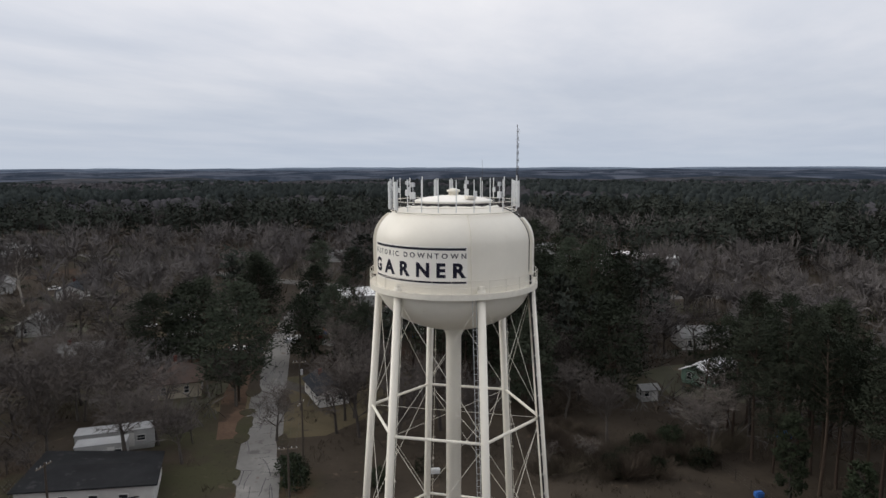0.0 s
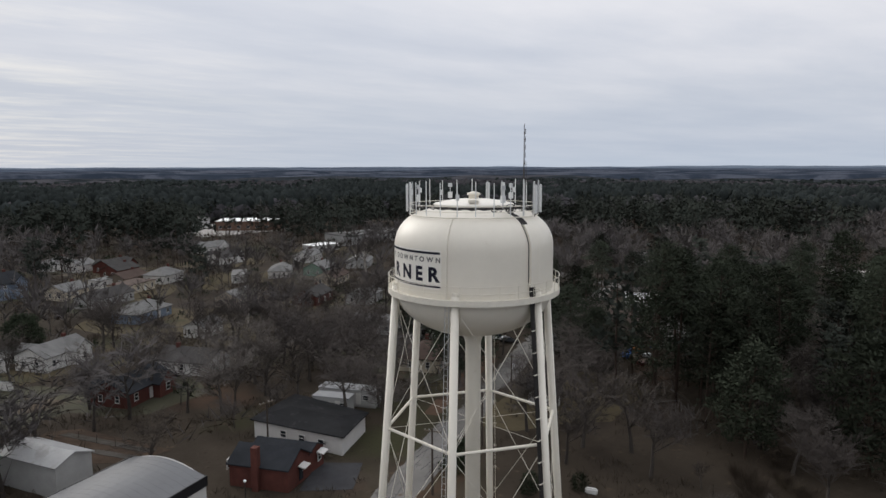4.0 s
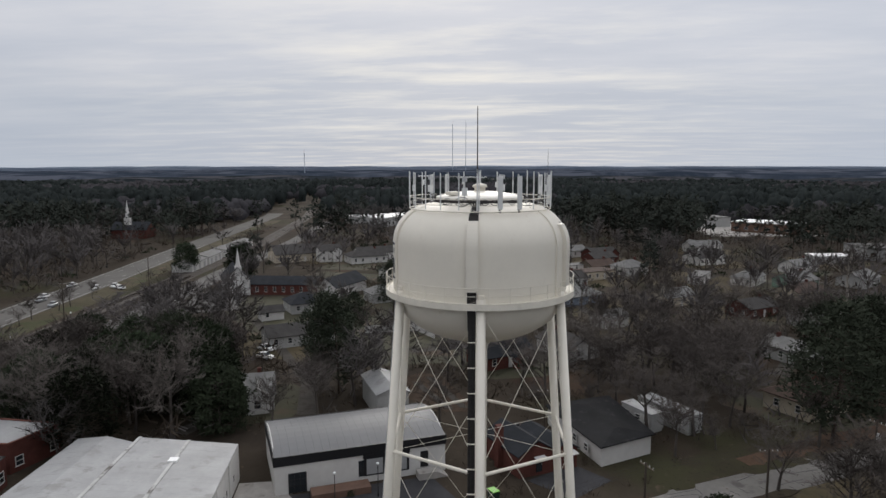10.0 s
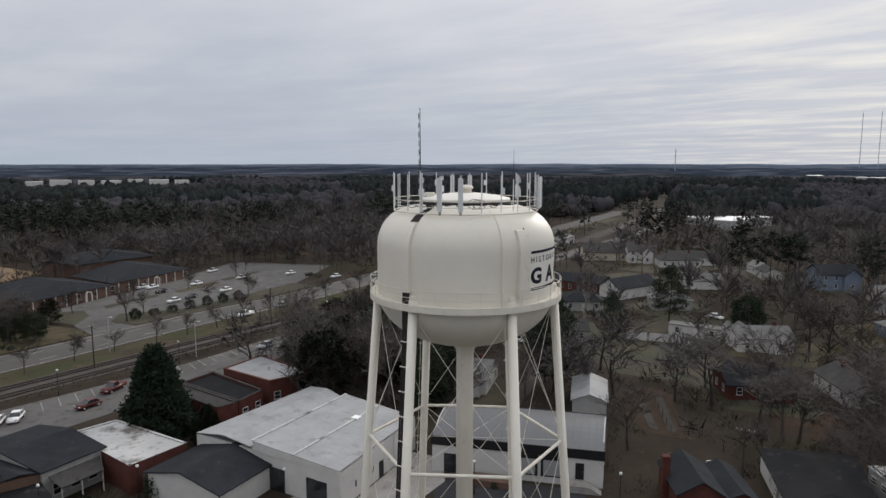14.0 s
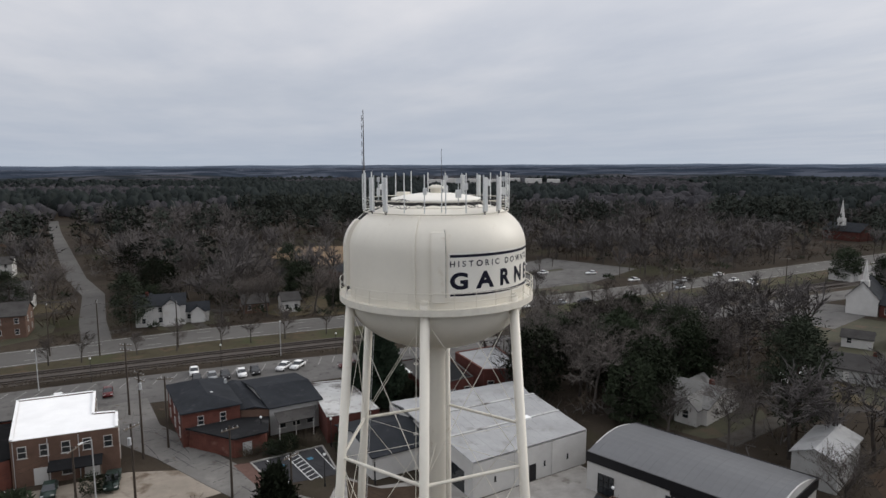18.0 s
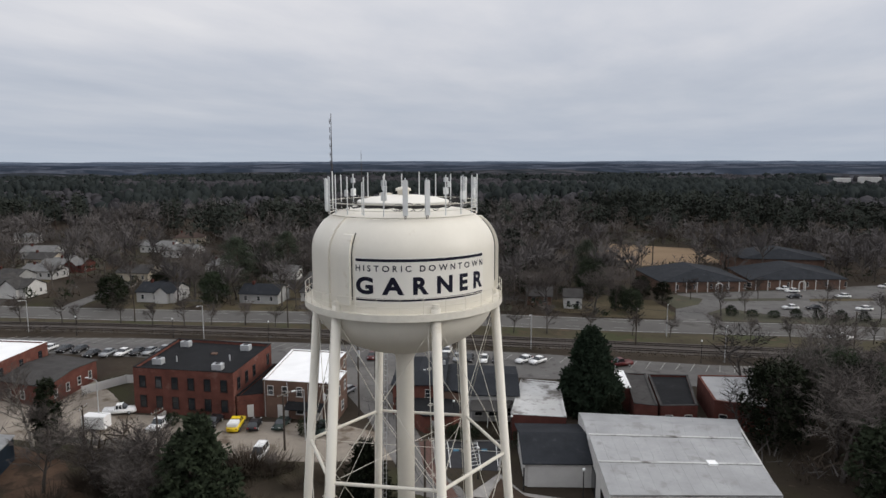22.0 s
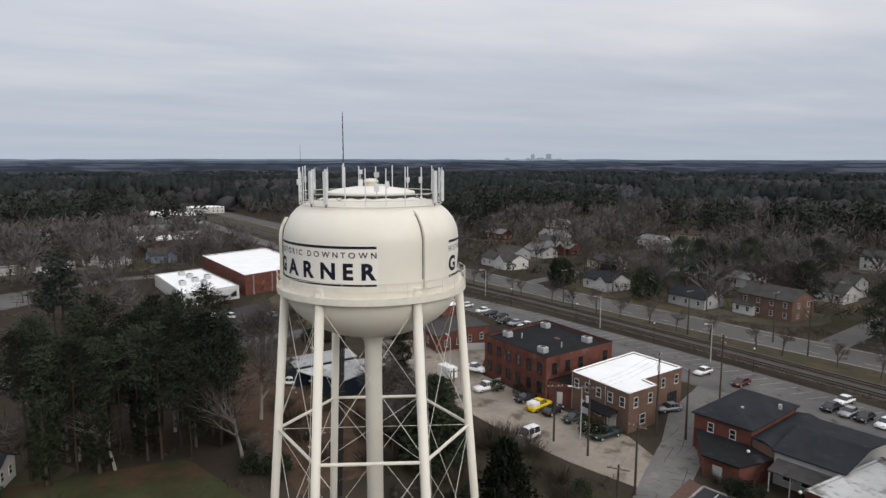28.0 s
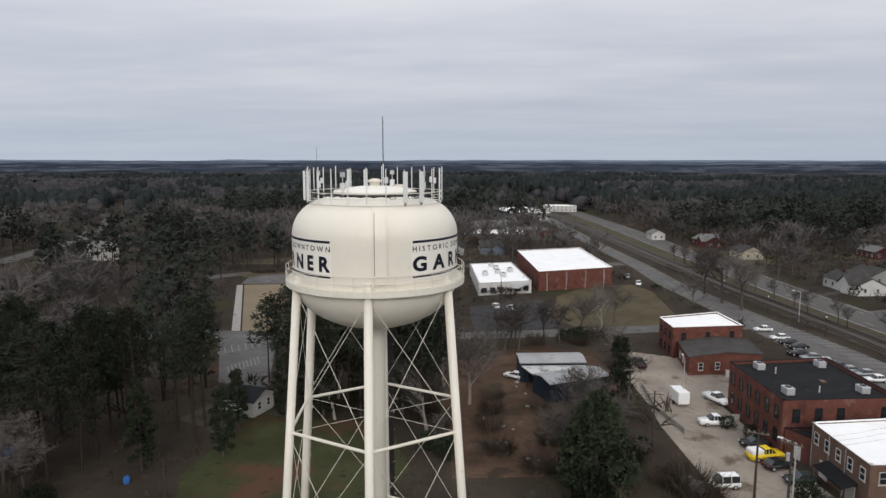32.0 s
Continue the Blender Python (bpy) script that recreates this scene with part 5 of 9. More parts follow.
face_row(b, (31.0, -51.8), (32.2, -58.4), 2, 3.9, 1.0, 1.6, margin=1.6)
face_row(b, (31.0, -51.8), (32.2, -58.4), 1, 0.9, 1.4, 1.6)
face_row(b, (35.3, -58.5), (37.2, -68.8), 3, 3.9, 1.0, 1.6, margin=1.6)
face_row(b, (35.3, -58.5), (37.2, -68.8), 2, 0.0, 2.4, 2.6, "bay", margin=2.6)
bm = bmesh.new()
for i in range(2):
    pass
v = [(-3.2, 0, 2.9), (3.2, 0, 2.9), (3.2, -1.9, 2.2), (-3.2, -1.9, 2.2)]
lo = [bm.verts.new(q) for q in v]
hi = [bm.verts.new((q[0], q[1], q[2] + 0.15)) for q in v]
bm.faces.new(hi)
bm.faces.new(lo[::-1])
for i in range(4):
    bm.faces.new((lo[i], lo[(i + 1) % 4], hi[(i + 1) % 4], hi[i]))
aw = part("lean_to_roof", bm, M["roof_black"], b, "black lean-to roof over the back doors")
aw.matrix_basis = pose(36.2, -51.2, 0, 0, 0, 186.5)
for k in (-3.0, 3.0):
    bm = bmesh.new()
    tube(bm, (0, 0, 0), (0, 0, 2.25), 0.07, n=6)
    o = part("post", bm, M["wood"], b)
    a = radians(186.5)
    o.location = (36.2 + k * math.cos(a) + 1.8 * math.sin(a), -51.2 + k * math.sin(a) - 1.8 * math.cos(a), 0)
for s in (0.3, 4.2, 7.8):
    bm = bmesh.new()
    tube(bm, (43.6 - s, -50.34 - s * 0.111, 0), (43.6 - s, -50.34 - s * 0.111, 6.2), 0.05, n=6)
    part("downpipe", bm, M["galv"], b)


def gable_on(b, pts4, eave, rise, wall, roof, over=0.35, ridge_along=0, hip=0.0, name="roof", wall_parts=True):
    """Walls and a pitched roof over a four-cornered plan; the ridge runs from side 3-0 to side 1-2, or across."""
    p = [Vector(q) for q in pts4]
    if b.matrix_basis.translation.length < 0.01:
        AREAS.append([tuple(q) for q in pts4])
    if ridge_along:
        p = p[1:] + p[:1]
    if wall_parts:
        walls_of(b, [tuple(q) for q in p], -0.1, eave, M[wall])
    m0, m1 = (p[3] + p[0]) / 2, (p[1] + p[2]) / 2
    ax = (m1 - m0)
    ln = ax.length
    ax = ax / ln
    e0, e1 = (p[0] - p[3]).normalized(), (p[1] - p[2]).normalized()
    if hip:
        r0, r1 = m0 + ax * hip, m1 - ax * hip
    else:
        r0, r1 = m0 - ax * over, m1 + ax * over
        # gable ends
        if wall_parts:
            for a, c, m in ((p[3], p[0], m0), (p[1], p[2], m1)):
                bm = bmesh.new()
                n = (c - a).normalized()
                n = Vector((n.y, -n.x)) * 0.0
                t = Vector(((c - a).normalized().y, -(c - a).normalized().x)) * -0.25
                tri = [a, c, m]
                lo = [bm.verts.new((q.x, q.y, eave if i < 2 else eave + rise - 0.02)) for i, q in enumerate(tri)]
                hi = [bm.verts.new((q.x + t.x, q.y + t.y, eave if i < 2 else eave + rise - 0.02)) for i, q in enumerate(tri)]
                bm.faces.new(lo)
                bm.faces.new(hi[::-1])
                for i in range(3):
                    bm.faces.new((lo[i], hi[i], hi[(i + 1) % 3], lo[(i + 1) % 3]))
                bmesh.ops.recalc_face_normals(bm, faces=bm.faces)
                part("gable_wall", bm, M[wall], b)
    slope = rise / ((p[0] - p[3]).length / 2)
    drop = over * slope
    c0 = p[0] + e0 * over - ax * over
    c3 = p[3] - e0 * over - ax * over
    c1 = p[1] + e1 * over + ax * over
    c2 = p[2] - e1 * over + ax * over
    bm = bmesh.new()
    zt, ze = eave + rise, eave - drop
    top = {}
    for k, (q, z) in {"0": (c0, ze), "1": (c1, ze), "2": (c2, ze), "3": (c3, ze), "a": (r0, zt), "b": (r1, zt)}.items():
        top[k] = (bm.verts.new((q.x, q.y, z + 0.16)), bm.verts.new((q.x, q.y, z)))
    faces = ["01ba", "23ab", "30a", "12b"] if hip else ["01ba", "23ab"]
    for f in faces:
        bm.faces.new([top[k][0] for k in f])
        bm.faces.new([top[k][1] for k in f][::-1])
    rim = "0123" if hip else "01b23a"
    for i in range(len(rim)):
        k, l = rim[i], rim[(i + 1) % len(rim)]
        bm.faces.new((top[k][1], top[l][1], top[l][0], top[k][0]))
    bmesh.ops.recalc_face_normals(bm, faces=bm.faces)
    return part(name, bm, M[roof], b)


# dark-roofed brick building on the corner, with additions
b = thing("corner_building", pose(0, 0, 0), "red brick corner building with dark slate-grey hipped roofs", "building")
gable_on(b, [(23.4, -57.4), (15.2, -59.4), (18.6, -73.0), (27.0, -71.6)], 5.3, 1.3, "brick_red", "roof_slate", hip=3.2, ridge_along=1)
for x0, y0, x1, y1 in ((23.4, -57.4, 15.2, -59.4),):
    face_row(b, (23.4, -57.4), (15.2, -59.4), 2, 3.1, 0.9, 1.4, margin=2.6)
face_row(b, (27.0, -71.6), (23.4, -57.4), 3, 3.1, 0.9, 1.4, margin=2.6)
face_row(b, (27.0, -71.6), (23.4, -57.4), 3, 0.9, 0.9, 1.4, margin=2.6)
walls_of(b, ccw([(22.6, -57.3), (16.0, -51.6), (11.6, -53.0), (11.2, -58.4), (15.2, -59.4)]), -0.1, 2.9, M["brick_red"])
bm = bmesh.new()
poly_slab(bm, ccw([(23.0, -57.2), (16.0, -51.1), (11.2, -52.6), (10.9, -58.6), (15.2, -59.3)]), 2.9, 3.1)
part("low_roof", bm, M["roof_black"], b, "low black membrane roof")
door(b, 14.2, -52.05, 0, 90 + 17, 1.3, 2.1, "grey_wall")
bm = bmesh.new()
poly_slab(bm, ccw([(15.1, -59.5), (10.9, -58.7), (14.4, -73.2), (18.5, -73.0)]), 0, 4.2)
part("middle_block", bm, M["brick_brown"], b)
gable_on(b, [(15.1, -59.5), (10.9, -58.7), (14.6, -73.3), (18.5, -73.1)], 4.2, 0.4, "brick_brown", "roof_slate", over=0.15, ridge_along=1, wall_parts=False, name="middle_roof")
gable_on(b, [(10.8, -58.4), (2.8, -60.3), (6.2, -74.8), (15.0, -73.0)], 4.4, 1.0, "grey_wall", "roof_slate", over=0.3, ridge_along=0, name="east_roof")
bm = bmesh.new()
v = [(10.2, -58.2, 3.6), (3.6, -59.8, 3.6), (4.2, -56.9, 2.8), (9.6, -55.6, 2.8)]
lo = [bm.verts.new(q) for q in v]
hi = [bm.verts.new((q[0], q[1], q[2] + 0.12)) for q in v]
bm.faces.new(hi)
bm.faces.new(lo[::-1])
for i in range(4):
    bm.faces.new((lo[i], lo[(i + 1) % 4], hi[(i + 1) % 4], hi[i]))
bmesh.ops.recalc_face_normals(bm, faces=bm.faces)
part("porch_roof", bm, M["roof_shingle"], b)
for x, y in ((4.3, -57.1), (9.5, -55.9), (7.0, -56.5)):
    bm = bmesh.new()
    tube(bm, (x, y, 0), (x, y, 2.85), 0.08, n=6)
    part("porch_post", bm, M["white_wall"], b)
face_row(b, (10.8, -58.4), (2.8, -60.3), 3, 0.9, 1.3, 1.5, margin=1.8)
for x, y, z in ((19.5, -62.5, 5.9), (17.6, -68, 6.0)):
    bm = bmesh.new()
    box(bm, x, y, z, 0.4, 0.4, 0.7, 0.3)
    part("roof_vent", bm, M["galv"], b)

b, p = flat_building("stained_shop", [(4.0, -69.6), (-2.6, -69.6), (-5.6, -54.2), (2.6, -53.0)], 4.1, "brick_dark", "roof_stained", "low brick shop with a stained white flat roof", 0.06, "roof_stained")
face_row(b, (2.6, -53.0), (-5.6, -54.2), 2, 0.2, 1.0, 2.0, "door", margin=2.2, mat="wood")
b, p = flat_building("white_roof_shop", [(-7.2, -77.0), (-13.0, -79.4), (-14.6, -70.2), (-9.6, -68.6)], 4.1, "brick_dark", "roof_white", "low brick shop with a clean white roof", 0.06, "roof_white")
b, p = flat_building("dark_roof_shop", [(-13.5, -78.4), (-17.0, -79.0), (-18.8, -63.2), (-15.2, -63.2)], 4.0, "brick_dark", "roof_shingle", "low brick shop with a dark grey roof", 0.1)
b, p = flat_building("ruined_shop", [(-17.4, -79.2), (-24.2, -80.6), (-24.8, -65.4), (-19.2, -63.6)], 3.9, "brick_dark", "roof_black", "old brick shop with a patched black roof", 0.3, "roof_shingle")
face_row(b, (-19.2, -63.6), (-24.8, -65.4), 2, 0.9, 1.2, 1.5, margin=1.4)
b, p = flat_building("red_edge_shop", [(-25.8, -79.8), (-35.2, -82.0), (-35.4, -66.0), (-27.4, -67.4)], 4.3, "brick_dark", "roof_dull", "low brick shop with a pale grey roof edged in brick", 0.06, "brick_red")
face_row(b, (-27.4, -67.4), (-35.4, -66.0), 2, 0.8, 1.2, 1.4, margin=1.4)
bm = bmesh.new()
tube(bm, (-31, -73, 4.2), (-31, -73, 5.0), 0.2, n=10)
part("roof_vent", bm, M["galv"], b)


# big white warehouse: two low-pitched halves
def ribbed_roof(b, q, z_of, n, mat, name="roof_panel"):
    """Metal roof in strips with raised seams over a four-cornered plan; z_of gives the height across (0..1)."""
    p = [Vector(c) for c in q]
    rows = 10
    for i in range(n):
        bm = bmesh.new()
        s0, s1 = i / n + 0.0003, (i + 1) / n - 0.0003
        grid = []
        for j in range(rows + 1):
            t = j / rows
            for s in (s0, s1):
                c = p[0].lerp(p[1], s).lerp(p[3].lerp(p[2], s), t)
                grid.append((c.x, c.y, z_of(t)))
        vs = [bm.verts.new(g) for g in grid]
        lo = [bm.verts.new((g[0], g[1], g[2] - 0.12)) for g in grid]
        for j in range(rows):
            bm.faces.new((vs[2 * j], vs[2 * j + 1], vs[2 * j + 3], vs[2 * j + 2]))
            for a in (0, 1):
                f = (vs[2 * j + a], vs[2 * j + 2 + a], lo[2 * j + 2 + a], lo[2 * j + a])
                bm.faces.new(f)
        bm.faces.new((vs[0], vs[1], lo[1], lo[0]))
        bm.faces.new((vs[-2], vs[-1], lo[-1], lo[-2]))
        bmesh.ops.recalc_face_normals(bm, faces=bm.faces)
        part(name, bm, mat, b)


b = thing("white_warehouse", pose(0, 0, 0), "large white-walled warehouse with a weathered white metal roof", "building")
WA, WB, WC, WD = (-7.3, -54.6), (-29.6, -58.4), (-31.6, -36.0), (-13.0, -30.6)
MIDA, MIDB = (-9.6, -44.2), (-29.2, -48.6)
walls_of(b, ccw([WA, WB, WC, WD]), -0.1, 4.7, M["white_wall"])
ribbed_roof(b, [MIDA, MIDB, WC, WD], lambda t: 6.0 - 1.0 * t, 14, M["roof_dull"])
ribbed_roof(b, [WA, WB, (-29.2, -49.0), (-9.5, -44.6)], lambda t: 4.9 + 1.1 * (1 - abs(2 * t - 1)) * 0.6 + 0.25 * t, 14, M["roof_dull"])
bm = bmesh.new()
poly_slab(bm, ccw([(-8.0, -54), (-29.2, -57.8), (-31.0, -36.4), (-13.2, -31.2)]), 4.55, 4.7)
part("ceiling_deck", bm, M["roof_dull"], b)
for q, h0, h1 in (((MIDA, WD), 6.0, 5.0), ((WC, MIDB), 5.0, 6.0)):
    bm = bmesh.new()
    (x0, y0), (x1, y1) = q
    vs = [bm.verts.new(c) for c in ((x0, y0, 4.6), (x1, y1, 4.6), (x1, y1, h1 - 0.1), (x0, y0, h0 - 0.1))]
    a = math.atan2(y1 - y0, x1 - x0)
    ws = [bm.verts.new((v.co.x - 0.2 * math.sin(a) * 1, v.co.y + 0.2 * math.cos(a), v.co.z)) for v in vs]
    bm.faces.new(vs)
    bm.faces.new(ws[::-1])
    for i in range(4):
        bm.faces.new((vs[i], ws[i], ws[(i + 1) % 4], vs[(i + 1) % 4]))
    bmesh.ops.recalc_face_normals(bm, faces=bm.faces)
    part("gable_wall", bm, M["white_wall"], b)
face_row(b, WD, MIDA, 2, 0.0, 3.2, 3.0, "bay", margin=3.6)
face_row(b, WC, WD, 1, 1.2, 0.3, 0.7, margin=3, mat="black_trim")
face_row(b, WC, WD, 4, 1.6, 0.28, 0.7, margin=3.5, mat="black_trim")
face_row(b, WC, WD, 1, 0.0, 1.2, 2.3, "door", margin=1.8, mat="black_trim")
for s in (0.33, 0.66):
    x, y = WC[0] + (WD[0] - WC[0]) * s, WC[1] + (WD[1] - WC[1]) * s
    bm = bmesh.new()
    tube(bm, (x - 0.03, y + 0.1, 0), (x - 0.03, y + 0.1, 4.9), 0.06, n=6)
    part("downpipe", bm, M["white_wall"], b)
bm = bmesh.new()
box(bm, -24.6, -41.0, 5.2, 1.1, 1.1, 0.5, 0.25)
part("roof_hatch", bm, M["roof_white"], b)

for (x0, y0, z0), (x1, y1, z1) in (((-9.6, -44.3, 6.02), (-29.2, -48.7, 6.02)), ((-8.4, -49.4, 5.55), (-29.4, -53.6, 5.55)), ((-11.2, -37.6, 5.52), (-30.4, -42.4, 5.52))):
    bm = bmesh.new()
    d = Vector((x1 - x0, y1 - y0))
    box(bm, (x0 + x1) / 2, (y0 + y1) / 2, z0 - 0.02, d.length, 0.42, 0.10, math.atan2(d.y, d.x))
    part("ridge_cap", bm, M["roof_stained"], b, "pale patched seam cap")

# black-roofed annex with a deep porch
b = thing("annex", pose(0, 0, 0), "white-walled annex with a dark shallow gabled roof and porch", "building")
gable_on(b, [(0.9, -51.0), (-8.4, -53.4), (-11.0, -42.0), (-2.2, -39.6)], 3.4, 1.3, "white_wall", "roof_slate", over=0.7, ridge_along=0)
face_row(b, (-11.0, -42.0), (-2.2, -39.6), 3, 0.2, 1.1, 2.2, "door", margin=1.8, mat="black_trim")
face_row(b, (-2.2, -39.6), (0.9, -51.0), 2, 0.2, 1.6, 2.2, "bay", margin=2.6)
for x, y in ((-2.0, -38.2), (-10.8, -40.2)):
    bm = bmesh.new()
    tube(bm, (x, y, 0), (x, y, 3.1), 0.1, n=8)
    part("porch_post", bm, M["black_trim"], b)

# arched metal hall, white with a black band
b = thing("metal_hall", pose(0, 0, 0), "long white hall with black band and curved grey roof", "building")
HA, HB, HC, HD = (-28.2, -29.4), (-39.4, -35.8), (-50.6, -15.2), (-39.2, -9.4)
walls_of(b, ccw([HA, HB, HC, HD]), -0.1, 4.9, M["white_wall"])
ribbed_roof(b, [HA, HD, HC, HB], lambda t: 5.05 + 1.1 * math.sin(math.pi * min(1.0, max(0.0, t))), 22, M["roof_grey"])
cx, cy = sum(q[0] for q in (HA, HB, HC, HD)) / 4, sum(q[1] for q in (HA, HB, HC, HD)) / 4
for (x0, y0), (x1, y1) in ((HA, HD), (HB, HC), (HA, HB), (HD, HC)):
    d = math.hypot(x1 - x0, y1 - y0)
    a = math.atan2(y1 - y0, x1 - x0)
    nx, ny = (x0 + x1) / 2 - cx, (y0 + y1) / 2 - cy
    k = math.hypot(nx, ny)
    bm = bmesh.new()
    box(bm, (x0 + x1) / 2 + nx / k * 0.06, (y0 + y1) / 2 + ny / k * 0.06, 3.85, d + 0.3, 0.16, 1.28, a)
    part("black_band", bm, M["black_trim"], b, "black fascia band")
for (x0, y0), (x1, y1) in ((HA, HB), (HD, HC)):
    bm = bmesh.new()
    arc = []
    for i in range(13):
        s = i / 12
        arc.append((x0 + (x1 - x0) * s, y0 + (y1 - y0) * s, 5.0 + 1.2 * math.sin(math.pi * s)))
    base = [(x, y, 4.9) for x, y, z in arc]
    for i in range(12):
        bm.faces.new([bm.verts.new(c) for c in (base[i], base[i + 1], arc[i + 1], arc[i])])
    bmesh.ops.remove_doubles(bm, verts=bm.verts, dist=0.001)
    geo = bmesh.ops.extrude_face_region(bm, geom=bm.faces[:])
    for e in geo["geom"]:
        if isinstance(e, bmesh.types.BMVert):
            e.co.x += (cx - (x0 + x1) / 2) * 0.012
            e.co.y += (cy - (y0 + y1) / 2) * 0.012
    bmesh.ops.recalc_face_normals(bm, faces=bm.faces)
    part("arched_gable", bm, M["white_wall"], b)
face_row(b, HD, HA, 1, 0.9, 1.3, 2.2, "bay", margin=9.9)
hv = (Vector(HA) - Vector(HD)) / (Vector(HA) - Vector(HD)).length
hn = Vector((-hv.y, hv.x))
if hn.dot(Vector((cx, cy)) - Vector(HA)) > 0:
    hn = -hn
deg = math.degrees(math.atan2(hn.y, hn.x))
for s in (6.6, 9.9):
    c = Vector(HD) + hv * s + hn * 0.05
    bm = bmesh.new()
    box(bm, 0, 0, 0, 2.9, 0.10, 2.75)
    o = part("dock_frame", bm, M["black_trim"], b)
    o.matrix_basis = pose(c.x, c.y, 0.9, 0, 0, deg + 90)
    bm = bmesh.new()
    box(bm, 0, -0.06, 0.2, 2.2, 0.08, 2.1)
    part("dock_door", bm, M["roof_dull"], o, "pale roll-up door")
    bm = bmesh.new()
    box(bm, 0, 0, 0, 3.1, 0.25, 0.45)
    o = part("dock_hood", bm, M["black_trim"], b)
    o.matrix_basis = pose(c.x, c.y, 3.35, 0, 0, deg + 90)
c = Vector(HD) + hv * 3.0 + hn * 0.05
door(b, c.x, c.y, 1.0, deg, 1.1, 2.2, "black_trim")
c = Vector(HD) + hv * 20.0 + hn * 0.05
shutter_door(b, c.x, c.y, 0.1, deg, 2.2, 2.6, "glass")
bm = bmesh.new()
c = Vector(HD) + hv * 3.0 + hn * 1.2
box(bm, c.x, c.y, 0, 2.6, 1.6, 0.95, math.atan2(hv.y, hv.x))
for k in range(5):
    q = c - hv * (1.45 + 0.3 * k)
    box(bm, q.x, q.y, 0, 0.3, 1.4, 0.8 - 0.18 * k if k < 4 else 0.1, math.atan2(hv.y, hv.x))
solid("dock_steps", bm, M["concrete"], "concrete landing with steps at the hall door", "steps")
c = Vector(HD) + hv * 14.8 + hn * 2.0
bm = bmesh.new()
box(bm, c.x, c.y, 0, 7.5, 2.2, 0.9, math.atan2(hv.y, hv.x))
solid("planter_wall", bm, M["brick_brown"], "low dark brick planter beside the hall", "planter")

# blue shed: two closed blocks with a lower open bay between
b = thing("blue_shed", pose(0, 0, 0), "dark blue metal shed with pale grey roofs and an open bay", "shed")
gable_on(b, ccw([(79.6, -9.8), (81.6, -22.0), (75.6, -22.8), (73.6, -10.6)]), 3.7, 0.45, "blue_metal", "roof_dull", over=0.2, ridge_along=0, name="tall_roof")
gable_on(b, ccw([(68.2, -13.0), (63.1, -15.8), (69.2, -26.4), (74.1, -23.4)]), 3.4, 0.55, "blue_metal", "roof_dull", over=0.2, ridge_along=1)
bm = bmesh.new()
poly_slab(bm, ccw([(73.5, -10.7), (75.5, -22.7), (74.2, -23.3), (68.4, -13.0)]), 3.1, 3.25)
part("bay_roof", bm, M["roof_stained"], b, "pale roof over the open bay")
walls_of(b, ccw([(74.2, -17.0), (75.4, -22.6), (74.3, -23.2), (71.0, -17.6)]), -0.1, 3.05, M["blue_metal"], "bay_wall")
for x, y in ((70.9, -11.9), (68.6, -13.0)):
    bm = bmesh.new()
    tube(bm, (x, y, 0), (x, y, 3.1), 0.1, n=8)
    part("bay_post", bm, M["blue_metal"], b)

# white-roofed brick building by the school street, with a lower wing
b, p = flat_building("old_brick_store", [(102.2, -41.4), (93.0, -42.4), (96.8, -57.6), (109.0, -55.6)], 6.7, "brick_red", "roof_white", "old two-storey painted brick store with a white roof", 0.25, "roof_white")
face_row(b, (93.0, -42.4), (96.8, -57.6), 3, 3.8, 1.0, 1.7, margin=2.4, mat="black_trim")
face_row(b, (102.2, -41.4), (93.0, -42.4), 3, 3.8, 1.0, 1.7, margin=1.8, mat="black_trim")
face_row(b, (102.2, -41.4), (93.0, -42.4), 3, 0.6, 1.1, 1.8, margin=1.8, mat="black_trim")
b = thing("brick_wing", pose(0, 0, 0), "low red brick wing with a dark grey roof", "building")
gable_on(b, ccw([(92.8, -43.6), (81.6, -43.2), (85.4, -58.0), (96.6, -58.4)]), 3.7, 0.7, "brick_red", "roof_shingle", over=0.25, ridge_along=0)
face_row(b, (81.6, -43.2), (85.4, -58.0), 4, 1.0, 1.0, 1.5, margin=2.4)
face_row(b, (92.8, -43.6), (81.6, -43.2), 3, 1.0, 1.0, 1.5, margin=2.4, skip=(2,))

# school: brick hall with a white roof, white low wing
b, p = flat_building("school_hall", [(161.5, -15.5), (173.5, -39.8), (221.7, -32.7), (210.0, -8.0)], 6.4, "brick_red", "roof_white", "long brick school hall with a bright white roof", 0.2, "roof_white")
face_row(b, (173.5, -39.8), (161.5, -15.5), 4, 0.0, 0.35, 5.8, margin=3.0, mat="white_wall")
face_row(b, (173.5, -39.8), (221.7, -32.7), 6, 0.0, 0.35, 5.8, margin=3.0, mat="white_wall")
b, p = flat_building("school_wing", [(152.0, 3.0), (158.6, -13.2), (196, -6), (190, 9)], 3.9, "white_wall", "roof_white", "low white school wing with a flat white roof", 0.2, "roof_dull")
face_row(b, (158.6, -13.2), (152.0, 3.0), 6, 0.9, 1.8, 1.5, margin=1.8, mat="black_trim")
for i, (x, y) in enumerate(((166, -4), (172, -2), (180, -1), (186, 1), (176, -6), (168, 2))):
    roof_unit(b, x, y, 3.7, 0.2, 1.5)
bm = bmesh.new()
box(bm, 154.5, -9, 2.9, 4, 9, 0.3, 1.18)
part("entrance_canopy", bm, M["grey_wall"], b)

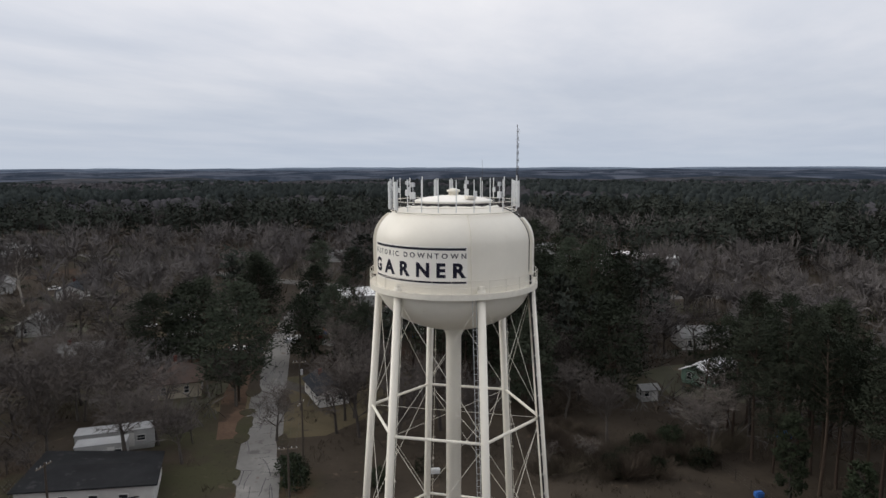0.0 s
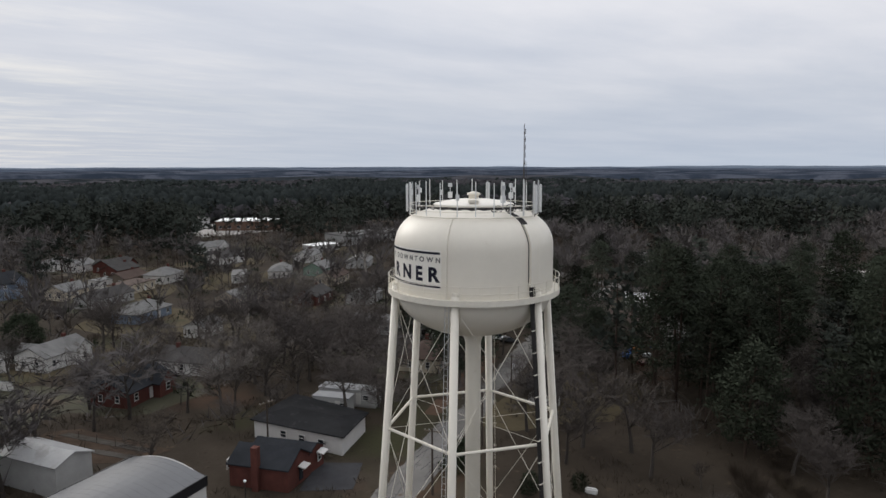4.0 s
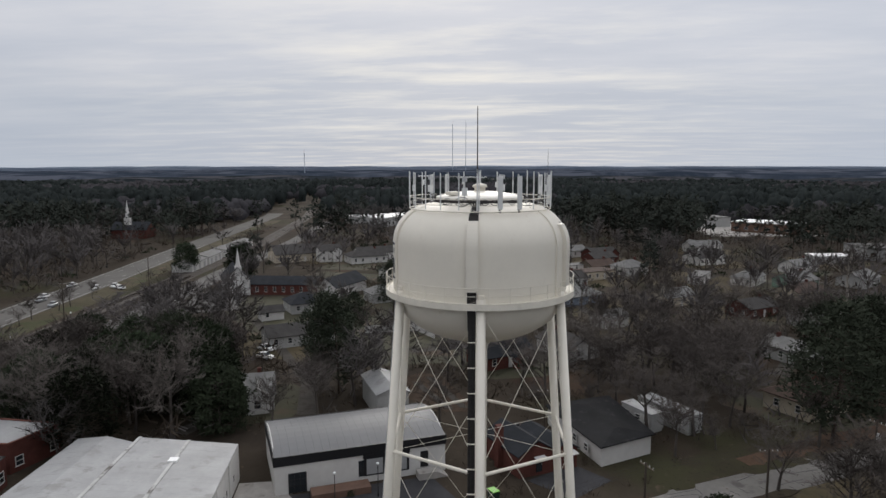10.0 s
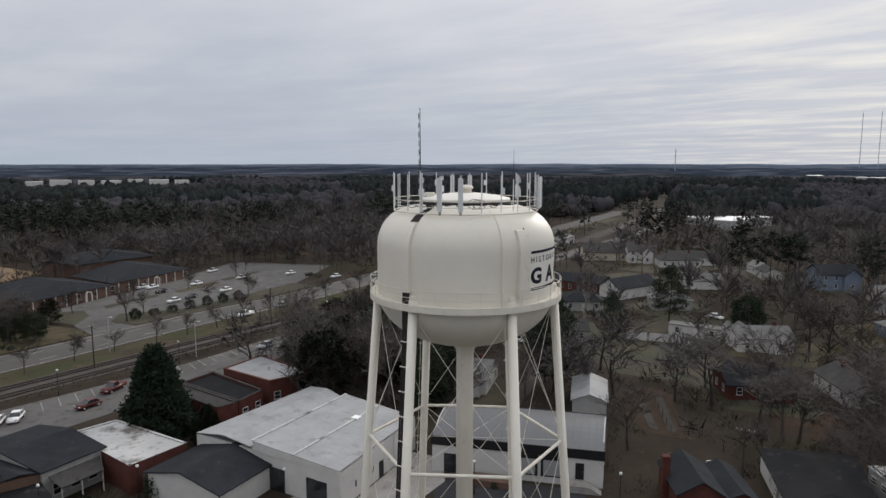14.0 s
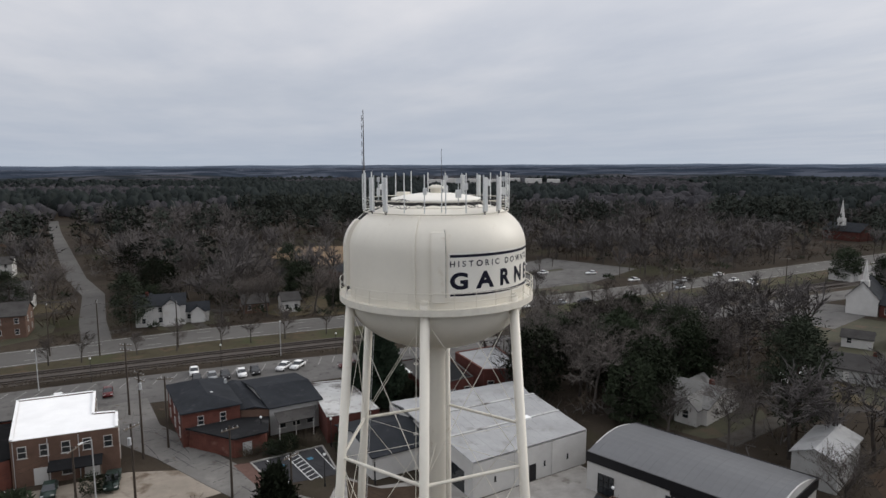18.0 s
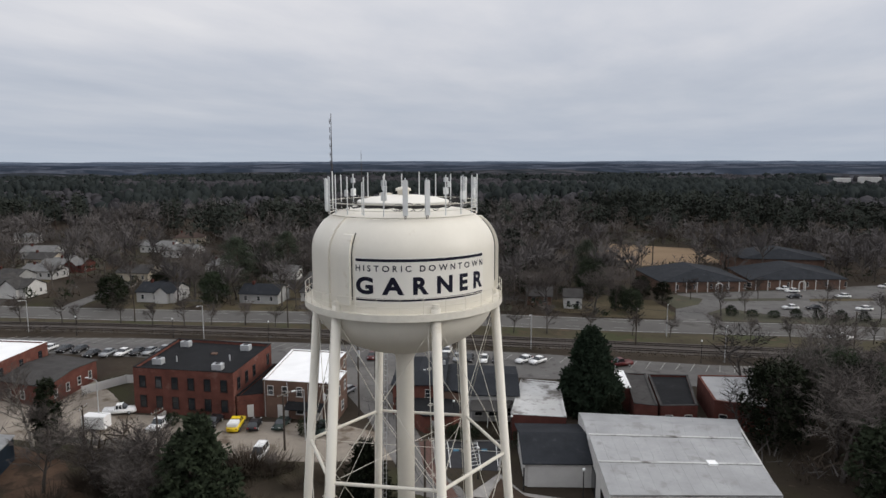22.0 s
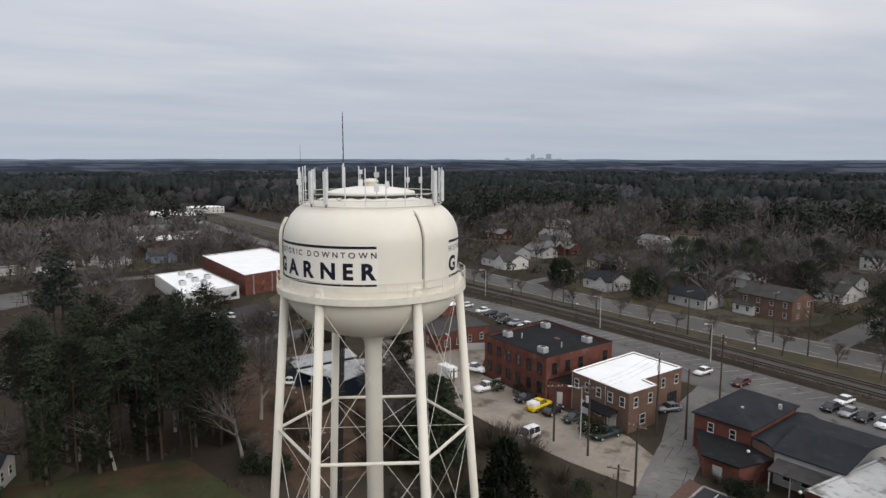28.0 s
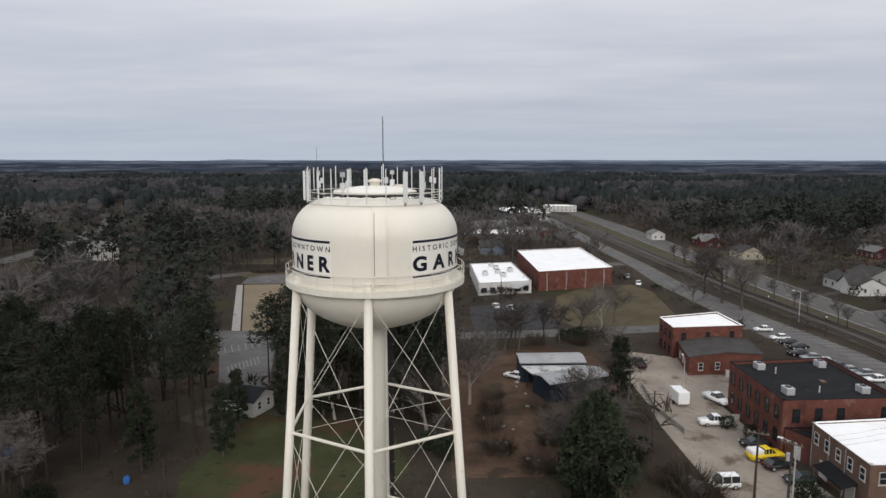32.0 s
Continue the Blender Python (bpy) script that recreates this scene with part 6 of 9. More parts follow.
# red brick house and the black-roofed house behind it
b = thing("brick_house", pose(0, 0, 0), "red brick house with a dark gabled roof and small white awnings", "house")
gable_on(b, [(-41.3, 5.4), (-48.1, 0.1), (-45.1, -4.5), (-38.3, 0.8)], 3.2, 1.7, "brick_dark", "roof_slate", over=0.3)
gable_on(b, [(-43.3, 8.5), (-50.5, 2.9), (-48.3, 0.0), (-41.5, 5.3)], 2.9, 0.9, "brick_dark", "roof_slate", over=0.25, name="wing_roof")
bm = bmesh.new()
box(bm, -41.6, -2.2, 0, 0.9, 0.9, 6.0, 0.67)
part("chimney", bm, M["brick_dark"], b)
for s, x, y in ((0.3, -39.96, 3.44), (0.75, -42.5, 7.45)):
    if s < 0.5:
        door(b, x, y, 0.5, 38, 1.0, 2.0, "glass")
    else:
        window(b, x, y, 1.2, 38, 1.0, 1.3)
    bm = bmesh.new()
    box(bm, 0, -0.5, 0, 1.7, 1.1, 0.12)
    o = part("awning", bm, M["white_wall"], b, "small white metal awning")
    o.matrix_basis = pose(x, y, 2.6, 12, 0, 128)
bm = bmesh.new()
for k in range(4):
    box(bm, -41.2 + 0.22 * k, 2.9 + 0.2 * k, 0, 1.3, 0.34, 0.6 - 0.15 * k, 2.3)
solid("porch_steps", bm, M["concrete"], "concrete steps at the brick house door", "steps")
for (x0, y0), (x1, y1), n in (((-47.0, -4.6), (-40.2, 0.8), 3), ((-52.8, 0.8), (-47.0, -4.6), 2)):
    face_row(b, (x0, y0), (x1, y1), n, 1.1, 0.95, 1.3, margin=1.6)
b = thing("black_roof_house", pose(0, 0, 0), "low white house with a wide black roof", "house")
gable_on(b, ccw([(-43.9, 11.9), (-49.6, 19.2), (-64.3, 14.0), (-58.3, 4.2)]), 3.0, 0.55, "white_wall", "roof_black", over=0.5, hip=3.2, ridge_along=1)
face_row(b, (-44.8, 10.8), (-52.2, 18.8), 3, 1.0, 1.2, 1.1, margin=1.8)
face_row(b, (-58.6, 4.4), (-44.8, 10.8), 4, 1.0, 1.2, 1.1, margin=2.2)
# trailers
for x, y, a, l, w in ((-62.2, 23.6, 38, 10.8, 3.0), (-60.3, 19.2, 38, 6.6, 2.6)):
    b = thing("house_trailer", pose(x, y, 0, 0, 0, a), "long weathered grey house trailer with a pale roof", "trailer", "house trailers")
    bm = bmesh.new()
    box(bm, 0, 0, 0.5, l, w, 2.5)
    part("body", bm, M["grey_wall"], b)
    bm = bmesh.new()
    box(bm, 0, 0, 3.0, l + 0.2, w + 0.2, 0.18)
    part("roof", bm, M["roof_dull"], b)
    bm = bmesh.new()
    box(bm, 0, 0, 0, l - 0.3, w - 0.3, 0.5)
    part("skirting", bm, M["grey_wall"], b)
    for k in (-0.3, 0.05, 0.33):
        window(b, l * k, -w / 2 - 0.03, 1.4, -90, 1.2, 0.9)
    door(b, l * 0.2, -w / 2 - 0.03, 0.6, -90, 0.9, 2.0)
# grey shed behind the hall
b = thing("storage_shed", pose(0, 0, 0), "tall grey storage shed with a pale metal roof", "shed")
gable_on(b, ccw([(-54.8, -23.4), (-57.6, -18.8), (-67.0, -24.0), (-64.6, -29.0)]), 4.3, 1.0, "grey_wall", "roof_dull", over=0.3, ridge_along=1)

# brick church with a white steeple
b = thing("church", pose(0, 0, 0), "long red brick church with a dark roof and a white steeple", "church")
gable_on(b, [(-150.0, -93.0), (-161.6, -100.7), (-157.6, -107.2), (-146.0, -99.5)], 5.0, 4.2, "white_wall", "roof_slate", over=0.4)
gable_on(b, [(-150.6, -93.1), (-153.4, -71.9), (-162.6, -73.1), (-160.6, -98.5)], 3.4, 1.9, "brick_dark", "roof_slate", over=0.4, name="nave_roof")
gable_on(b, [(-149.4, -63.7), (-167.0, -59.1), (-169.2, -67.5), (-152.0, -71.7)], 3.4, 2.6, "white_wall", "roof_slate", over=0.4, name="hall_roof")
face_row(b, (-153.4, -71.9), (-150.6, -93.1), 7, 1.0, 1.0, 1.6, margin=2.0)
bm = bmesh.new()
box(bm, -149.0, -96.5, 7.4, 2.0, 2.0, 2.2, 0.6)
tube(bm, (-149.0, -96.5, 9.6), (-149.0, -96.5, 10.8), 0.8, 0.7, n=8)
tube(bm, (-149.0, -96.5, 10.8), (-149.0, -96.5, 15.3), 0.65, 0.03, n=8)
part("steeple", bm, M["white_wall"], b, "slim white steeple")
b = thing("far_church", pose(0, 0, 0), "distant brick church with a white steeple", "church")
gable_on(b, [(-305, -252), (-290, -248), (-294, -228), (-309, -232)], 5, 4, "brick_dark", "roof_slate", over=0.4, ridge_along=1)
bm = bmesh.new()
box(bm, -292, -238, 8, 3, 3, 4, 0.2)
tube(bm, (-292, -238, 12), (-292, -238, 22), 1.3, 0.03, n=8)
part("steeple", bm, M["white_wall"], b, "slim white steeple")

# low offices south of the main road
b = thing("medical_offices", pose(0, 0, 0), "sprawling low brick offices with dark hipped roofs", "building")
gable_on(b, ccw([(-14, -202), (-22, -178), (-48, -187), (-42, -212)]), 3.4, 3.2, "brick_brown", "roof_slate", over=0.6, hip=6.0, ridge_along=0)
gable_on(b, ccw([(-46, -214), (-50, -190), (-80, -200), (-78, -226)]), 3.4, 3.2, "brick_brown", "roof_slate", over=0.6, hip=6.0, ridge_along=0, name="middle_roof")
gable_on(b, ccw([(-46, -244), (-52, -224), (-80, -228), (-82, -246)]), 5.6, 3.2, "brick_brown", "roof_slate", over=0.6, hip=5.0, ridge_along=0, name="tall_roof")
for i in range(6):
    s = i / 5
    window(b, -22 - 26 * s + 0.5, -178 - 9 * s + 0.12, 1.0, 70, 1.4, 1.5)
    window(b, -50 - 30 * s + 0.5, -190 - 10 * s + 0.12, 1.0, 70, 1.4, 1.5)
for x, y in ((-40.5, -184.6), (-66.5, -195.4)):
    bm = bmesh.new()
    for k in (-1.3, 1.3):
        box(bm, k, 0, 0, 0.35, 0.35, 2.7)
    for k in range(7):
        u0, u1 = math.pi * k / 7, math.pi * (k + 1) / 7
        tube(bm, (-1.3 * math.cos(u0), 0, 2.7 + 1.1 * math.sin(u0)), (-1.3 * math.cos(u1), 0, 2.7 + 1.1 * math.sin(u1)), 0.22, n=6)
    o = part("entry_arch", bm, M["white_wall"], b, "white arched entry porch")
    o.matrix_basis = pose(x + 0.7, y + 2.0, 0, 0, 0, 199) @ Matrix.Scale(0.8, 4)
for (x0, y0), (x1, y1) in (((-22, -178), (-48, -187)), ((-50, -190), (-80, -200))):
    for k in range(8):
        u = (k + 0.5) / 8
        bm = bmesh.new()
        tube(bm, (x0 + (x1 - x0) * u + 0.35, y0 + (y1 - y0) * u + 0.9, 0), (x0 + (x1 - x0) * u + 0.35, y0 + (y1 - y0) * u + 0.9, 3.3), 0.14, n=6)
        part("porch_post", bm, M["white_wall"], b)
# a brown restaurant-like building and sheds are among the houses below


for pts in ([WA, WB, WC, WD], [HA, HB, HC, HD], [(-68, 26), (-58, 30), (-56, 20), (-66, 14)]):
    AREAS.append(pts)


def house(x, y, turn, w, d, eave, wall, roof, shape, label, rise=None):
    HOUSES.append((x, y, 0.5 * max(w, d) + 1))
    b = thing("house", pose(x, y, 0, 0, 0, turn), label, "house", "houses of the town")
    pts = [(-w / 2, -d / 2), (w / 2, -d / 2), (w / 2, d / 2), (-w / 2, d / 2)]
    rise = rise or d * 0.24
    if shape == "flat":
        walls_of(b, pts, -0.1, eave, M[wall])
        bm = bmesh.new()
        box(bm, 0, 0, eave, w + 0.4, d + 0.4, 0.2)
        part("roof", bm, M[roof], b)
    elif shape == "hip":
        gable_on(b, pts, eave, rise, wall, roof, over=0.45, hip=min(w, d) * 0.42)
    else:
        gable_on(b, pts, eave, rise, wall, roof, over=0.4)
    if shape == "cross":
        k = w * 0.22
        gable_on(b, [(k - w * 0.19, -d / 2 - 1.6), (k + w * 0.19, -d / 2 - 1.6), (k + w * 0.19, 0), (k - w * 0.19, 0)], eave, w * 0.16, wall, roof, over=0.35, ridge_along=1, name="cross_roof")
        gable_on(b, [(-k - w * 0.17, 0), (-k + w * 0.17, 0), (-k + w * 0.17, d / 2 + 1.2), (-k - w * 0.17, d / 2 + 1.2)], eave, w * 0.14, wall, roof, over=0.35, ridge_along=1, name="rear_roof")
        window(b, k, -d / 2 - 1.63, 1.0, -90, 1.1, 1.4)
    c, q = math.cos(radians(turn)), math.sin(radians(turn))

    def seen(lx, ly):
        return -(x * (lx * c - ly * q) + y * (lx * q + ly * c)) / math.hypot(x, y) > -0.3

    n = max(2, int(w / 3.2))
    for lev in range(2 if eave > 4.4 else 1):
        for i in range(n):
            u = -w / 2 + w * (i + 0.5) / n
            zz = 0.95 + 2.7 * lev
            if not seen(0, -1):
                pass
            elif lev == 0 and i == n // 2:
                door(b, u, -d / 2 - 0.04, 0.15, -90, 1.0, 2.05)
            elif not (shape == "cross" and abs(u - w * 0.22) < w * 0.21):
                window(b, u, -d / 2 - 0.03, zz, -90, 1.0, 1.35)
            if seen(0, 1) and not (shape == "cross" and abs(u + w * 0.22) < w * 0.19):
                window(b, u, d / 2 + 0.03, zz, 90, 1.0, 1.35)
        for sy in (-d * 0.22, d * 0.22):
            if seen(1, 0):
                window(b, w / 2 + 0.03, sy, zz, 0, 0.9, 1.3)
            if seen(-1, 0):
                window(b, -w / 2 - 0.03, sy, zz, 180, 0.9, 1.3)
    if shape != "flat" and w > 9:
        bm = bmesh.new()
        box(bm, w * 0.27, 0.3, eave, 0.7, 0.7, rise + 0.9)
        part("chimney", bm, M["brick_dark"], b)
    return b


house(-138.7, 72.0, 128, 12, 8, 2.8, "grey_wall", "roof_light", "gable", "small grey house with a light grey gabled roof")
house(-95.6, 77.1, 128, 9, 8, 2.9, "white_wall", "roof_slate", "gable", "small white house with a slate grey gabled roof")
house(-90.2, 64.9, 218, 16, 7, 2.8, "white_wall", "roof_shingle", "gable", "large white house with a dark grey gabled roof")
house(-72.5, 47.7, 128, 10, 9, 3.0, "tan_wall", "roof_brown", "hip", "small tan house with a brown hipped roof")
house(-117.8, 108.4, 128, 9, 5, 3.2, "white_wall", "roof_light", "flat", "small white house with a light grey flat roof")
house(-61.4, 98.7, 128, 20, 14, 3.4, "wood", "roof_brown", "hip", "large weathered wood house with a brown hipped roof")
house(-77.8, 131.5, 128, 14, 10, 3.4, "grey_wall", "roof_white", "flat", "small grey house with a white flat roof")
house(-43.7, 53.9, 136, 10, 5.5, 2.5, "white_wall", "roof_slate", "gable", "small white house with a slate grey gabled roof")
house(22.6, 115.2, 20, 13, 8, 2.8, "white_wall", "roof_light", "gable", "small white house with a light grey gabled roof")
house(23.1, 88.3, 60, 11, 6, 2.6, "green_wall", "roof_white", "gable", "small green house with a white gabled roof")
house(12.0, 72.7, 30, 3, 2.5, 2.2, "grey_wall", "roof_light", "gable", "small grey house with a light grey gabled roof")
house(-128.3, 18.6, 128, 8, 6, 2.8, "white_wall", "roof_light", "gable", "small white house with a light grey gabled roof")
house(-100.2, 7.6, 218, 12, 8, 2.8, "white_wall", "roof_shingle", "gable", "small white house with a dark grey gabled roof")
house(-90.4, -6.5, 128, 12, 8, 2.8, "brick_dark", "roof_slate", "cross", "small dark brick house with a slate grey cross-gabled roof")
house(-122.7, -15.2, 128, 12, 8, 3.2, "white_wall", "roof_light", "cross", "small white house with a light grey cross-gabled roof")
house(-237.4, -76.3, 128, 18, 9, 3.4, "white_wall", "roof_shingle", "gable", "large white house with a dark grey gabled roof")
house(-231.6, -47.4, 218, 9, 6, 3.0, "white_wall", "roof_light", "gable", "small white house with a light grey gabled roof")
house(-220.9, -40.9, 218, 8, 6, 3.0, "white_wall", "roof_shingle", "gable", "small white house with a dark grey gabled roof")
house(-202.7, -1.4, 128, 10, 8, 3.0, "tan_wall", "roof_light", "gable", "small tan house with a light grey gabled roof")
house(-184.7, 6.4, 128, 16, 8, 3.0, "grey_wall", "roof_shingle", "gable", "large grey house with a dark grey gabled roof")
house(-202.6, 18.0, 128, 14, 8, 3.0, "tan_wall", "roof_brown", "flat", "small tan house with a brown flat roof")
house(-215.4, 31.9, 128, 11, 9, 3.2, "white_wall", "roof_light", "hip", "small white house with a light grey hipped roof")
house(-262.6, 11.6, 128, 9, 8, 3.0, "white_wall", "roof_light", "gable", "small white house with a light grey gabled roof")
house(-96.0, 92.6, 20, 7, 6, 2.6, "tan_wall", "roof_shingle", "gable", "small tan house with a dark grey gabled roof")
house(-131.9, 209.9, 30, 12, 8, 3.0, "grey_wall", "roof_light", "gable", "small grey house with a light grey gabled roof")
house(-59.4, -49.3, 116, 10, 11.5, 2.9, "white_wall", "roof_light", "cross", "large white house with a light grey cross-gabled roof", 2.0)
house(-98.9, -55.3, 128, 16, 8, 2.8, "grey_wall", "roof_shingle", "gable", "large grey house with a dark grey gabled roof")
house(-120.1, -72.2, 128, 6, 5, 2.4, "white_wall", "roof_shingle", "gable", "small white house with a dark grey gabled roof")
house(-228.0, -77.8, 128, 16, 10, 3.2, "white_wall", "roof_shingle", "hip", "large white house with a dark grey hipped roof")
house(-132.4, -66.8, 128, 11, 9, 3.0, "grey_wall", "roof_slate", "hip", "small grey house with a slate grey hipped roof")
house(-228.8, -95.2, 128, 10, 9, 5.0, "white_wall", "roof_shingle", "cross", "small white two-storey house with a dark grey cross-gabled roof")
house(-228.3, -109.7, 128, 22, 14, 3.6, "tan_wall", "roof_shingle", "gable", "large tan house with a dark grey gabled roof")
house(-130.4, -22.6, 128, 5, 4, 2.6, "white_wall", "roof_light", "gable", "small white house with a light grey gabled roof")
house(-446.1, -267.8, 30, 14, 9, 4.5, "white_wall", "roof_shingle", "gable", "small white two-storey house with a dark grey gabled roof")
house(-195.2, 85.2, 128, 12, 9, 3.0, "green_wall", "roof_light", "gable", "small green house with a light grey gabled roof")
house(-201.3, 55.1, 158, 14, 5, 2.8, "white_wall", "roof_light", "flat", "small white house with a light grey flat roof")
house(-294.1, 173.5, 128, 24, 14, 4.5, "grey_wall", "roof_light", "flat", "large grey two-storey house with a light grey flat roof")
house(-115.8, 99.9, 40, 9, 8, 3.0, "white_wall", "roof_slate", "gable", "small white house with a slate grey gabled roof")
house(-216.2, -19.6, 128, 13, 11, 5.4, "blue_wall", "roof_slate", "cross", "small blue-grey two-storey house with a slate grey cross-gabled roof")
house(-156.9, 10.5, 128, 14, 9, 2.8, "blue_wall", "roof_light", "hip", "small blue-grey house with a light grey hipped roof")
house(-219.0, 20.2, 128, 12, 8, 2.8, "wood", "roof_brown", "gable", "small weathered wood house with a brown gabled roof")
house(-253.8, 22.9, 128, 14, 9, 3.0, "brick_dark", "roof_shingle", "cross", "small dark brick house with a dark grey cross-gabled roof")
house(-217.5, 12.2, 128, 9, 5, 2.8, "white_wall", "roof_light", "flat", "small white house with a light grey flat roof")
house(-122.7, -29.7, 100, 12, 3.5, 2.7, "white_wall", "roof_light", "flat", "small white house with a light grey flat roof")
house(74.7, -140.5, 6, 15, 10, 5.6, "brick_brown", "roof_shingle", "gable", "small brown brick two-storey house with a dark grey gabled roof")
house(80.0, -137.7, 6, 6, 8, 2.8, "white_wall", "roof_shingle", "gable", "small white house with a dark grey gabled roof")
house(83.5, -182.1, 8, 10, 9, 4.6, "white_wall", "roof_shingle", "cross", "small white two-storey house with a dark grey cross-gabled roof")
house(106.2, -167.5, 8, 9, 7, 3.0, "white_wall", "roof_light", "gable", "small white house with a light grey gabled roof")
house(93.4, -131.0, 8, 12, 9, 3.0, "grey_wall", "roof_slate", "gable", "small grey house with a slate grey gabled roof")
house(36.8, -143.6, 4, 12, 9, 5.4, "white_wall", "roof_slate", "cross", "small white two-storey house with a slate grey cross-gabled roof")
house(30.0, -145.0, 4, 10, 7, 3.0, "white_wall", "roof_slate", "cross", "small white house with a slate grey cross-gabled roof")
house(124.3, -123.9, 8, 12, 9, 3.2, "white_wall", "roof_slate", "cross", "small white house with a slate grey cross-gabled roof")
house(199.5, -213.1, 8, 16, 8, 3.2, "white_wall", "roof_light", "gable", "large white house with a light grey gabled roof")
house(208.5, -245.4, 20, 14, 9, 3.2, "tan_wall", "roof_brown", "hip", "small tan house with a brown hipped roof")
house(80.9, -172.9, 8, 11, 9, 3.2, "white_wall", "roof_shingle", "gable", "small white house with a dark grey gabled roof")
house(176.0, -116.1, 8, 18, 9, 3.2, "white_wall", "roof_shingle", "cross", "large white house with a dark grey cross-gabled roof")
house(194.6, -157.9, 8, 14, 8, 3.2, "brick_dark", "roof_light", "cross", "small dark brick house with a light grey cross-gabled roof")
house(3.2, -149.6, 8, 5, 7, 3.4, "white_wall", "roof_shingle", "gable", "small white house with a dark grey gabled roof")
house(13.1, -151.8, 8, 7, 8, 2.8, "brick_brown", "roof_shingle", "gable", "small brown brick house with a dark grey gabled roof")
house(238.1, 42.6, 100, 15, 5, 2.7, "white_wall", "roof_light", "flat", "small white house with a light grey flat roof")
house(242.1, 21.9, 100, 11, 10, 3.2, "white_wall", "roof_shingle", "cross", "small white house with a dark grey cross-gabled roof")
house(246.4, 4.5, 100, 10, 10, 3.2, "blue_wall", "roof_shingle", "cross", "small blue-grey house with a dark grey cross-gabled roof")
house(236.8, 57.4, 100, 14, 5, 2.7, "white_wall", "roof_light", "flat", "small white house with a light grey flat roof")
house(249.0, 29.4, 100, 7, 5, 2.6, "white_wall", "roof_light", "gable", "small white house with a light grey gabled roof")
house(179.4, -203.3, 8, 16, 9, 3.2, "white_wall", "roof_light", "gable", "large white house with a light grey gabled roof")
house(216.5, -166.0, 8, 12, 9, 3.2, "tan_wall", "roof_shingle", "gable", "small tan house with a dark grey gabled roof")
house(203.4, -158.5, 8, 8, 7, 2.6, "white_wall", "roof_light", "gable", "small white house with a light grey gabled roof")
house(207.0, 164.8, 60, 11, 9, 5.6, "white_wall", "roof_light", "gable", "small white two-storey house with a light grey gabled roof")
house(53.8, 34.8, 75, 6.4, 5.4, 2.8, "white_wall", "roof_slate", "gable", "small white house with a slate grey gabled roof")
house(192.5, -130.1, 8, 12, 9, 3.2, "grey_wall", "roof_shingle", "gable", "small grey house with a dark grey gabled roof")
house(310.1, -79.3, 8, 9, 7, 3.2, "white_wall", "roof_light", "gable", "small white house with a light grey gabled roof")
house(315.2, -11.0, 90, 24, 14, 4, "brick_dark", "roof_light", "flat", "large dark brick house with a light grey flat roof")
house(494.3, -37.9, 90, 26, 16, 4.5, "white_wall", "roof_white", "flat", "large white two-storey house with a white flat roof")
house(246.3, -105.1, 8, 12, 9, 3.2, "tan_wall", "roof_shingle", "gable", "small tan house with a dark grey gabled roof")

house(-159.7, 39.1, 128, 12, 8, 2.9, "tan_wall", "roof_light", "gable", "small tan house with a light grey gabled roof")
house(-201, 71.6, 150, 14, 8, 2.9, "white_wall", "roof_light", "hip", "small white house with a light grey hipped roof")
house(-248.8, 66.1, 128, 16, 9, 3.2, "white_wall", "roof_shingle", "cross", "large white house with a dark grey cross-gabled roof")
house(-203, 108, 140, 15, 9, 3, "grey_wall", "roof_light", "gable", "large grey house with a light grey gabled roof")
house(-169.4, 108.8, 128, 11, 8, 2.9, "white_wall", "roof_slate", "gable", "small white house with a slate grey gabled roof")
house(-288.7, 73.1, 110, 16, 9, 3.2, "white_wall", "roof_light", "cross", "large white house with a light grey cross-gabled roof")
house(-187.7, -53.2, 128, 12, 8, 3, "white_wall", "roof_light", "gable", "small white house with a light grey gabled roof")
house(-150, -48, 128, 11, 8, 3, "grey_wall", "roof_light", "hip", "small grey house with a light grey hipped roof")
house(-148, 58.9, 128, 12, 8, 2.9, "brick_dark", "roof_shingle", "gable", "small dark brick house with a dark grey gabled roof")
house(-104, 55.3, 218, 11, 7, 2.8, "grey_wall", "roof_light", "gable", "small grey house with a light grey gabled roof")
house(-273.8, 5, 128, 13, 8, 3, "white_wall", "roof_light", "hip", "small white house with a light grey hipped roof")
house(-240, 22, 128, 12, 8, 3, "brick_dark", "roof_shingle", "gable", "small dark brick house with a dark grey gabled roof")
house(-175, 80, 128, 13, 8, 2.9, "tan_wall", "roof_brown", "gable", "small tan house with a brown gabled roof")
house(-232, 98, 128, 13, 8, 3, "white_wall", "roof_light", "gable", "small white house with a light grey gabled roof")
house(-262, 120, 100, 16, 9, 3, "grey_wall", "roof_white", "flat", "large grey house with a white flat roof")
house(192.8, -144, 8, 13, 8, 3, "white_wall", "roof_light", "gable", "small white house with a light grey gabled roof")
house(236, -182, 20, 14, 9, 3.2, "grey_wall", "roof_light", "gable", "small grey house with a light grey gabled roof")
house(254.5, -160, 8, 13, 8, 3.2, "brick_dark", "roof_light", "gable", "small dark brick house with a light grey gabled roof")
house(283.5, -98.8, 10, 15, 9, 3.2, "brick_dark", "roof_light", "cross", "large dark brick house with a light grey cross-gabled roof")
house(106.6, -240, 8, 12, 9, 5.2, "white_wall", "roof_shingle", "gable", "small white two-storey house with a dark grey gabled roof")
house(289.8, -222, 20, 13, 8, 3.2, "white_wall", "roof_light", "gable", "small white house with a light grey gabled roof")
house(156, -150, 8, 12, 9, 3.2, "tan_wall", "roof_shingle", "gable", "small tan house with a dark grey gabled roof")
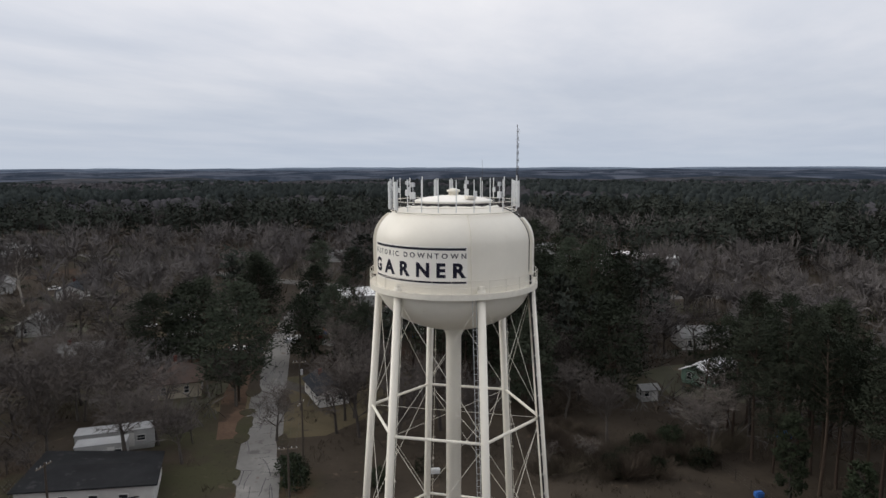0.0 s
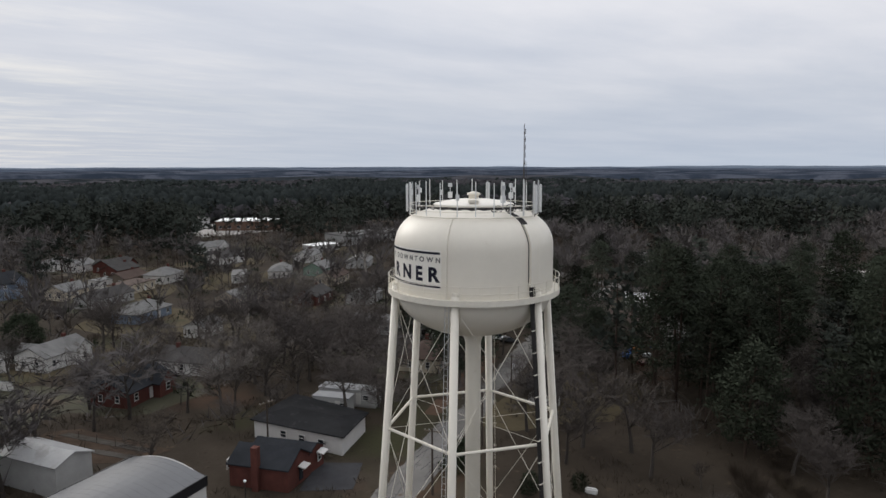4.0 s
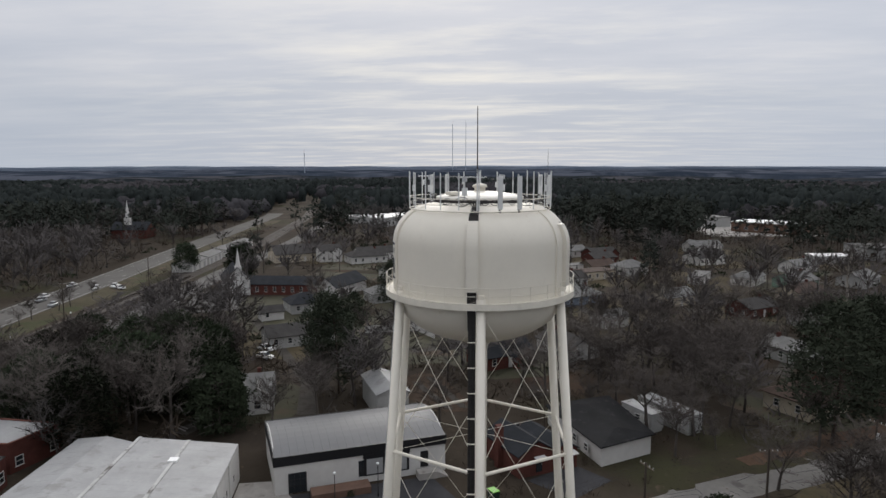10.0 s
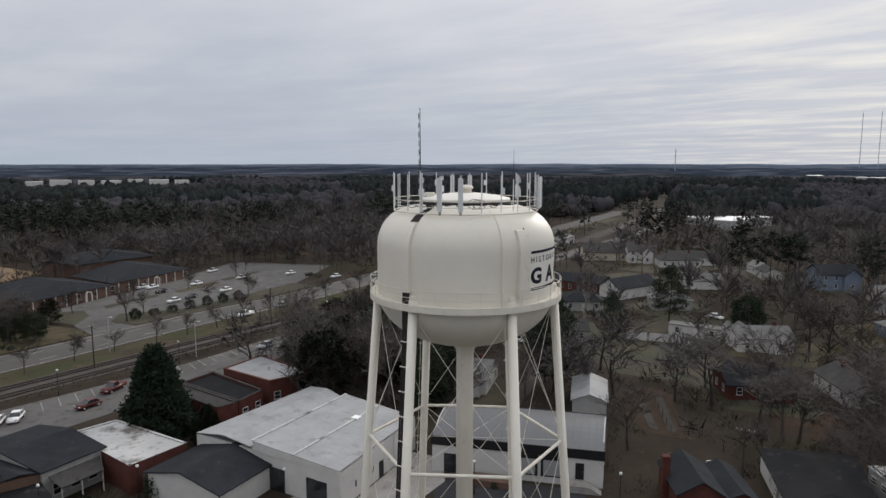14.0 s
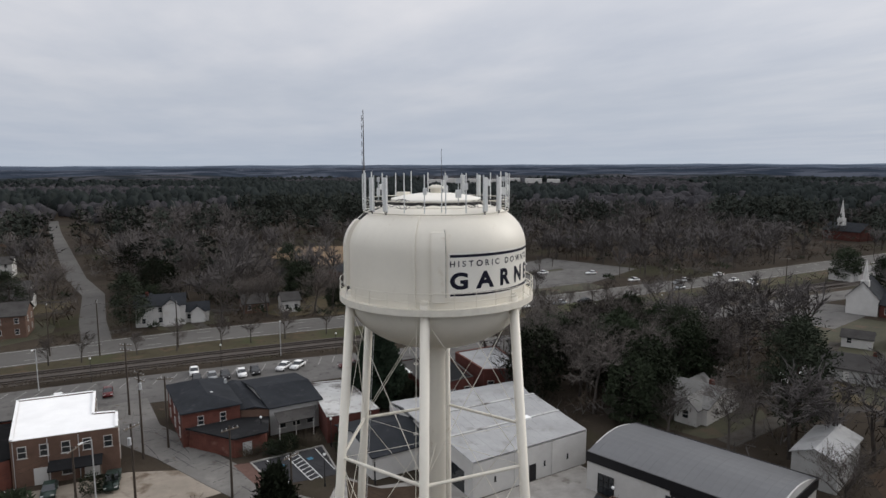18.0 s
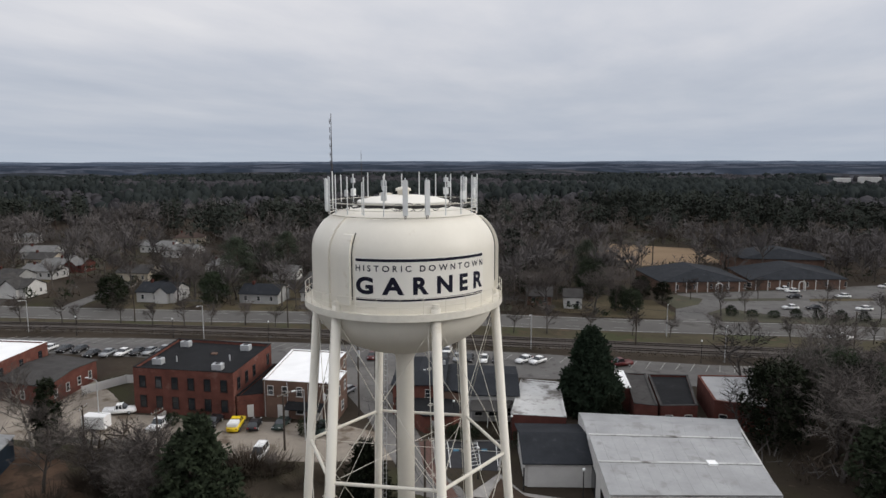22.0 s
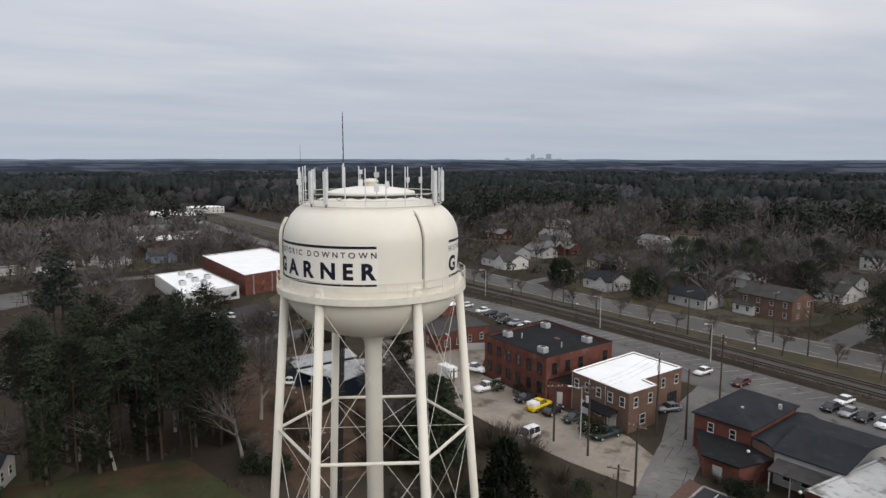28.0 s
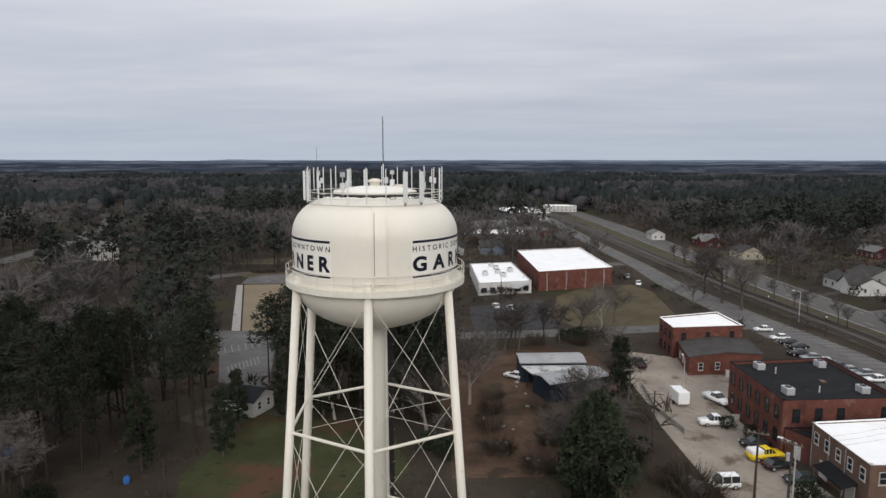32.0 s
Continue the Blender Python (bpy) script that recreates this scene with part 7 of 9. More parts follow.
house(136, -172, 8, 12, 8, 3.2, "white_wall", "roof_light", "hip", "small white house with a light grey hipped roof")
house(337, 59, 100, 14, 9, 3.4, "grey_wall", "roof_light", "gable", "small grey house with a light grey gabled roof")
house(-46.8, 266, 60, 14, 8, 3.2, "grey_wall", "roof_light", "cross", "small grey house with a light grey cross-gabled roof")
house(308, 96, 60, 12, 8, 4.0, "tan_wall", "roof_brown", "gable", "small tan house with a brown gabled roof")


# ---- vehicles ----
def car_parts(kind, paint):
    key = ("car", kind, paint)
    if key in CACHE:
        return CACHE[key]
    L, W = {"car": (4.6, 1.82), "pickup": (5.6, 1.95), "van": (4.7, 1.9)}[kind]
    hood = {"car": 0.92, "pickup": 1.08, "van": 1.0}[kind]
    top = {"car": 1.46, "pickup": 1.82, "van": 2.0}[kind]
    sec = {"car": [(-2.3, 0.5), (-2.28, 0.86), (-1.5, 0.95), (1.1, 0.93), (2.2, 0.8), (2.3, 0.5)],
           "pickup": [(-2.8, 0.6), (-2.8, 1.1), (-0.6, 1.12), (1.2, 1.12), (2.65, 1.02), (2.8, 0.6)],
           "van": [(-2.35, 0.5), (-2.35, 1.05), (0.9, 1.05), (1.9, 0.98), (2.3, 0.8), (2.35, 0.5)]}[kind]
    cab = {"car": [(-1.9, 0.93), (-1.25, 1.42), (0.2, 1.46), (1.05, 0.92)],
           "pickup": [(-0.7, 1.1), (-0.55, 1.78), (0.55, 1.82), (1.3, 1.1)],
           "van": [(-2.33, 1.03), (-2.2, 1.98), (0.5, 2.0), (1.35, 1.03)]}[kind]

    def loft(bm, prof, w0, w1):
        prof = [(x, z) for x, z in prof]
        zs = [z for _, z in prof]
        z0, z1 = min(zs), max(zs)
        left, right = [], []
        for x, z in prof:
            w = w0 + (w1 - w0) * ((z - z0) / (z1 - z0) if z1 > z0 else 0)
            left.append(bm.verts.new((x, w / 2, z)))
            right.append(bm.verts.new((x, -w / 2, z)))
        bm.faces.new(left)
        bm.faces.new(right[::-1])
        for i in range(len(prof)):
            j = (i + 1) % len(prof)
            bm.faces.new((left[i], right[i], right[j], left[j]))
        bmesh.ops.recalc_face_normals(bm, faces=bm.faces)

    bm = bmesh.new()
    loft(bm, [(sec[0][0], 0.32)] + sec + [(sec[-1][0], 0.32)], W - 0.1, W)
    if kind == "pickup":
        box(bm, -1.75, 0, 0.8, 1.9, W - 0.25, 0.1)
    bmesh.ops.bevel(bm, geom=bm.edges[:], offset=0.07, segments=2, affect="EDGES", clamp_overlap=True)
    body = finish(bm, "body", M[paint], True)
    bm = bmesh.new()
    loft(bm, cab, W - 0.12, W - 0.46)
    glass = finish(bm, "window_band", M["glass"])
    bm = bmesh.new()
    loft(bm, [(x * 0.97 + 0.0, z - 0.0) for x, z in [(cab[1][0] - 0.02, cab[1][1] - 0.03), (cab[1][0] + 0.02, cab[1][1] + 0.035), (cab[2][0], cab[2][1] + 0.035), (cab[2][0] + 0.04, cab[2][1] - 0.03)]], W - 0.44, W - 0.48)
    for x in (cab[1][0] + 0.02, (cab[1][0] + cab[2][0]) / 2, cab[2][0]):
        for s in (-1, 1):
            tube(bm, (x, s * (W / 2 - 0.07), cab[0][1]), (x, s * (W / 2 - 0.23), cab[1][1]), 0.05, n=5)
    roof = finish(bm, "roof_panel", M[paint])
    bm = bmesh.new()
    tube(bm, (0, -0.11, 0), (0, 0.11, 0), 0.335, n=16)
    tyre = finish(bm, "tyre", M["tyre"])
    bm = bmesh.new()
    tube(bm, (0, -0.12, 0), (0, 0.12, 0), 0.2, n=12)
    rim = finish(bm, "rim", M["galv"])
    lamps = []
    for x, mat in ((sec[-1][0] - 0.02, "light_clear"), (sec[0][0] + 0.02, "light_red")):
        bm = bmesh.new()
        box(bm, 0, 0, 0, 0.08, 0.36, 0.14)
        lamps.append((x, finish(bm, "lamp", M[mat])))
    CACHE[key] = (L, W, body, glass, roof, tyre, rim, lamps)
    return CACHE[key]


def vehicle(x, y, turn, kind, paint, label):
    L, W, body, glass, roof, tyre, rim, lamps = car_parts(kind, paint)
    v = thing({"car": "car", "pickup": "pickup_truck", "van": "van"}[kind], pose(x, y, 0.06, 0, 0, turn) @ Matrix.Scale({"van": 0.88, "car": 0.94, "pickup": 0.93}[kind], 4), label, kind if kind != "pickup" else "pickup truck", "parked vehicles")
    part("body", body, None, v)
    part("window_band", glass, None, v)
    part("roof_panel", roof, None, v)
    for sx in (-0.31, 0.31):
        for sy in (-1, 1):
            w = part("wheel", tyre, None, v)
            w.location = (L * sx, sy * (W / 2 - 0.12), 0.335)
            part("rim", rim, None, w)
    for lx, me in lamps:
        for s in (-1, 1):
            o = part("headlight" if lx > 0 else "tail_light", me, None, v)
            o.location = (lx, s * (W / 2 - 0.3), 0.72)
    return v

vehicle(36.0, -36.9, 103, "van", "car_white", "white delivery van standing on its wheels")
vehicle(45.4, -45.2, -71, "pickup", "yellow", "yellow pickup truck standing on its wheels")
vehicle(49.6, -45.2, 100, "car", "car_black", "black parked car standing on its wheels")
vehicle(57.0, -41.6, 98, "pickup", "car_white", "white pickup truck standing on its wheels")
vehicle(42.6, -46.0, -70, "car", "car_black", "black parked car standing on its wheels")
vehicle(38.6, -47.4, 98, "car", "car_green", "dark green parked car standing on its wheels")
vehicle(31.3, -47.9, 95, "pickup", "car_green", "dark green pickup truck standing on its wheels")
vehicle(67.6, -44.6, 210, "pickup", "car_white", "white pickup truck standing on its wheels")
vehicle(24.8, -94.0, 95, "car", "car_white", "white parked car standing on its wheels")
vehicle(35.2, -64.3, 80, "car", "car_grey", "silver-grey parked car standing on its wheels")
vehicle(98.5, -69.9, 98, "car", "car_black", "black parked car standing on its wheels")
vehicle(95.5, -71.3, 98, "car", "car_grey", "silver-grey parked car standing on its wheels")
vehicle(92.6, -72.6, 98, "car", "car_white", "white parked car standing on its wheels")
vehicle(89.9, -73.9, 98, "car", "car_black", "black parked car standing on its wheels")
vehicle(87.5, -74.9, 98, "car", "car_grey", "silver-grey parked car standing on its wheels")
vehicle(7.3, -92.3, 60, "car", "car_white", "white parked car standing on its wheels")
vehicle(4.5, -92.4, 60, "car", "car_white", "white parked car standing on its wheels")
vehicle(-12.1, -95.2, 30, "pickup", "car_red", "dark red pickup truck standing on its wheels")
vehicle(23.9, -89.1, 98, "car", "car_black", "black parked car standing on its wheels")
vehicle(21.1, -89.6, 98, "car", "car_grey", "silver-grey parked car standing on its wheels")
vehicle(18.7, -89.9, 98, "car", "car_black", "black parked car standing on its wheels")
vehicle(15.6, -90.3, 98, "car", "car_white", "white parked car standing on its wheels")
vehicle(13.0, -91.2, 98, "car", "car_black", "black parked car standing on its wheels")
vehicle(39.0, -85.6, 100, "car", "car_red", "dark red parked car standing on its wheels")
vehicle(46.8, -84.3, 100, "car", "car_white", "white parked car standing on its wheels")
vehicle(118.7, -69.4, 98, "car", "car_white", "white parked car standing on its wheels")
vehicle(111.1, -70.6, 98, "car", "car_white", "white parked car standing on its wheels")
vehicle(107.2, -71.1, 98, "car", "car_black", "black parked car standing on its wheels")
vehicle(103.7, -71.8, 98, "car", "car_black", "black parked car standing on its wheels")
vehicle(85.5, -77.1, 98, "car", "car_grey", "silver-grey parked car standing on its wheels")
vehicle(82.2, -77.6, 98, "car", "car_white", "white parked car standing on its wheels")
vehicle(136.0, -3.1, 12, "car", "car_white", "white parked car standing on its wheels")
vehicle(134.4, -7.2, 12, "car", "car_white", "white parked car standing on its wheels")
vehicle(130.9, -17.6, 12, "car", "car_grey", "silver-grey parked car standing on its wheels")
vehicle(121.5, -5.6, 12, "car", "car_black", "black parked car standing on its wheels")
vehicle(176.6, -49.0, 170, "car", "car_white", "white parked car standing on its wheels")
vehicle(189.3, -47.1, 170, "car", "car_grey", "silver-grey parked car standing on its wheels")
vehicle(-61.2, -130.4, 10, "pickup", "car_white", "white pickup truck standing on its wheels")
vehicle(-74.8, -133.1, 12, "car", "car_grey", "silver-grey parked car standing on its wheels")
vehicle(-150.1, -149.4, 22, "car", "car_white", "white parked car standing on its wheels")
vehicle(-154.4, -145.5, 22, "car", "car_white", "white parked car standing on its wheels")
vehicle(-47.2, -99.1, 15, "car", "car_grey", "silver-grey parked car standing on its wheels")
vehicle(-75.5, -107.0, 15, "car", "car_grey", "silver-grey parked car standing on its wheels")
vehicle(-5.7, -89.6, 15, "car", "car_red", "dark red parked car standing on its wheels")
vehicle(-83.2, -133.4, 15, "car", "car_black", "black parked car standing on its wheels")
vehicle(-123.6, -143.1, 22, "car", "car_grey", "silver-grey parked car standing on its wheels")
vehicle(-60.1, -192.0, 20, "car", "car_white", "white parked car standing on its wheels")
vehicle(-62.1, -189.1, 20, "car", "car_white", "white parked car standing on its wheels")
vehicle(-56.6, -162.7, 20, "car", "car_white", "white parked car standing on its wheels")
vehicle(-62.9, -164.1, 20, "car", "car_black", "black parked car standing on its wheels")
vehicle(-76.1, -166.6, 20, "car", "car_white", "white parked car standing on its wheels")
vehicle(-92.7, -184.2, 20, "car", "car_white", "white parked car standing on its wheels")
vehicle(-93.2, -206.0, 20, "car", "car_white", "white parked car standing on its wheels")
vehicle(-75.3, -184.3, 20, "car", "car_white", "white parked car standing on its wheels")
vehicle(-60.9, -180.0, 20, "car", "car_black", "black parked car standing on its wheels")
vehicle(-117.1, -160.5, 12, "car", "car_white", "white parked car standing on its wheels")
vehicle(-128.8, -151.7, 12, "car", "car_grey", "silver-grey parked car standing on its wheels")
vehicle(-133.6, -155.0, 12, "car", "car_white", "white parked car standing on its wheels")
vehicle(-152.7, -160.6, 12, "car", "car_white", "white parked car standing on its wheels")
vehicle(-109.9, -178.4, 12, "car", "car_white", "white parked car standing on its wheels")
vehicle(-115.3, 84.6, 30, "car", "car_white", "white parked car standing on its wheels")
vehicle(-122.4, 106.0, 30, "car", "car_white", "white parked car standing on its wheels")
vehicle(-186.1, 115.7, 30, "car", "car_white", "white parked car standing on its wheels")
vehicle(-166.2, 109.0, 30, "car", "car_white", "white parked car standing on its wheels")
vehicle(-81.0, 68.0, 40, "car", "car_grey", "silver-grey parked car standing on its wheels")
vehicle(-78.5, 74.1, 40, "car", "car_white", "white parked car standing on its wheels")
vehicle(-74.4, 74.1, 40, "car", "car_black", "black parked car standing on its wheels")
vehicle(-45.8, 106.1, 40, "car", "car_white", "white parked car standing on its wheels")
vehicle(-63.7, 127.3, 40, "car", "car_grey", "silver-grey parked car standing on its wheels")
vehicle(-90.4, -59.6, 70, "car", "car_white", "white parked car standing on its wheels")
vehicle(-84.3, -57.1, 70, "car", "car_white", "white parked car standing on its wheels")
vehicle(-144.9, -32.8, 70, "car", "car_white", "white parked car standing on its wheels")
vehicle(-151.7, -141.3, 70, "car", "car_white", "white parked car standing on its wheels")
vehicle(248.8, 194.0, 0, "car", "car_white", "white parked car standing on its wheels")
vehicle(75.6, -9.5, 60, "car", "car_white", "white parked car standing on its wheels")
vehicle(86.6, -34.5, 10, "pickup", "car_black", "black pickup truck standing on its wheels")

# yellow pickup has a white cap on its bed
bm = bmesh.new()
box(bm, 0, 0, 1.1, 2.0, 1.75, 0.68)
bmesh.ops.bevel(bm, geom=bm.edges[:], offset=0.12, segments=2, affect="EDGES")
solid("truck_cap", bm, M["car_white"], "white camper cap on the bed of the yellow pickup", "truck cap", m=pose(45.4 - 1.63 * math.cos(radians(-71)), -45.2 - 1.63 * math.sin(radians(-71)), 0.06, 0, 0, -71) @ Matrix.Scale(0.93, 4))
# box trailer
t = thing("cargo_trailer", pose(66.0, -38.0, 0, 0, 0, 12), "small white enclosed cargo trailer on two wheels", "trailer")
bm = bmesh.new()
box(bm, 0, 0, 0.5, 3.8, 2.0, 2.1)
bmesh.ops.bevel(bm, geom=bm.edges[:], offset=0.08, segments=2, affect="EDGES")
part("body", bm, M["car_white"], t)
for s in (-1, 1):
    bm = bmesh.new()
    tube(bm, (0, s * 0.92, 0.36), (0, s * 1.1, 0.36), 0.36, n=14)
    part("wheel", bm, M["tyre"], t)
bm = bmesh.new()
tube(bm, (1.9, 0, 0.5), (3.0, 0, 0.45), 0.06, n=6)
tube(bm, (2.9, 0, 0.0), (2.9, 0, 0.5), 0.05, n=6)
part("tow_bar", bm, M["black_trim"], t)


# ---- poles, lamps, wires ----
def utility_pole(x, y, h, turn=0.0, arms=1, label="tall dark wooden utility pole with a crossarm", can=False):
    p = thing("utility_pole", pose(x, y, 0, 0, 0, turn), label, "utility pole", "utility poles")
    bm = bmesh.new()
    tube(bm, (0, 0, -0.2), (0, 0, h), 0.17, 0.11, n=10)
    part("shaft", bm, M["pole"], p)
    for k in range(arms):
        bm = bmesh.new()
        box(bm, 0, 0.14, h - 0.5 - k * 0.9, 2.4, 0.1, 0.13)
        a = part("crossarm", bm, M["wood"], p)
        for dx in (-1.05, -0.45, 0.45, 1.05):
            bm = bmesh.new()
            tube(bm, (dx, 0.14, h - 0.38 - k * 0.9), (dx, 0.14, h - 0.16 - k * 0.9), 0.045, 0.03, n=6)
            part("insulator", bm, M["galv"], a)
    if can:
        bm = bmesh.new()
        tube(bm, (0.32, 0, h - 2.6), (0.32, 0, h - 1.7), 0.22, n=12)
        part("transformer", bm, M["galv"], p, "grey can transformer")
    return p


def wires(name, pts, sag=0.5, n_wires=3, spread=0.9, r=0.011):
    w = thing("overhead_wires", pose(0, 0, 0), "thin black overhead wires between poles", "wire", "overhead wires")
    for (x0, y0, z0), (x1, y1, z1) in zip(pts, pts[1:]):
        a = math.atan2(y1 - y0, x1 - x0)
        for k in range(n_wires):
            o = (k - (n_wires - 1) / 2) * spread
            bm = bmesh.new()
            loop_tube(bm, [(x0 + (x1 - x0) * s - o * math.sin(a), y0 + (y1 - y0) * s + o * math.cos(a), z0 + (z1 - z0) * s - 4 * sag * s * (1 - s) - 0.15 * k) for s in (i / 8 for i in range(9))], r, 3, False)
            part("wire", bm, M["wire"], w)


UP = [(16.0, -39.9, 9.5), (27.5, -41.5, 10.5), (33.7, -40.0, 9.0), (47.6, -30.2, 8.5), (58.5, -28.4, 8.5), (28.6, -55.2, 13.0), (33.5, -74.0, 12.5), (25.6, -58.2, 11)]
for i, (x, y, h) in enumerate(UP):
    utility_pole(x, y, h, 30 + 20 * i, 1 + (i in (5, 6)), can=i in (1, 5))
EAST = [(-26.5, 15.5, 9.0), (-44.5, 46.5, 9.0), (-61.0, 76.5, 9.0), (-76, 104, 9.0), (-90, 132, 9)]
for x, y, h in EAST:
    utility_pole(x, y, h, 31, 1, can=(x < -40 and x > -50))
wires("w", [(9, -31, 8.6)] + [(x, y, h - 0.3) for x, y, h in EAST], 0.6)
wires("w", [(x, y, h - 0.3) for x, y, h in (UP[6], UP[5], UP[1], UP[0])] + [(9, -31, 8.6)], 0.5)
wires("w", [(x, y, h - 0.3) for x, y, h in (UP[1], UP[2], UP[3], UP[4])], 0.5, 2)
utility_pole(9, -31, 9.0, 40)
for x, y, h in ((-34, 30.5, 8.5), (-52, 3.8, 8), (70, -104, 11), (30, -116, 11), (46, -114, 12.5), (56.5, -116.5, 12), (-15, -112, 9), (112, -98, 10), (-60, -116, 10), (-110, -128, 10), (-160, -136, 10), (-62, -47, 8)):
    utility_pole(x, y, h, 100, 1)
wires("w", [(112, -98, 9.6), (70, -104, 10.6), (46, -114, 12), (30, -116, 10.6), (-15, -112, 8.8), (-60, -116, 9.8), (-110, -128, 9.8), (-160, -136, 9.8)], 0.8)


def street_lamp(x, y, h=4.2, label="black street lamp with a pale globe"):
    p = thing("street_lamp", pose(x, y, 0), label, "street lamp", "street lamps")
    bm = bmesh.new()
    tube(bm, (0, 0, 0), (0, 0, 0.5), 0.13, 0.08, n=10)
    tube(bm, (0, 0, 0.5), (0, 0, h), 0.06, 0.045, n=10)
    part("post", bm, M["black_trim"], p)
    bm = bmesh.new()
    bmesh.ops.create_icosphere(bm, subdivisions=2, radius=0.2, matrix=Matrix.Translation((0, 0, h + 0.18)))
    part("globe", bm, M["antenna"], p, "pale globe", True)
    return p


for x, y in ((4.4, -39.6), (2.2, -51.6), (-9.6, -37.2), (-27.0, -21.0), (-36.4, -5.6), (12.2, -55.2), (-30.5, -16.5)):
    street_lamp(x, y)
s = 20.0
while along(MAIN_ST[3:13], s):
    x, y, a = along(MAIN_ST[3:13], s)
    n = Vector((-math.sin(a), math.cos(a)))
    n = n if n.y < 0 else -n
    street_lamp(x + n.x * 8.3, y + n.y * 8.3, 4.6)
    s += 24.0


def tall_lamp(x, y, h, turn):
    p = thing("tall_street_lamp", pose(x, y, 0, 0, 0, turn), "tall grey street lamp with one arm", "street lamp", "street lamps")
    bm = bmesh.new()
    tube(bm, (0, 0, 0), (0, 0, h), 0.1, 0.06, n=8)
    tube(bm, (0, 0, h), (1.6, 0, h + 0.25), 0.04, n=6)
    part("post", bm, M["galv"], p)
    bm = bmesh.new()
    box(bm, 1.8, 0, h + 0.2, 0.6, 0.26, 0.12)
    part("lamp_head", bm, M["antenna"], p)


for x, y, a in ((7.5, -102, 90), (52, -92, 90), (-33, -104, 90), (84, -89, 90), (-22, -122, 90), (130, -82, 90), (66, -38.6, 0), (32.5, -44, 60)):
    tall_lamp(x, y, 8.0, a)


def floodlight(x, y, h, turn):
    p = thing("floodlight_mast", pose(x, y, 0, 0, 0, turn), "tall floodlight mast beside the ball field", "floodlight", "floodlight masts")
    bm = bmesh.new()
    tube(bm, (0, 0, 0), (0, 0, h), 0.28, 0.14, n=8)
    part("mast", bm, M["steel_dark"], p)
    for r in range(2):
        bm = bmesh.new()
        box(bm, 0, 0, h - 0.4 - r * 1.3, 4.2, 0.15, 0.15)
        for k in range(5):
            box(bm, -1.8 + 0.9 * k, -0.3, h - 0.3 - r * 1.3, 0.55, 0.4, 0.5)
        part("lamp_rack", bm, M["steel_dark"], p)


for x, y in ((-6, -286), (-20, -236), (-42, -277), (-27, -316), (-6, -320), (-58, -300), (20, -318), (150, 120), (178, 150), (250, 60)):
    floodlight(x, y, 17, 30)

# far landmarks
for az, dist, h in ((189.4, 2600, 202), (188.25, 2650, 210), (202.3, 1900, 76)):
    p = thing("radio_mast", pose(dist * math.cos(radians(az)), dist * math.sin(radians(az)), 0), "distant thin steel radio mast on the horizon, painted pale with haze", "radio mast", "radio masts")
    bm = bmesh.new()
    for k in range(3):
        u = 2 * math.pi * k / 3
        tube(bm, (0.9 * math.cos(u), 0.9 * math.sin(u), 0), (0.6 * math.cos(u), 0.6 * math.sin(u), h), 0.5, 0.4, n=4)
    # haze-pale colour in place of the mast's own dark steel
    part("lattice", bm, M["city"], p)
    bm = bmesh.new()
    tube(bm, (0, 0, h), (0, 0, h + 9), 0.4, 0.2, n=4)
    part("tip", bm, M["light_red"], p)
# the far city's skyline: two towers with lower blocks round them
for az, w, h, top in ((-33.29, 24, 64, 5), (-32.87, 26, 43, 0), (-33.93, 50, 43, 2), (-33.62, 30, 38, 0), (-34.30, 24, 40, 0), (-34.64, 36, 66, 4), (-35.05, 26, 37, 0), (-35.50, 36, 39, 0), (-31.10, 32, 41, 0), (-32.30, 60, 33, 0), (-36.60, 50, 34, 0)):
    bm = bmesh.new()
    x, y = 4410 * math.cos(radians(az)), 4410 * math.sin(radians(az))
    box(bm, x, y, 0, 20, w, h, radians(az))
    if top:
        box(bm, x, y, h, 12, w * 0.68, top, radians(az))
    solid("far_tower_block", bm, M["city"], "hazy distant office block on the horizon", "tower block", "far skyline")
rng = random.Random(11)
for k in range(7):
    az = 244.2 + k * 1.75
    r = 1325
    bm = bmesh.new()
    box(bm, r * math.cos(radians(az)), r * math.sin(radians(az)), 0, 24, 26 + 8 * (k % 2), 9 + (k % 3), radians(az))
    solid("far_distribution_hall", bm, M["white_wall"], "distant long white distribution hall among woods", "hall", "far halls")
for i, (x, y, w, d, h) in enumerate(((-1470, -310, 60, 24, 16), (-1400, -240, 60, 24, 16), (-1330, -180, 60, 24, 16), (-1260, -120, 50, 20, 14), (-412, -112, 50, 14, 6), (-445, 100, 44, 24, 6), (-395, 135, 40, 24, 6), (-281, 157, 40, 20, 5), (-425, -128, 46, 14, 5), (330, 10, 40, 24, 5), (420, -6, 50, 26, 6), (370, 40, 36, 20, 5), (290, 5, 30, 16, 4.5), (-40, 228, 30, 14, 5), (0, 236, 30, 14, 5), (-1200, -30, 40, 20, 12), (-540, 110, 50, 24, 6))):
    bm = bmesh.new()
    box(bm, 0, 0, 0, w, d, h)
    f = thing("far_building", pose(x, y, 0, 0, 0, 20 + 37 * (i % 5)), "distant low commercial building with a pale roof", "building", "far buildings")
    part("wall", bm, M["grey_wall" if i % 3 else "brick_brown"], f)
    bm = bmesh.new()
    box(bm, 0, 0, h, w + 0.6, d + 0.6, 0.5)
    part("roof", bm, M["roof_light" if i % 2 else "roof_white"], f)
    for k in range(int(w / 6)):
        window(f, -w / 2 + 3 + 6 * k, -d / 2 - 0.05, 1.5, -90, 2.4, 1.8)

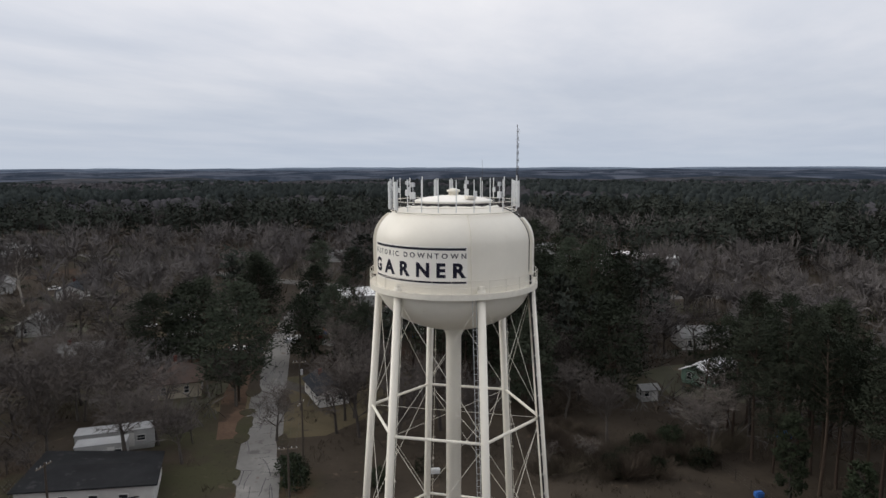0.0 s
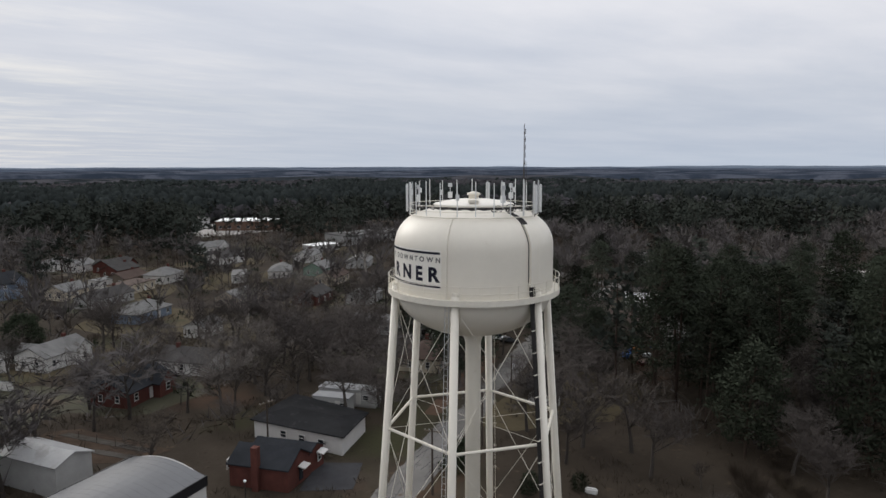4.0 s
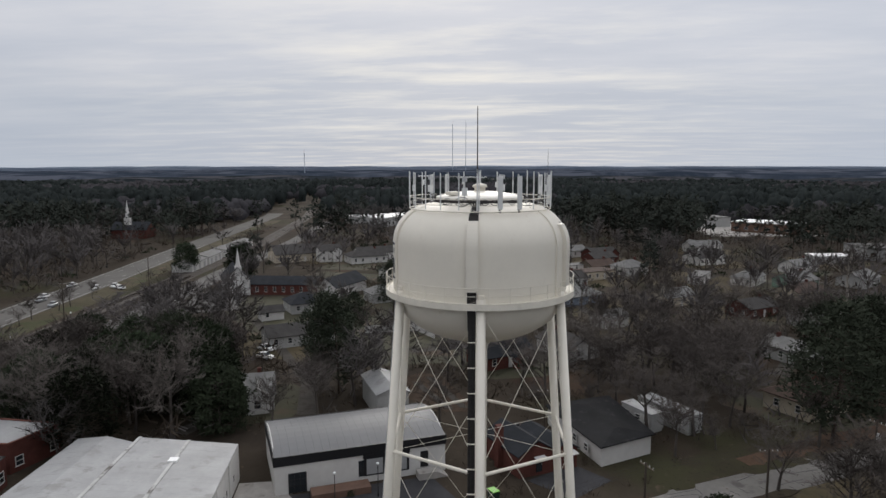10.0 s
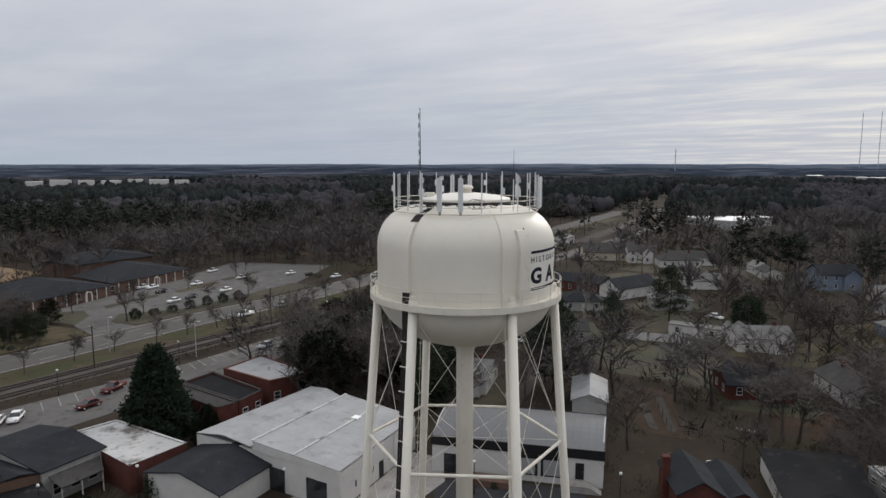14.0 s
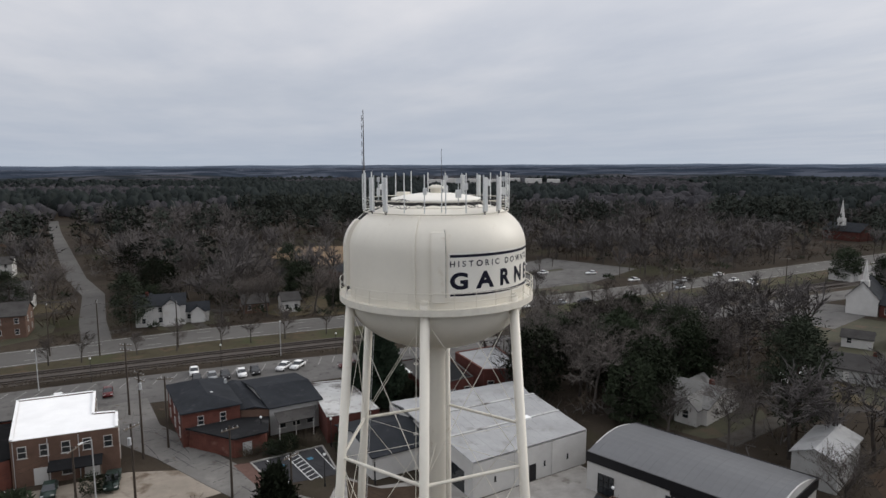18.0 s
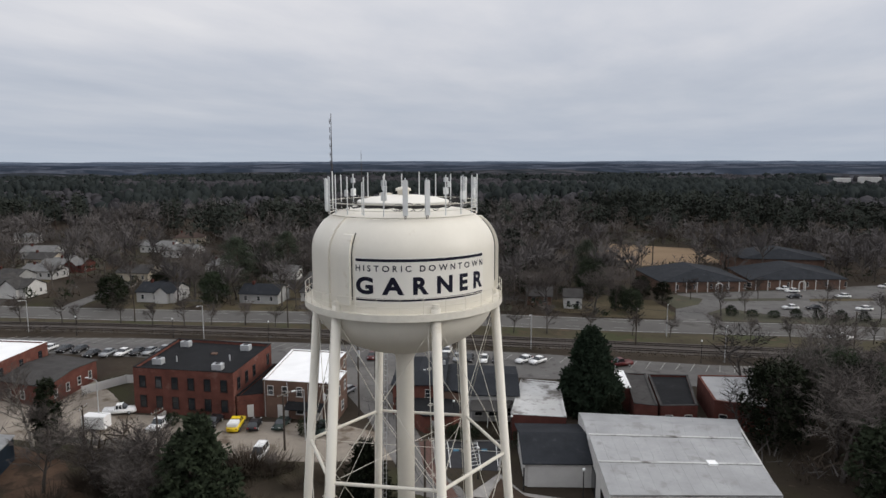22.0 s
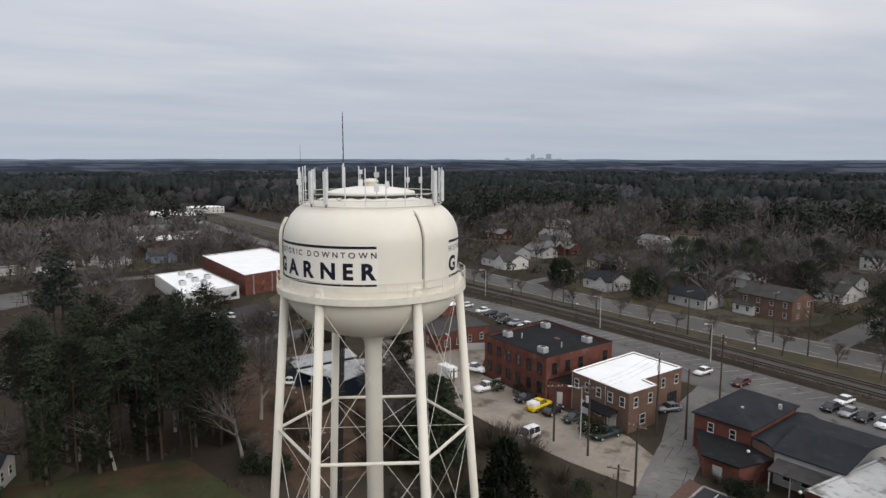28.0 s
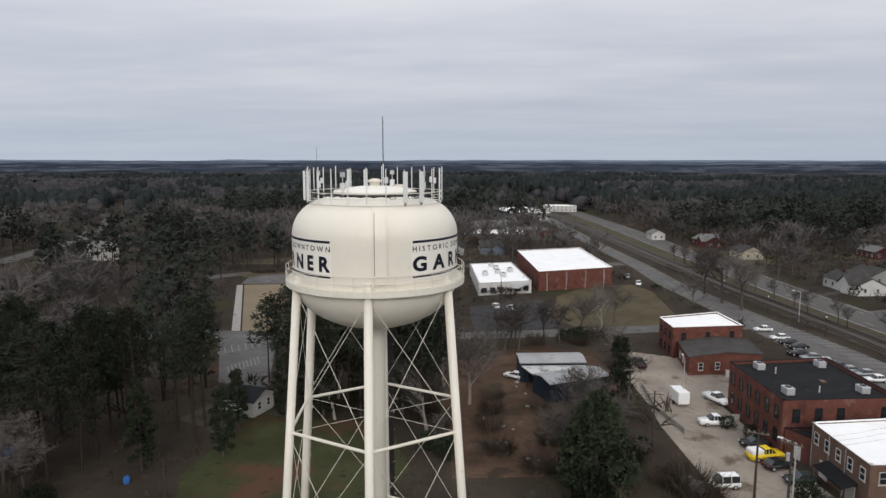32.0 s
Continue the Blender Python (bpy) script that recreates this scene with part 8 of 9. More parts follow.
# rows of sheds beside the railway
for i, (x, y) in enumerate(((-196, -142), (-216, -146), (-238, -150), (-262, -154))):
    b = thing("rail_shed", pose(x, y, 0, 0, 0, 12), "long low white shed beside the railway", "shed", "sheds beside the railway")
    pts = [(-9, -4), (9, -4), (9, 4), (-9, 4)]
    gable_on(b, pts, 3.2, 1.0, "white_wall", "roof_light", over=0.3)
    for k in range(3):
        door(b, -6 + 6 * k, 4.04, 0, 90, 2.4, 2.5, "grey_wall")


# fences, bins, clutter
def board_fence(pts, h, mat, label, name="board_fence"):
    f = thing(name, pose(0, 0, 0), label, "fence", "fences")
    for (x0, y0), (x1, y1) in zip(pts, pts[1:]):
        d = math.hypot(x1 - x0, y1 - y0)
        a = math.atan2(y1 - y0, x1 - x0)
        n = max(1, int(d / 2.4))
        for i in range(n):
            s = (i + 0.5) / n
            bm = bmesh.new()
            box(bm, x0 + (x1 - x0) * s, y0 + (y1 - y0) * s, 0.05, d / n - 0.03, 0.05, h, a)
            part("panel", bm, mat, f)
        for i in range(n + 1):
            bm = bmesh.new()
            box(bm, x0 + (x1 - x0) * i / n, y0 + (y1 - y0) * i / n, -0.1, 0.12, 0.12, h + 0.25, a)
            part("post", bm, mat, f)


def wire_fence(pts, h, label="thin dark wire fence on steel posts"):
    f = thing("wire_fence", pose(0, 0, 0), label, "fence", "fences")
    for (x0, y0), (x1, y1) in zip(pts, pts[1:]):
        d = math.hypot(x1 - x0, y1 - y0)
        n = max(1, int(d / 3))
        for i in range(n + 1):
            bm = bmesh.new()
            x, y = x0 + (x1 - x0) * i / n, y0 + (y1 - y0) * i / n
            tube(bm, (x, y, 0), (x, y, h), 0.04, n=5)
            part("post", bm, M["steel_dark"], f)
        for k in range(4):
            bm = bmesh.new()
            tube(bm, (x0, y0, h * (k + 0.8) / 4), (x1, y1, h * (k + 0.8) / 4), 0.012, n=3)
            part("strand", bm, M["steel_dark"], f)


board_fence([(-109, -42), (-114, -30), (-107, -24)], 1.9, M["white_wall"], "white board fence round a yard")
wire_fence([(8, 27), (30, 36), (20, 52), (-4, 44)], 1.6)
wire_fence([(-62, -10), (-74, -18), (-80, -28)], 1.5)
board_fence([(53, -36), (62, -33.4), (74, -33)], 0.8, M["concrete"], "low pale concrete wall along the yard", "low_wall")
board_fence([(68.5, -62), (78, -57.5), (81, -50)], 1.6, M["white_wall"], "pale screen fence beside the lot", "screen_fence")
for i, (x, y) in enumerate(((-32.5, -2.0),)):
    t = thing("dumpster", pose(x, y, 0, 0, 0, 40), "white refuse container with a lime green lid" if i else "dark green refuse container with a lime lid", "dumpster", "refuse containers")
    bm = bmesh.new()
    box(bm, 0, 0, 0.1, 1.3, 0.9, 1.0)
    part("body", bm, M["white_wall" if i else "car_green"], t)
    bm = bmesh.new()
    box(bm, 0, 0, 1.1, 1.4, 1.0, 0.1)
    part("lid", bm, M["lime"], t)
for x, y, sx, sy, mat, lab in ((27.5, 40.0, 1.2, 0.8, "blue_tarp", "blue tarp-covered crate on the grass"), (33, 62, 2.2, 1.6, "blue_tarp", "blue tarp-covered heap among pines"), (-14, 32, 1.6, 0.6, "paint_white", "pale propane tank on the grass")):
    bm = bmesh.new()
    box(bm, 0, 0, 0, sx, sy, 0.8)
    bmesh.ops.bevel(bm, geom=bm.edges[:], offset=0.15, segments=2, affect="EDGES")
    solid("covered_crate" if mat == "blue_tarp" else "propane_tank", bm, M[mat], lab, "crate" if mat == "blue_tarp" else "tank", m=pose(x, y, 0, 0, 0, 30))
# scrap and cars under the trees by the blue shed and the dump by the brown hall
rng = random.Random(21)
for i in range(26):
    x, y = -58 + rng.uniform(-14, 14), 92 + rng.uniform(-9, 9)
    bm = bmesh.new()
    box(bm, 0, 0, 0, rng.uniform(0.8, 3.5), rng.uniform(0.6, 1.8), rng.uniform(0.4, 1.4))
    bmesh.ops.bevel(bm, geom=bm.edges[:], offset=0.12, segments=1, affect="EDGES")
    solid("scrap_panel", bm, M[rng.choice(["white_wall", "grey_wall", "car_red", "galv", "wood", "orange", "blue_tarp"])], "discarded panel lying on a yard", "scrap", "scrap on the yard", m=pose(x, y, 0, 0, 0, rng.uniform(0, 180)))
for i in range(16):
    x, y = 56 + rng.uniform(-16, 18), -10 + rng.uniform(-8, 8)
    bm = bmesh.new()
    bmesh.ops.create_icosphere(bm, subdivisions=1, radius=rng.uniform(0.2, 0.55))
    for v in bm.verts:
        v.co *= rng.uniform(0.7, 1.2)
        v.co.z *= 0.5
    solid("rubble_stone", bm, M["concrete"], "pale broken concrete stone lying on dirt", "stone", "rubble on the dirt", m=pose(x, y, 0.1, 0, 0, rng.uniform(0, 180)))


# ---- trees ----
def tri_mesh(verts, tris, name, mat):
    """A mesh from flat arrays of corner places and triangle indices."""
    verts = np.asarray(verts, dtype=np.float32)
    tris = np.asarray(tris, dtype=np.int32)
    me = bpy.data.meshes.new(name)
    me.vertices.add(len(verts))
    me.vertices.foreach_set("co", verts.ravel())
    me.loops.add(tris.size)
    me.loops.foreach_set("vertex_index", tris.ravel())
    me.polygons.add(len(tris))
    me.polygons.foreach_set("loop_start", np.arange(0, tris.size, 3, dtype=np.int32))
    me.polygons.foreach_set("loop_total", np.full(len(tris), 3, dtype=np.int32))
    me.update(calc_edges=True)
    me.materials.append(mat)
    return me


class Soup:
    """Collects tubes and slivers as triangles."""

    def __init__(self):
        self.v, self.f = [], []

    def limb(self, a, b, r0, r1, n=5):
        d = (b - a)
        if d.length < 1e-5:
            return
        d.normalize()
        s = d.orthogonal().normalized()
        o = d.cross(s)
        k = len(self.v)
        for p, r in ((a, r0), (b, r1)):
            for i in range(n):
                u = 2 * math.pi * i / n
                q = p + r * (math.cos(u) * s + math.sin(u) * o)
                self.v.append((q.x, q.y, q.z))
        for i in range(n):
            j = (i + 1) % n
            self.f.append((k + i, k + j, k + n + j))
            self.f.append((k + i, k + n + j, k + n + i))

    def sliver(self, a, b, w, side):
        k = len(self.v)
        p, q = a - side * w, a + side * w
        self.v += [(p.x, p.y, p.z), (q.x, q.y, q.z), (b.x, b.y, b.z)]
        self.f.append((k, k + 1, k + 2))

    def mesh(self, name, mat):
        return tri_mesh(self.v, self.f, name, mat)


def swerve(d, rng, k):
    return (d + Vector((rng.uniform(-k, k), rng.uniform(-k, k), rng.uniform(-k, k)))).normalized()


def bare_tree(seed, h, spread, twigs=5, levels=(6, 4, 3), fat=0.028, ln=(0.6, 1.25)):
    """Trunk and limbs, and the twigs, of a leafless broadleaf tree."""
    rng = random.Random(seed)
    wood, fine = Soup(), Soup()

    def branch(p, d, length, r, lev):
        steps = 3 if lev < 2 else 2
        q = p
        for i in range(steps):
            d = swerve(d, rng, 0.16 + 0.08 * lev)
            d = (d + Vector((0, 0, 0.10))).normalized()
            nq = q + d * (length / steps)
            r1 = r * (1 - 0.62 * (i + 1) / steps)
            r0 = r * (1 - 0.62 * i / steps)
            if lev < 3:
                wood.limb(q, nq, max(r0, 0.02), max(r1, 0.015), 6 if lev == 0 else (4 if lev < 2 else 3))
                n = levels[lev] if i == steps - 1 else max(1, levels[lev] // 2)
                for _ in range(n if lev else (levels[0] if i == steps - 1 else (2 if i else 0))):
                    s = rng.random()
                    base = q.lerp(nq, 0.35 + 0.65 * s)
                    az = rng.uniform(0, 2 * math.pi)
                    out = Vector((math.cos(az), math.sin(az), 0))
                    nd = (d * rng.uniform(0.5, 1.0) + out * rng.uniform(0.5, 1.0) * spread).normalized()
                    branch(base, nd, length * rng.uniform(0.5, 0.72), r1 * rng.uniform(0.5, 0.75), lev + 1)
            else:
                fine.sliver(q, nq + d * 0.3, fat * 1.3, d.orthogonal().normalized())
                for _ in range(twigs):
                    base = q.lerp(nq, rng.random())
                    td = swerve(d, rng, 0.85)
                    fine.sliver(base, base + td * rng.uniform(*ln), fat, td.orthogonal().normalized())
            q = nq

    branch(Vector((0, 0, -0.2)), Vector((0, 0, 1)), h * 0.46, h * 0.022, 0)
    return wood, fine


def pine_tree(seed, h, bare=0.5, r=3.4, n=46, per=75, leaf=0.62, fat=0.13, light=False):
    """Tall trunk with limbs, and the needles in rounded clumps, of a pine with its crown high up."""
    rng = random.Random(seed)
    wood, fine = Soup(), Soup()
    p, d = Vector((0, 0, -0.2)), Vector((0, 0, 1))
    pts = [p]
    for i in range(8):
        d = (swerve(d, rng, 0.05) + Vector((0, 0, 0.4))).normalized()
        pts.append(pts[-1] + d * (h / 8))
    for i in range(0, 8, 4 if light else 1):
        k = 4 if light else 1
        wood.limb(pts[i], pts[i + k], h * 0.0125 * (1 - 0.1 * i), h * 0.0125 * (1 - 0.1 * (i + k)), 3 if light else 6)
    lean = Vector((rng.uniform(-0.5, 0.5), rng.uniform(-0.5, 0.5), 0))
    for k in range(n):
        t = (k + rng.random()) / n
        s = bare + (1.0 - bare) * t
        i = min(7, int(s * 8))
        base = pts[i].lerp(pts[i + 1], s * 8 - i)
        az = k * 2.4 + rng.uniform(-0.6, 0.6)
        girth = r * math.sqrt(max(0.05, 1 - (1.75 * t - 0.62) ** 2)) * rng.uniform(0.45, 1.12)
        tip = base + Vector((math.cos(az), math.sin(az), rng.uniform(0.05, 0.5))) * girth + lean * t
        if not light:
            wood.limb(base - Vector((0, 0, 0.25 * girth)), tip, 0.06, 0.025, 3)
        cr = r * rng.uniform(0.24, 0.42)
        for _ in range(per):
            o = Vector((rng.gauss(0, 1), rng.gauss(0, 1), rng.gauss(0, 0.55))) * cr * 0.55
            nd = (o.normalized() * 0.8 + Vector((rng.uniform(-1, 1), rng.uniform(-1, 1), rng.uniform(-0.4, 1)))).normalized()
            c = tip + o
            fine.sliver(c - nd * 0.12, c + nd * rng.uniform(0.6, 1.2) * leaf, fat, nd.orthogonal().normalized())
    return wood, fine


def leafy_tree(seed, h, r, shape="cone", n=5200, size=0.34, lumps=150):
    """Dense evergreen crown of many leaves down to the ground, in clumps."""
    rng = random.Random(seed)
    wood, fine = Soup(), Soup()
    wood.limb(Vector((0, 0, -0.2)), Vector((0, 0, h * 0.8)), h * 0.024, 0.05, 7)
    clumps = []
    for _ in range(lumps):
        t = rng.random() ** (1.25 if shape == "egg" else 0.8)
        az = rng.uniform(0, 2 * math.pi)
        rad = r * ((1 - t) ** 0.75 if shape == "cone" else (1 - t) ** 0.62 * (0.72 + 0.28 * min(1, t / 0.15)) if shape == "egg" else math.sqrt(max(0, 1 - (2 * t - 0.85) ** 2 / 1.4))) * rng.uniform(0.55, 1.0)
        c = Vector((rad * math.cos(az), rad * math.sin(az), h * (0.06 + 0.92 * t)))
        clumps.append((c, rng.uniform(0.5, 1.05) * r * (0.17 if shape == "egg" else 0.24)))
        wood.limb(Vector((0, 0, c.z * 0.85)), c, 0.05, 0.02, 3)
    for _ in range(n):
        c, s = rng.choice(clumps)
        o = Vector((rng.gauss(0, 1), rng.gauss(0, 1), rng.gauss(0, 0.8))) * s * 0.5
        nd = (o.normalized() + Vector((rng.uniform(-1, 1), rng.uniform(-1, 1), rng.uniform(-0.6, 1))) * 0.9).normalized()
        p = c + o
        fine.sliver(p, p + nd * size * rng.uniform(0.8, 1.5), size * 0.42, nd.orthogonal().normalized())
    return wood, fine


def brush(seed, r=1.4, h=1.6, n=420):
    rng = random.Random(seed)
    fine = Soup()
    for _ in range(n):
        az, k = rng.uniform(0, 2 * math.pi), math.sqrt(rng.random())
        b = Vector((0.6 * r * k * math.cos(az), 0.6 * r * k * math.sin(az), 0))
        d = Vector((math.cos(az) * rng.uniform(0.1, 0.8), math.sin(az) * rng.uniform(0.1, 0.8), rng.uniform(0.4, 1))).normalized()
        st = b + d * rng.uniform(0, 0.5) * h
        fine.sliver(st, st + swerve(d, rng, 0.4) * rng.uniform(0.4, 1.0) * h, 0.022, d.orthogonal().normalized())
    return fine


PROTO = {}


def proto(kind, i, wood_mat, fine_mat, pair):
    PROTO.setdefault(kind, []).append((pair[0].mesh("trunk", M[wood_mat]), pair[1].mesh("crown", M[fine_mat])))


for i in range(6):
    proto("bare", i, "bark", "twig", bare_tree(100 + i, 14.5 + (i % 3), 0.95 + 0.12 * (i % 3), 5, (6, 4, 3)))
for i in range(2):
    proto("pale", i, "bark_pale", "twig", bare_tree(140 + i, 15, 0.7, 4, (6, 4, 3), 0.022))
for i in range(2):
    proto("small", i, "bark", "twig", bare_tree(160 + i, 6.5, 1.1, 3, (5, 3, 3), 0.02, (0.35, 0.8)))
for i in range(5):
    proto("pine", i, "bark_pine", "needles", pine_tree(200 + i, 21 + i, 0.34 + 0.06 * i, 3.4, 46, 46, 0.62, 0.12))
for i in range(2):
    proto("fullpine", i, "bark_pine", "needles", pine_tree(230 + i, 18, 0.16, 4.7, 62, 62, 0.66, 0.15))
for i in range(2):
    proto("magnolia", i, "bark", "leaf", leafy_tree(300 + i, 11.5, 5.0, "egg", 9000, 0.46, 260))
proto("cedar", 0, "bark_pine", "cedar", leafy_tree(320, 13.6, 6.3, "egg", 26000, 0.5, 420))
for i in range(2):
    proto("evergreen", i, "bark", "leaf", leafy_tree(340 + i, 12.5, 5.2, "round", 4600, 0.5))
proto("ivy", 0, "bark", "leaf", leafy_tree(360, 12.0, 1.9, "round", 3200, 0.34, 90))
BRUSH = [brush(400 + i).mesh("twigs", M["shrub"]) for i in range(3)]
GREEN_BUSH = [leafy_tree(420 + i, 1.8, 1.3, "round", 700, 0.2)[1].mesh("leaves", M["leaf"]) for i in range(2)]
LABELS = {
    "bare": ("bare_tree", "leafless grey-brown broadleaf tree with spreading limbs", "tree"),
    "pale": ("bare_tree", "leafless tree with pale bark and upright limbs", "tree"),
    "small": ("small_tree", "small leafless street tree with a round twiggy crown", "tree"),
    "pine": ("pine_tree", "tall dark green pine with a bare lower trunk", "tree"),
    "fullpine": ("pine_tree", "broad dark green pine with branches low down", "tree"),
    "magnolia": ("magnolia_tree", "dense dark evergreen magnolia reaching to the ground", "tree"),
    "cedar": ("cedar_tree", "dense dark broad conical cedar tree", "tree"),
    "ivy": ("ivy_tree", "tall dead trunk wrapped in dark ivy", "tree"),
    "evergreen": ("evergreen_tree", "dense rounded dark evergreen tree", "tree"),
}
trng = random.Random(77)
PLANTED = []


def plant(kind, x, y, scale=1.0, i=None, wide=1.0):
    name, label, cat = LABELS[kind]
    opts = PROTO[kind]
    a, b = opts[trng.randrange(len(opts)) if i is None else i]
    t = thing(name, pose(x, y, 0, 0, 0, trng.uniform(0, 360)) @ Matrix.Diagonal((scale * wide, scale * wide, scale * trng.uniform(0.95, 1.06), 1)), label, cat, "trees of the town")
    part("trunk", a, None, t)
    part("crown", b, None, t)
    PLANTED.append((x, y))
    return t


def bush(x, y, s=1.0, green=False):
    me = trng.choice(GREEN_BUSH if green else BRUSH)
    ob = new("bush" if green else "brush_clump", me)
    ob.matrix_basis = pose(x, y, 0, 0, 0, trng.uniform(0, 360)) @ Matrix.Diagonal((s, s, s * trng.uniform(0.8, 1.2), 1))
    tagged(ob, "rounded dark evergreen garden bush" if green else "tangled brown leafless brush clump on the ground", "bush", "bushes and brush")


def in_poly(x, y, pts):
    c = False
    for (x0, y0), (x1, y1) in zip(pts, pts[1:] + pts[:1]):
        if (y0 > y) != (y1 > y) and x < (x1 - x0) * (y - y0) / (y1 - y0) + x0:
            c = not c
    return c


def blocked(x, y, pad=1.5):
    for line, w in ROADS:
        for (x0, y0), (x1, y1) in zip(line, line[1:]):
            dx, dy = x1 - x0, y1 - y0
            s = max(0, min(1, ((x - x0) * dx + (y - y0) * dy) / (dx * dx + dy * dy)))
            if math.hypot(x - x0 - s * dx, y - y0 - s * dy) < w / 2 + pad:
                return True
    for pts in AREAS:
        if in_poly(x, y, pts):
            return True
    for hx, hy, r in HOUSES:
        if math.hypot(x - hx, y - hy) < r + pad:
            return True
    return math.hypot(x, y) < 15


# houses and roads that stand open towards the tower: few tall trees in front of them
SIGHTS = [(x, y, r, 1) for x, y, r in HOUSES if math.hypot(x, y) < 340]
SIGHTS += [(x, y, r, 0) for x, y, r in ((-155, -88, 13), (-160, -66, 9), (-34, -190, 17), (-66, -200, 17), (-64, -236, 16), (-18, -262, 22), (-298, -240, 12), (-430, -116, 26), (-60, 20, 8), (-47, 2, 7), (-60, -24, 5), (-62, 98, 10), (-300, 90, 9))]
SIGHTS += [(x, y, r, 0) for x, y, r in ((130, 66, 26), (175, 70, 14), (190, -25, 26), (172, -2, 16), (140, -38, 20), (125, -8, 12), (-62, -170, 26), (-110, -180, 20), (-24, -250, 16), (-40, 236, 26), (-405, 128, 20))]
for line, w, step in ((HIGHWAY, 9, 22), (ROADS[5][0], 5, 18), (ROADS[7][0], 6, 18), (ROADS[8][0], 7, 20)):
    s = 0.0
    while along(line, s):
        x, y, a = along(line, s)
        if 120 < math.hypot(x, y) < 950:
            SIGHTS.append((x, y, w, 0))
        s += step


def open_view(x, y, reach=0.70, share=0.28):
    """Whether a tree here would stand between the tower and something that lies open to it."""
    rp = math.hypot(x, y)
    for hx, hy, hr, screened in SIGHTS:
        far = math.hypot(hx, hy)
        if rp < far * reach or rp > far + 1 or x * hx + y * hy < 0:
            continue
        if abs(x * hy - y * hx) / far < hr * 0.75 + 0.09 * (far - rp):
            return noise.noise((x * 1.7, y * 1.7, 3.3)) < (share if screened else 0.28)
    return False


# single trees that stand out
plant("magnolia", 34.0, -20.6, 1.1, 0, 1.05)
plant("magnolia", 11.0, -18.0, 1.12, 1, 0.82)
plant("magnolia", -12.0, -60.4, 0.52, 1, 1.15)
plant("ivy", 64.0, -27.5, 1.0)
plant("ivy", 36.5, 31.0, 0.9)
plant("ivy", 31.0, 40.0, 0.95)
plant("cedar", -8.0, -68.0, 1.0, 0, 0.9)
plant("fullpine", -57.5, 46.5, 1.2, 0)
plant("fullpine", -73.5, 56.5, 1.05, 1)
plant("fullpine", -80.5, 61.0, 1.0, 0)
plant("fullpine", -84.0, 54.5, 0.95, 1)
for x, y in ((-66, -34), (-70, -38.5)):
    plant("fullpine", x, y, 0.95)
plant("fullpine", -108, -44, 0.6, 0)
plant("fullpine", -133.5, -41, 0.85, 1)
plant("evergreen", -171, -107, 1.05)
plant("evergreen", -130, -20, 0.8)
for x, y, k in ((-45.5, -46.5, 0.85), (-50.5, -50.5, 0.95), (-63, -58, 1.0), (-70, -62, 0.95)):
    plant("evergreen", x, y, k)
plant("fullpine", 43, -135.5, 0.85, 0)
plant("evergreen", 39, -150, 0.7)
plant("evergreen", -22, -160, 0.5)
plant("evergreen", -16, -166, 0.55)
plant("evergreen", 129, -128, 0.6)
plant("evergreen", 116, -135, 0.55)
plant("evergreen", -190, -140, 0.95)
for x, y in ((-50, -175), (-70, -180), (-94, -190), (-43.5, -153.5), (-30.4, -168.9), (-64, -155), (-104, -200)):
    plant("small", x, y, 1.2)
for x, y, k in ((-36.8, -148.5, 1.7), (-13.6, -144.5, 0.0), (-9.9, -148.3, 0.0)):
    if k:
        plant("small", x, y, k)
    else:
        plant("evergreen", x, y, 0.55)
for k in range(7):
    bush(-39.5 - 5.4 * k, -149.6 - 0.35 * k, 1.25, True)
for x, y in ((-16, -160), (-76, -153)):
    plant("bare", x, y, 0.62)
for x, y, s in ((-29.5, 39.5, 0.92), (-24.2, 42.2, 0.95), (-18.5, 46.5, 1.0), (-49.2, 22.6, 0.75), (-35, 45, 0.8), (-52.5, -12.5, 0.75), (-71.4, 3.6, 1.05), (-88, -4, 1.0), (-60, -36, 0.8), (-53, -33, 0.8), (-83, 14, 1.0), (-92, 24, 1.0), (-76, 30, 0.9), (-46, -38, 0.7), (-70, -58, 0.9), (52, -24, 0.75), (57, -20, 0.7), (64, -28, 0.8), (100, -16, 0.9), (94, -10, 0.8), (108, -24, 0.9), (104, -8, 0.8), (151, -68.8, 1.3), (142, -71.5, 1.25), (9.5, -142, 0.95), (16, -143.5, 1.0), (-3.5, -143, 1.0), (21.5, -141, 0.9), (-9, -147, 0.95), (164, -67, 1.05), (122, -34, 0.8)):
    plant("bare", x, y, s)
for x, y, s in ((-33.7, 39.8, 0.95), (-34.0, 46.5, 0.9), (-56.3, 44.2, 0.8), (-76.8, 36.9, 0.95), (-62, 33, 0.8), (-41, 34, 0.7), (-22, 36, 0.75), (-12, 42, 0.85), (-39, 60, 0.9), (-47, 66, 0.9), (-68, 66, 0.8), (-86, 44, 0.9)):
    plant("bare", x, y, s)
for x, y, s in ((61, -2, 1.1), (66, 3, 1.1), (70.5, -30.5, 1.0), (-128, 30, 1.2), (-172, 93, 1.35), (-122, -60, 1.1), (-90, 120, 1.2), (112, -30, 0.9), (46, 3, 1.0)):
    plant("pale", x, y, s)
# street trees between road and rails
s = 30.0
run = [(x, y + 11.0) for x, y in HIGHWAY[4:13]]
while along(run, s):
    x, y, a = along(run, s)
    plant("small", x + trng.uniform(-1, 1), y + trng.uniform(-1.5, 1.5), trng.uniform(1.0, 1.4))
    s += trng.uniform(6.5, 11)


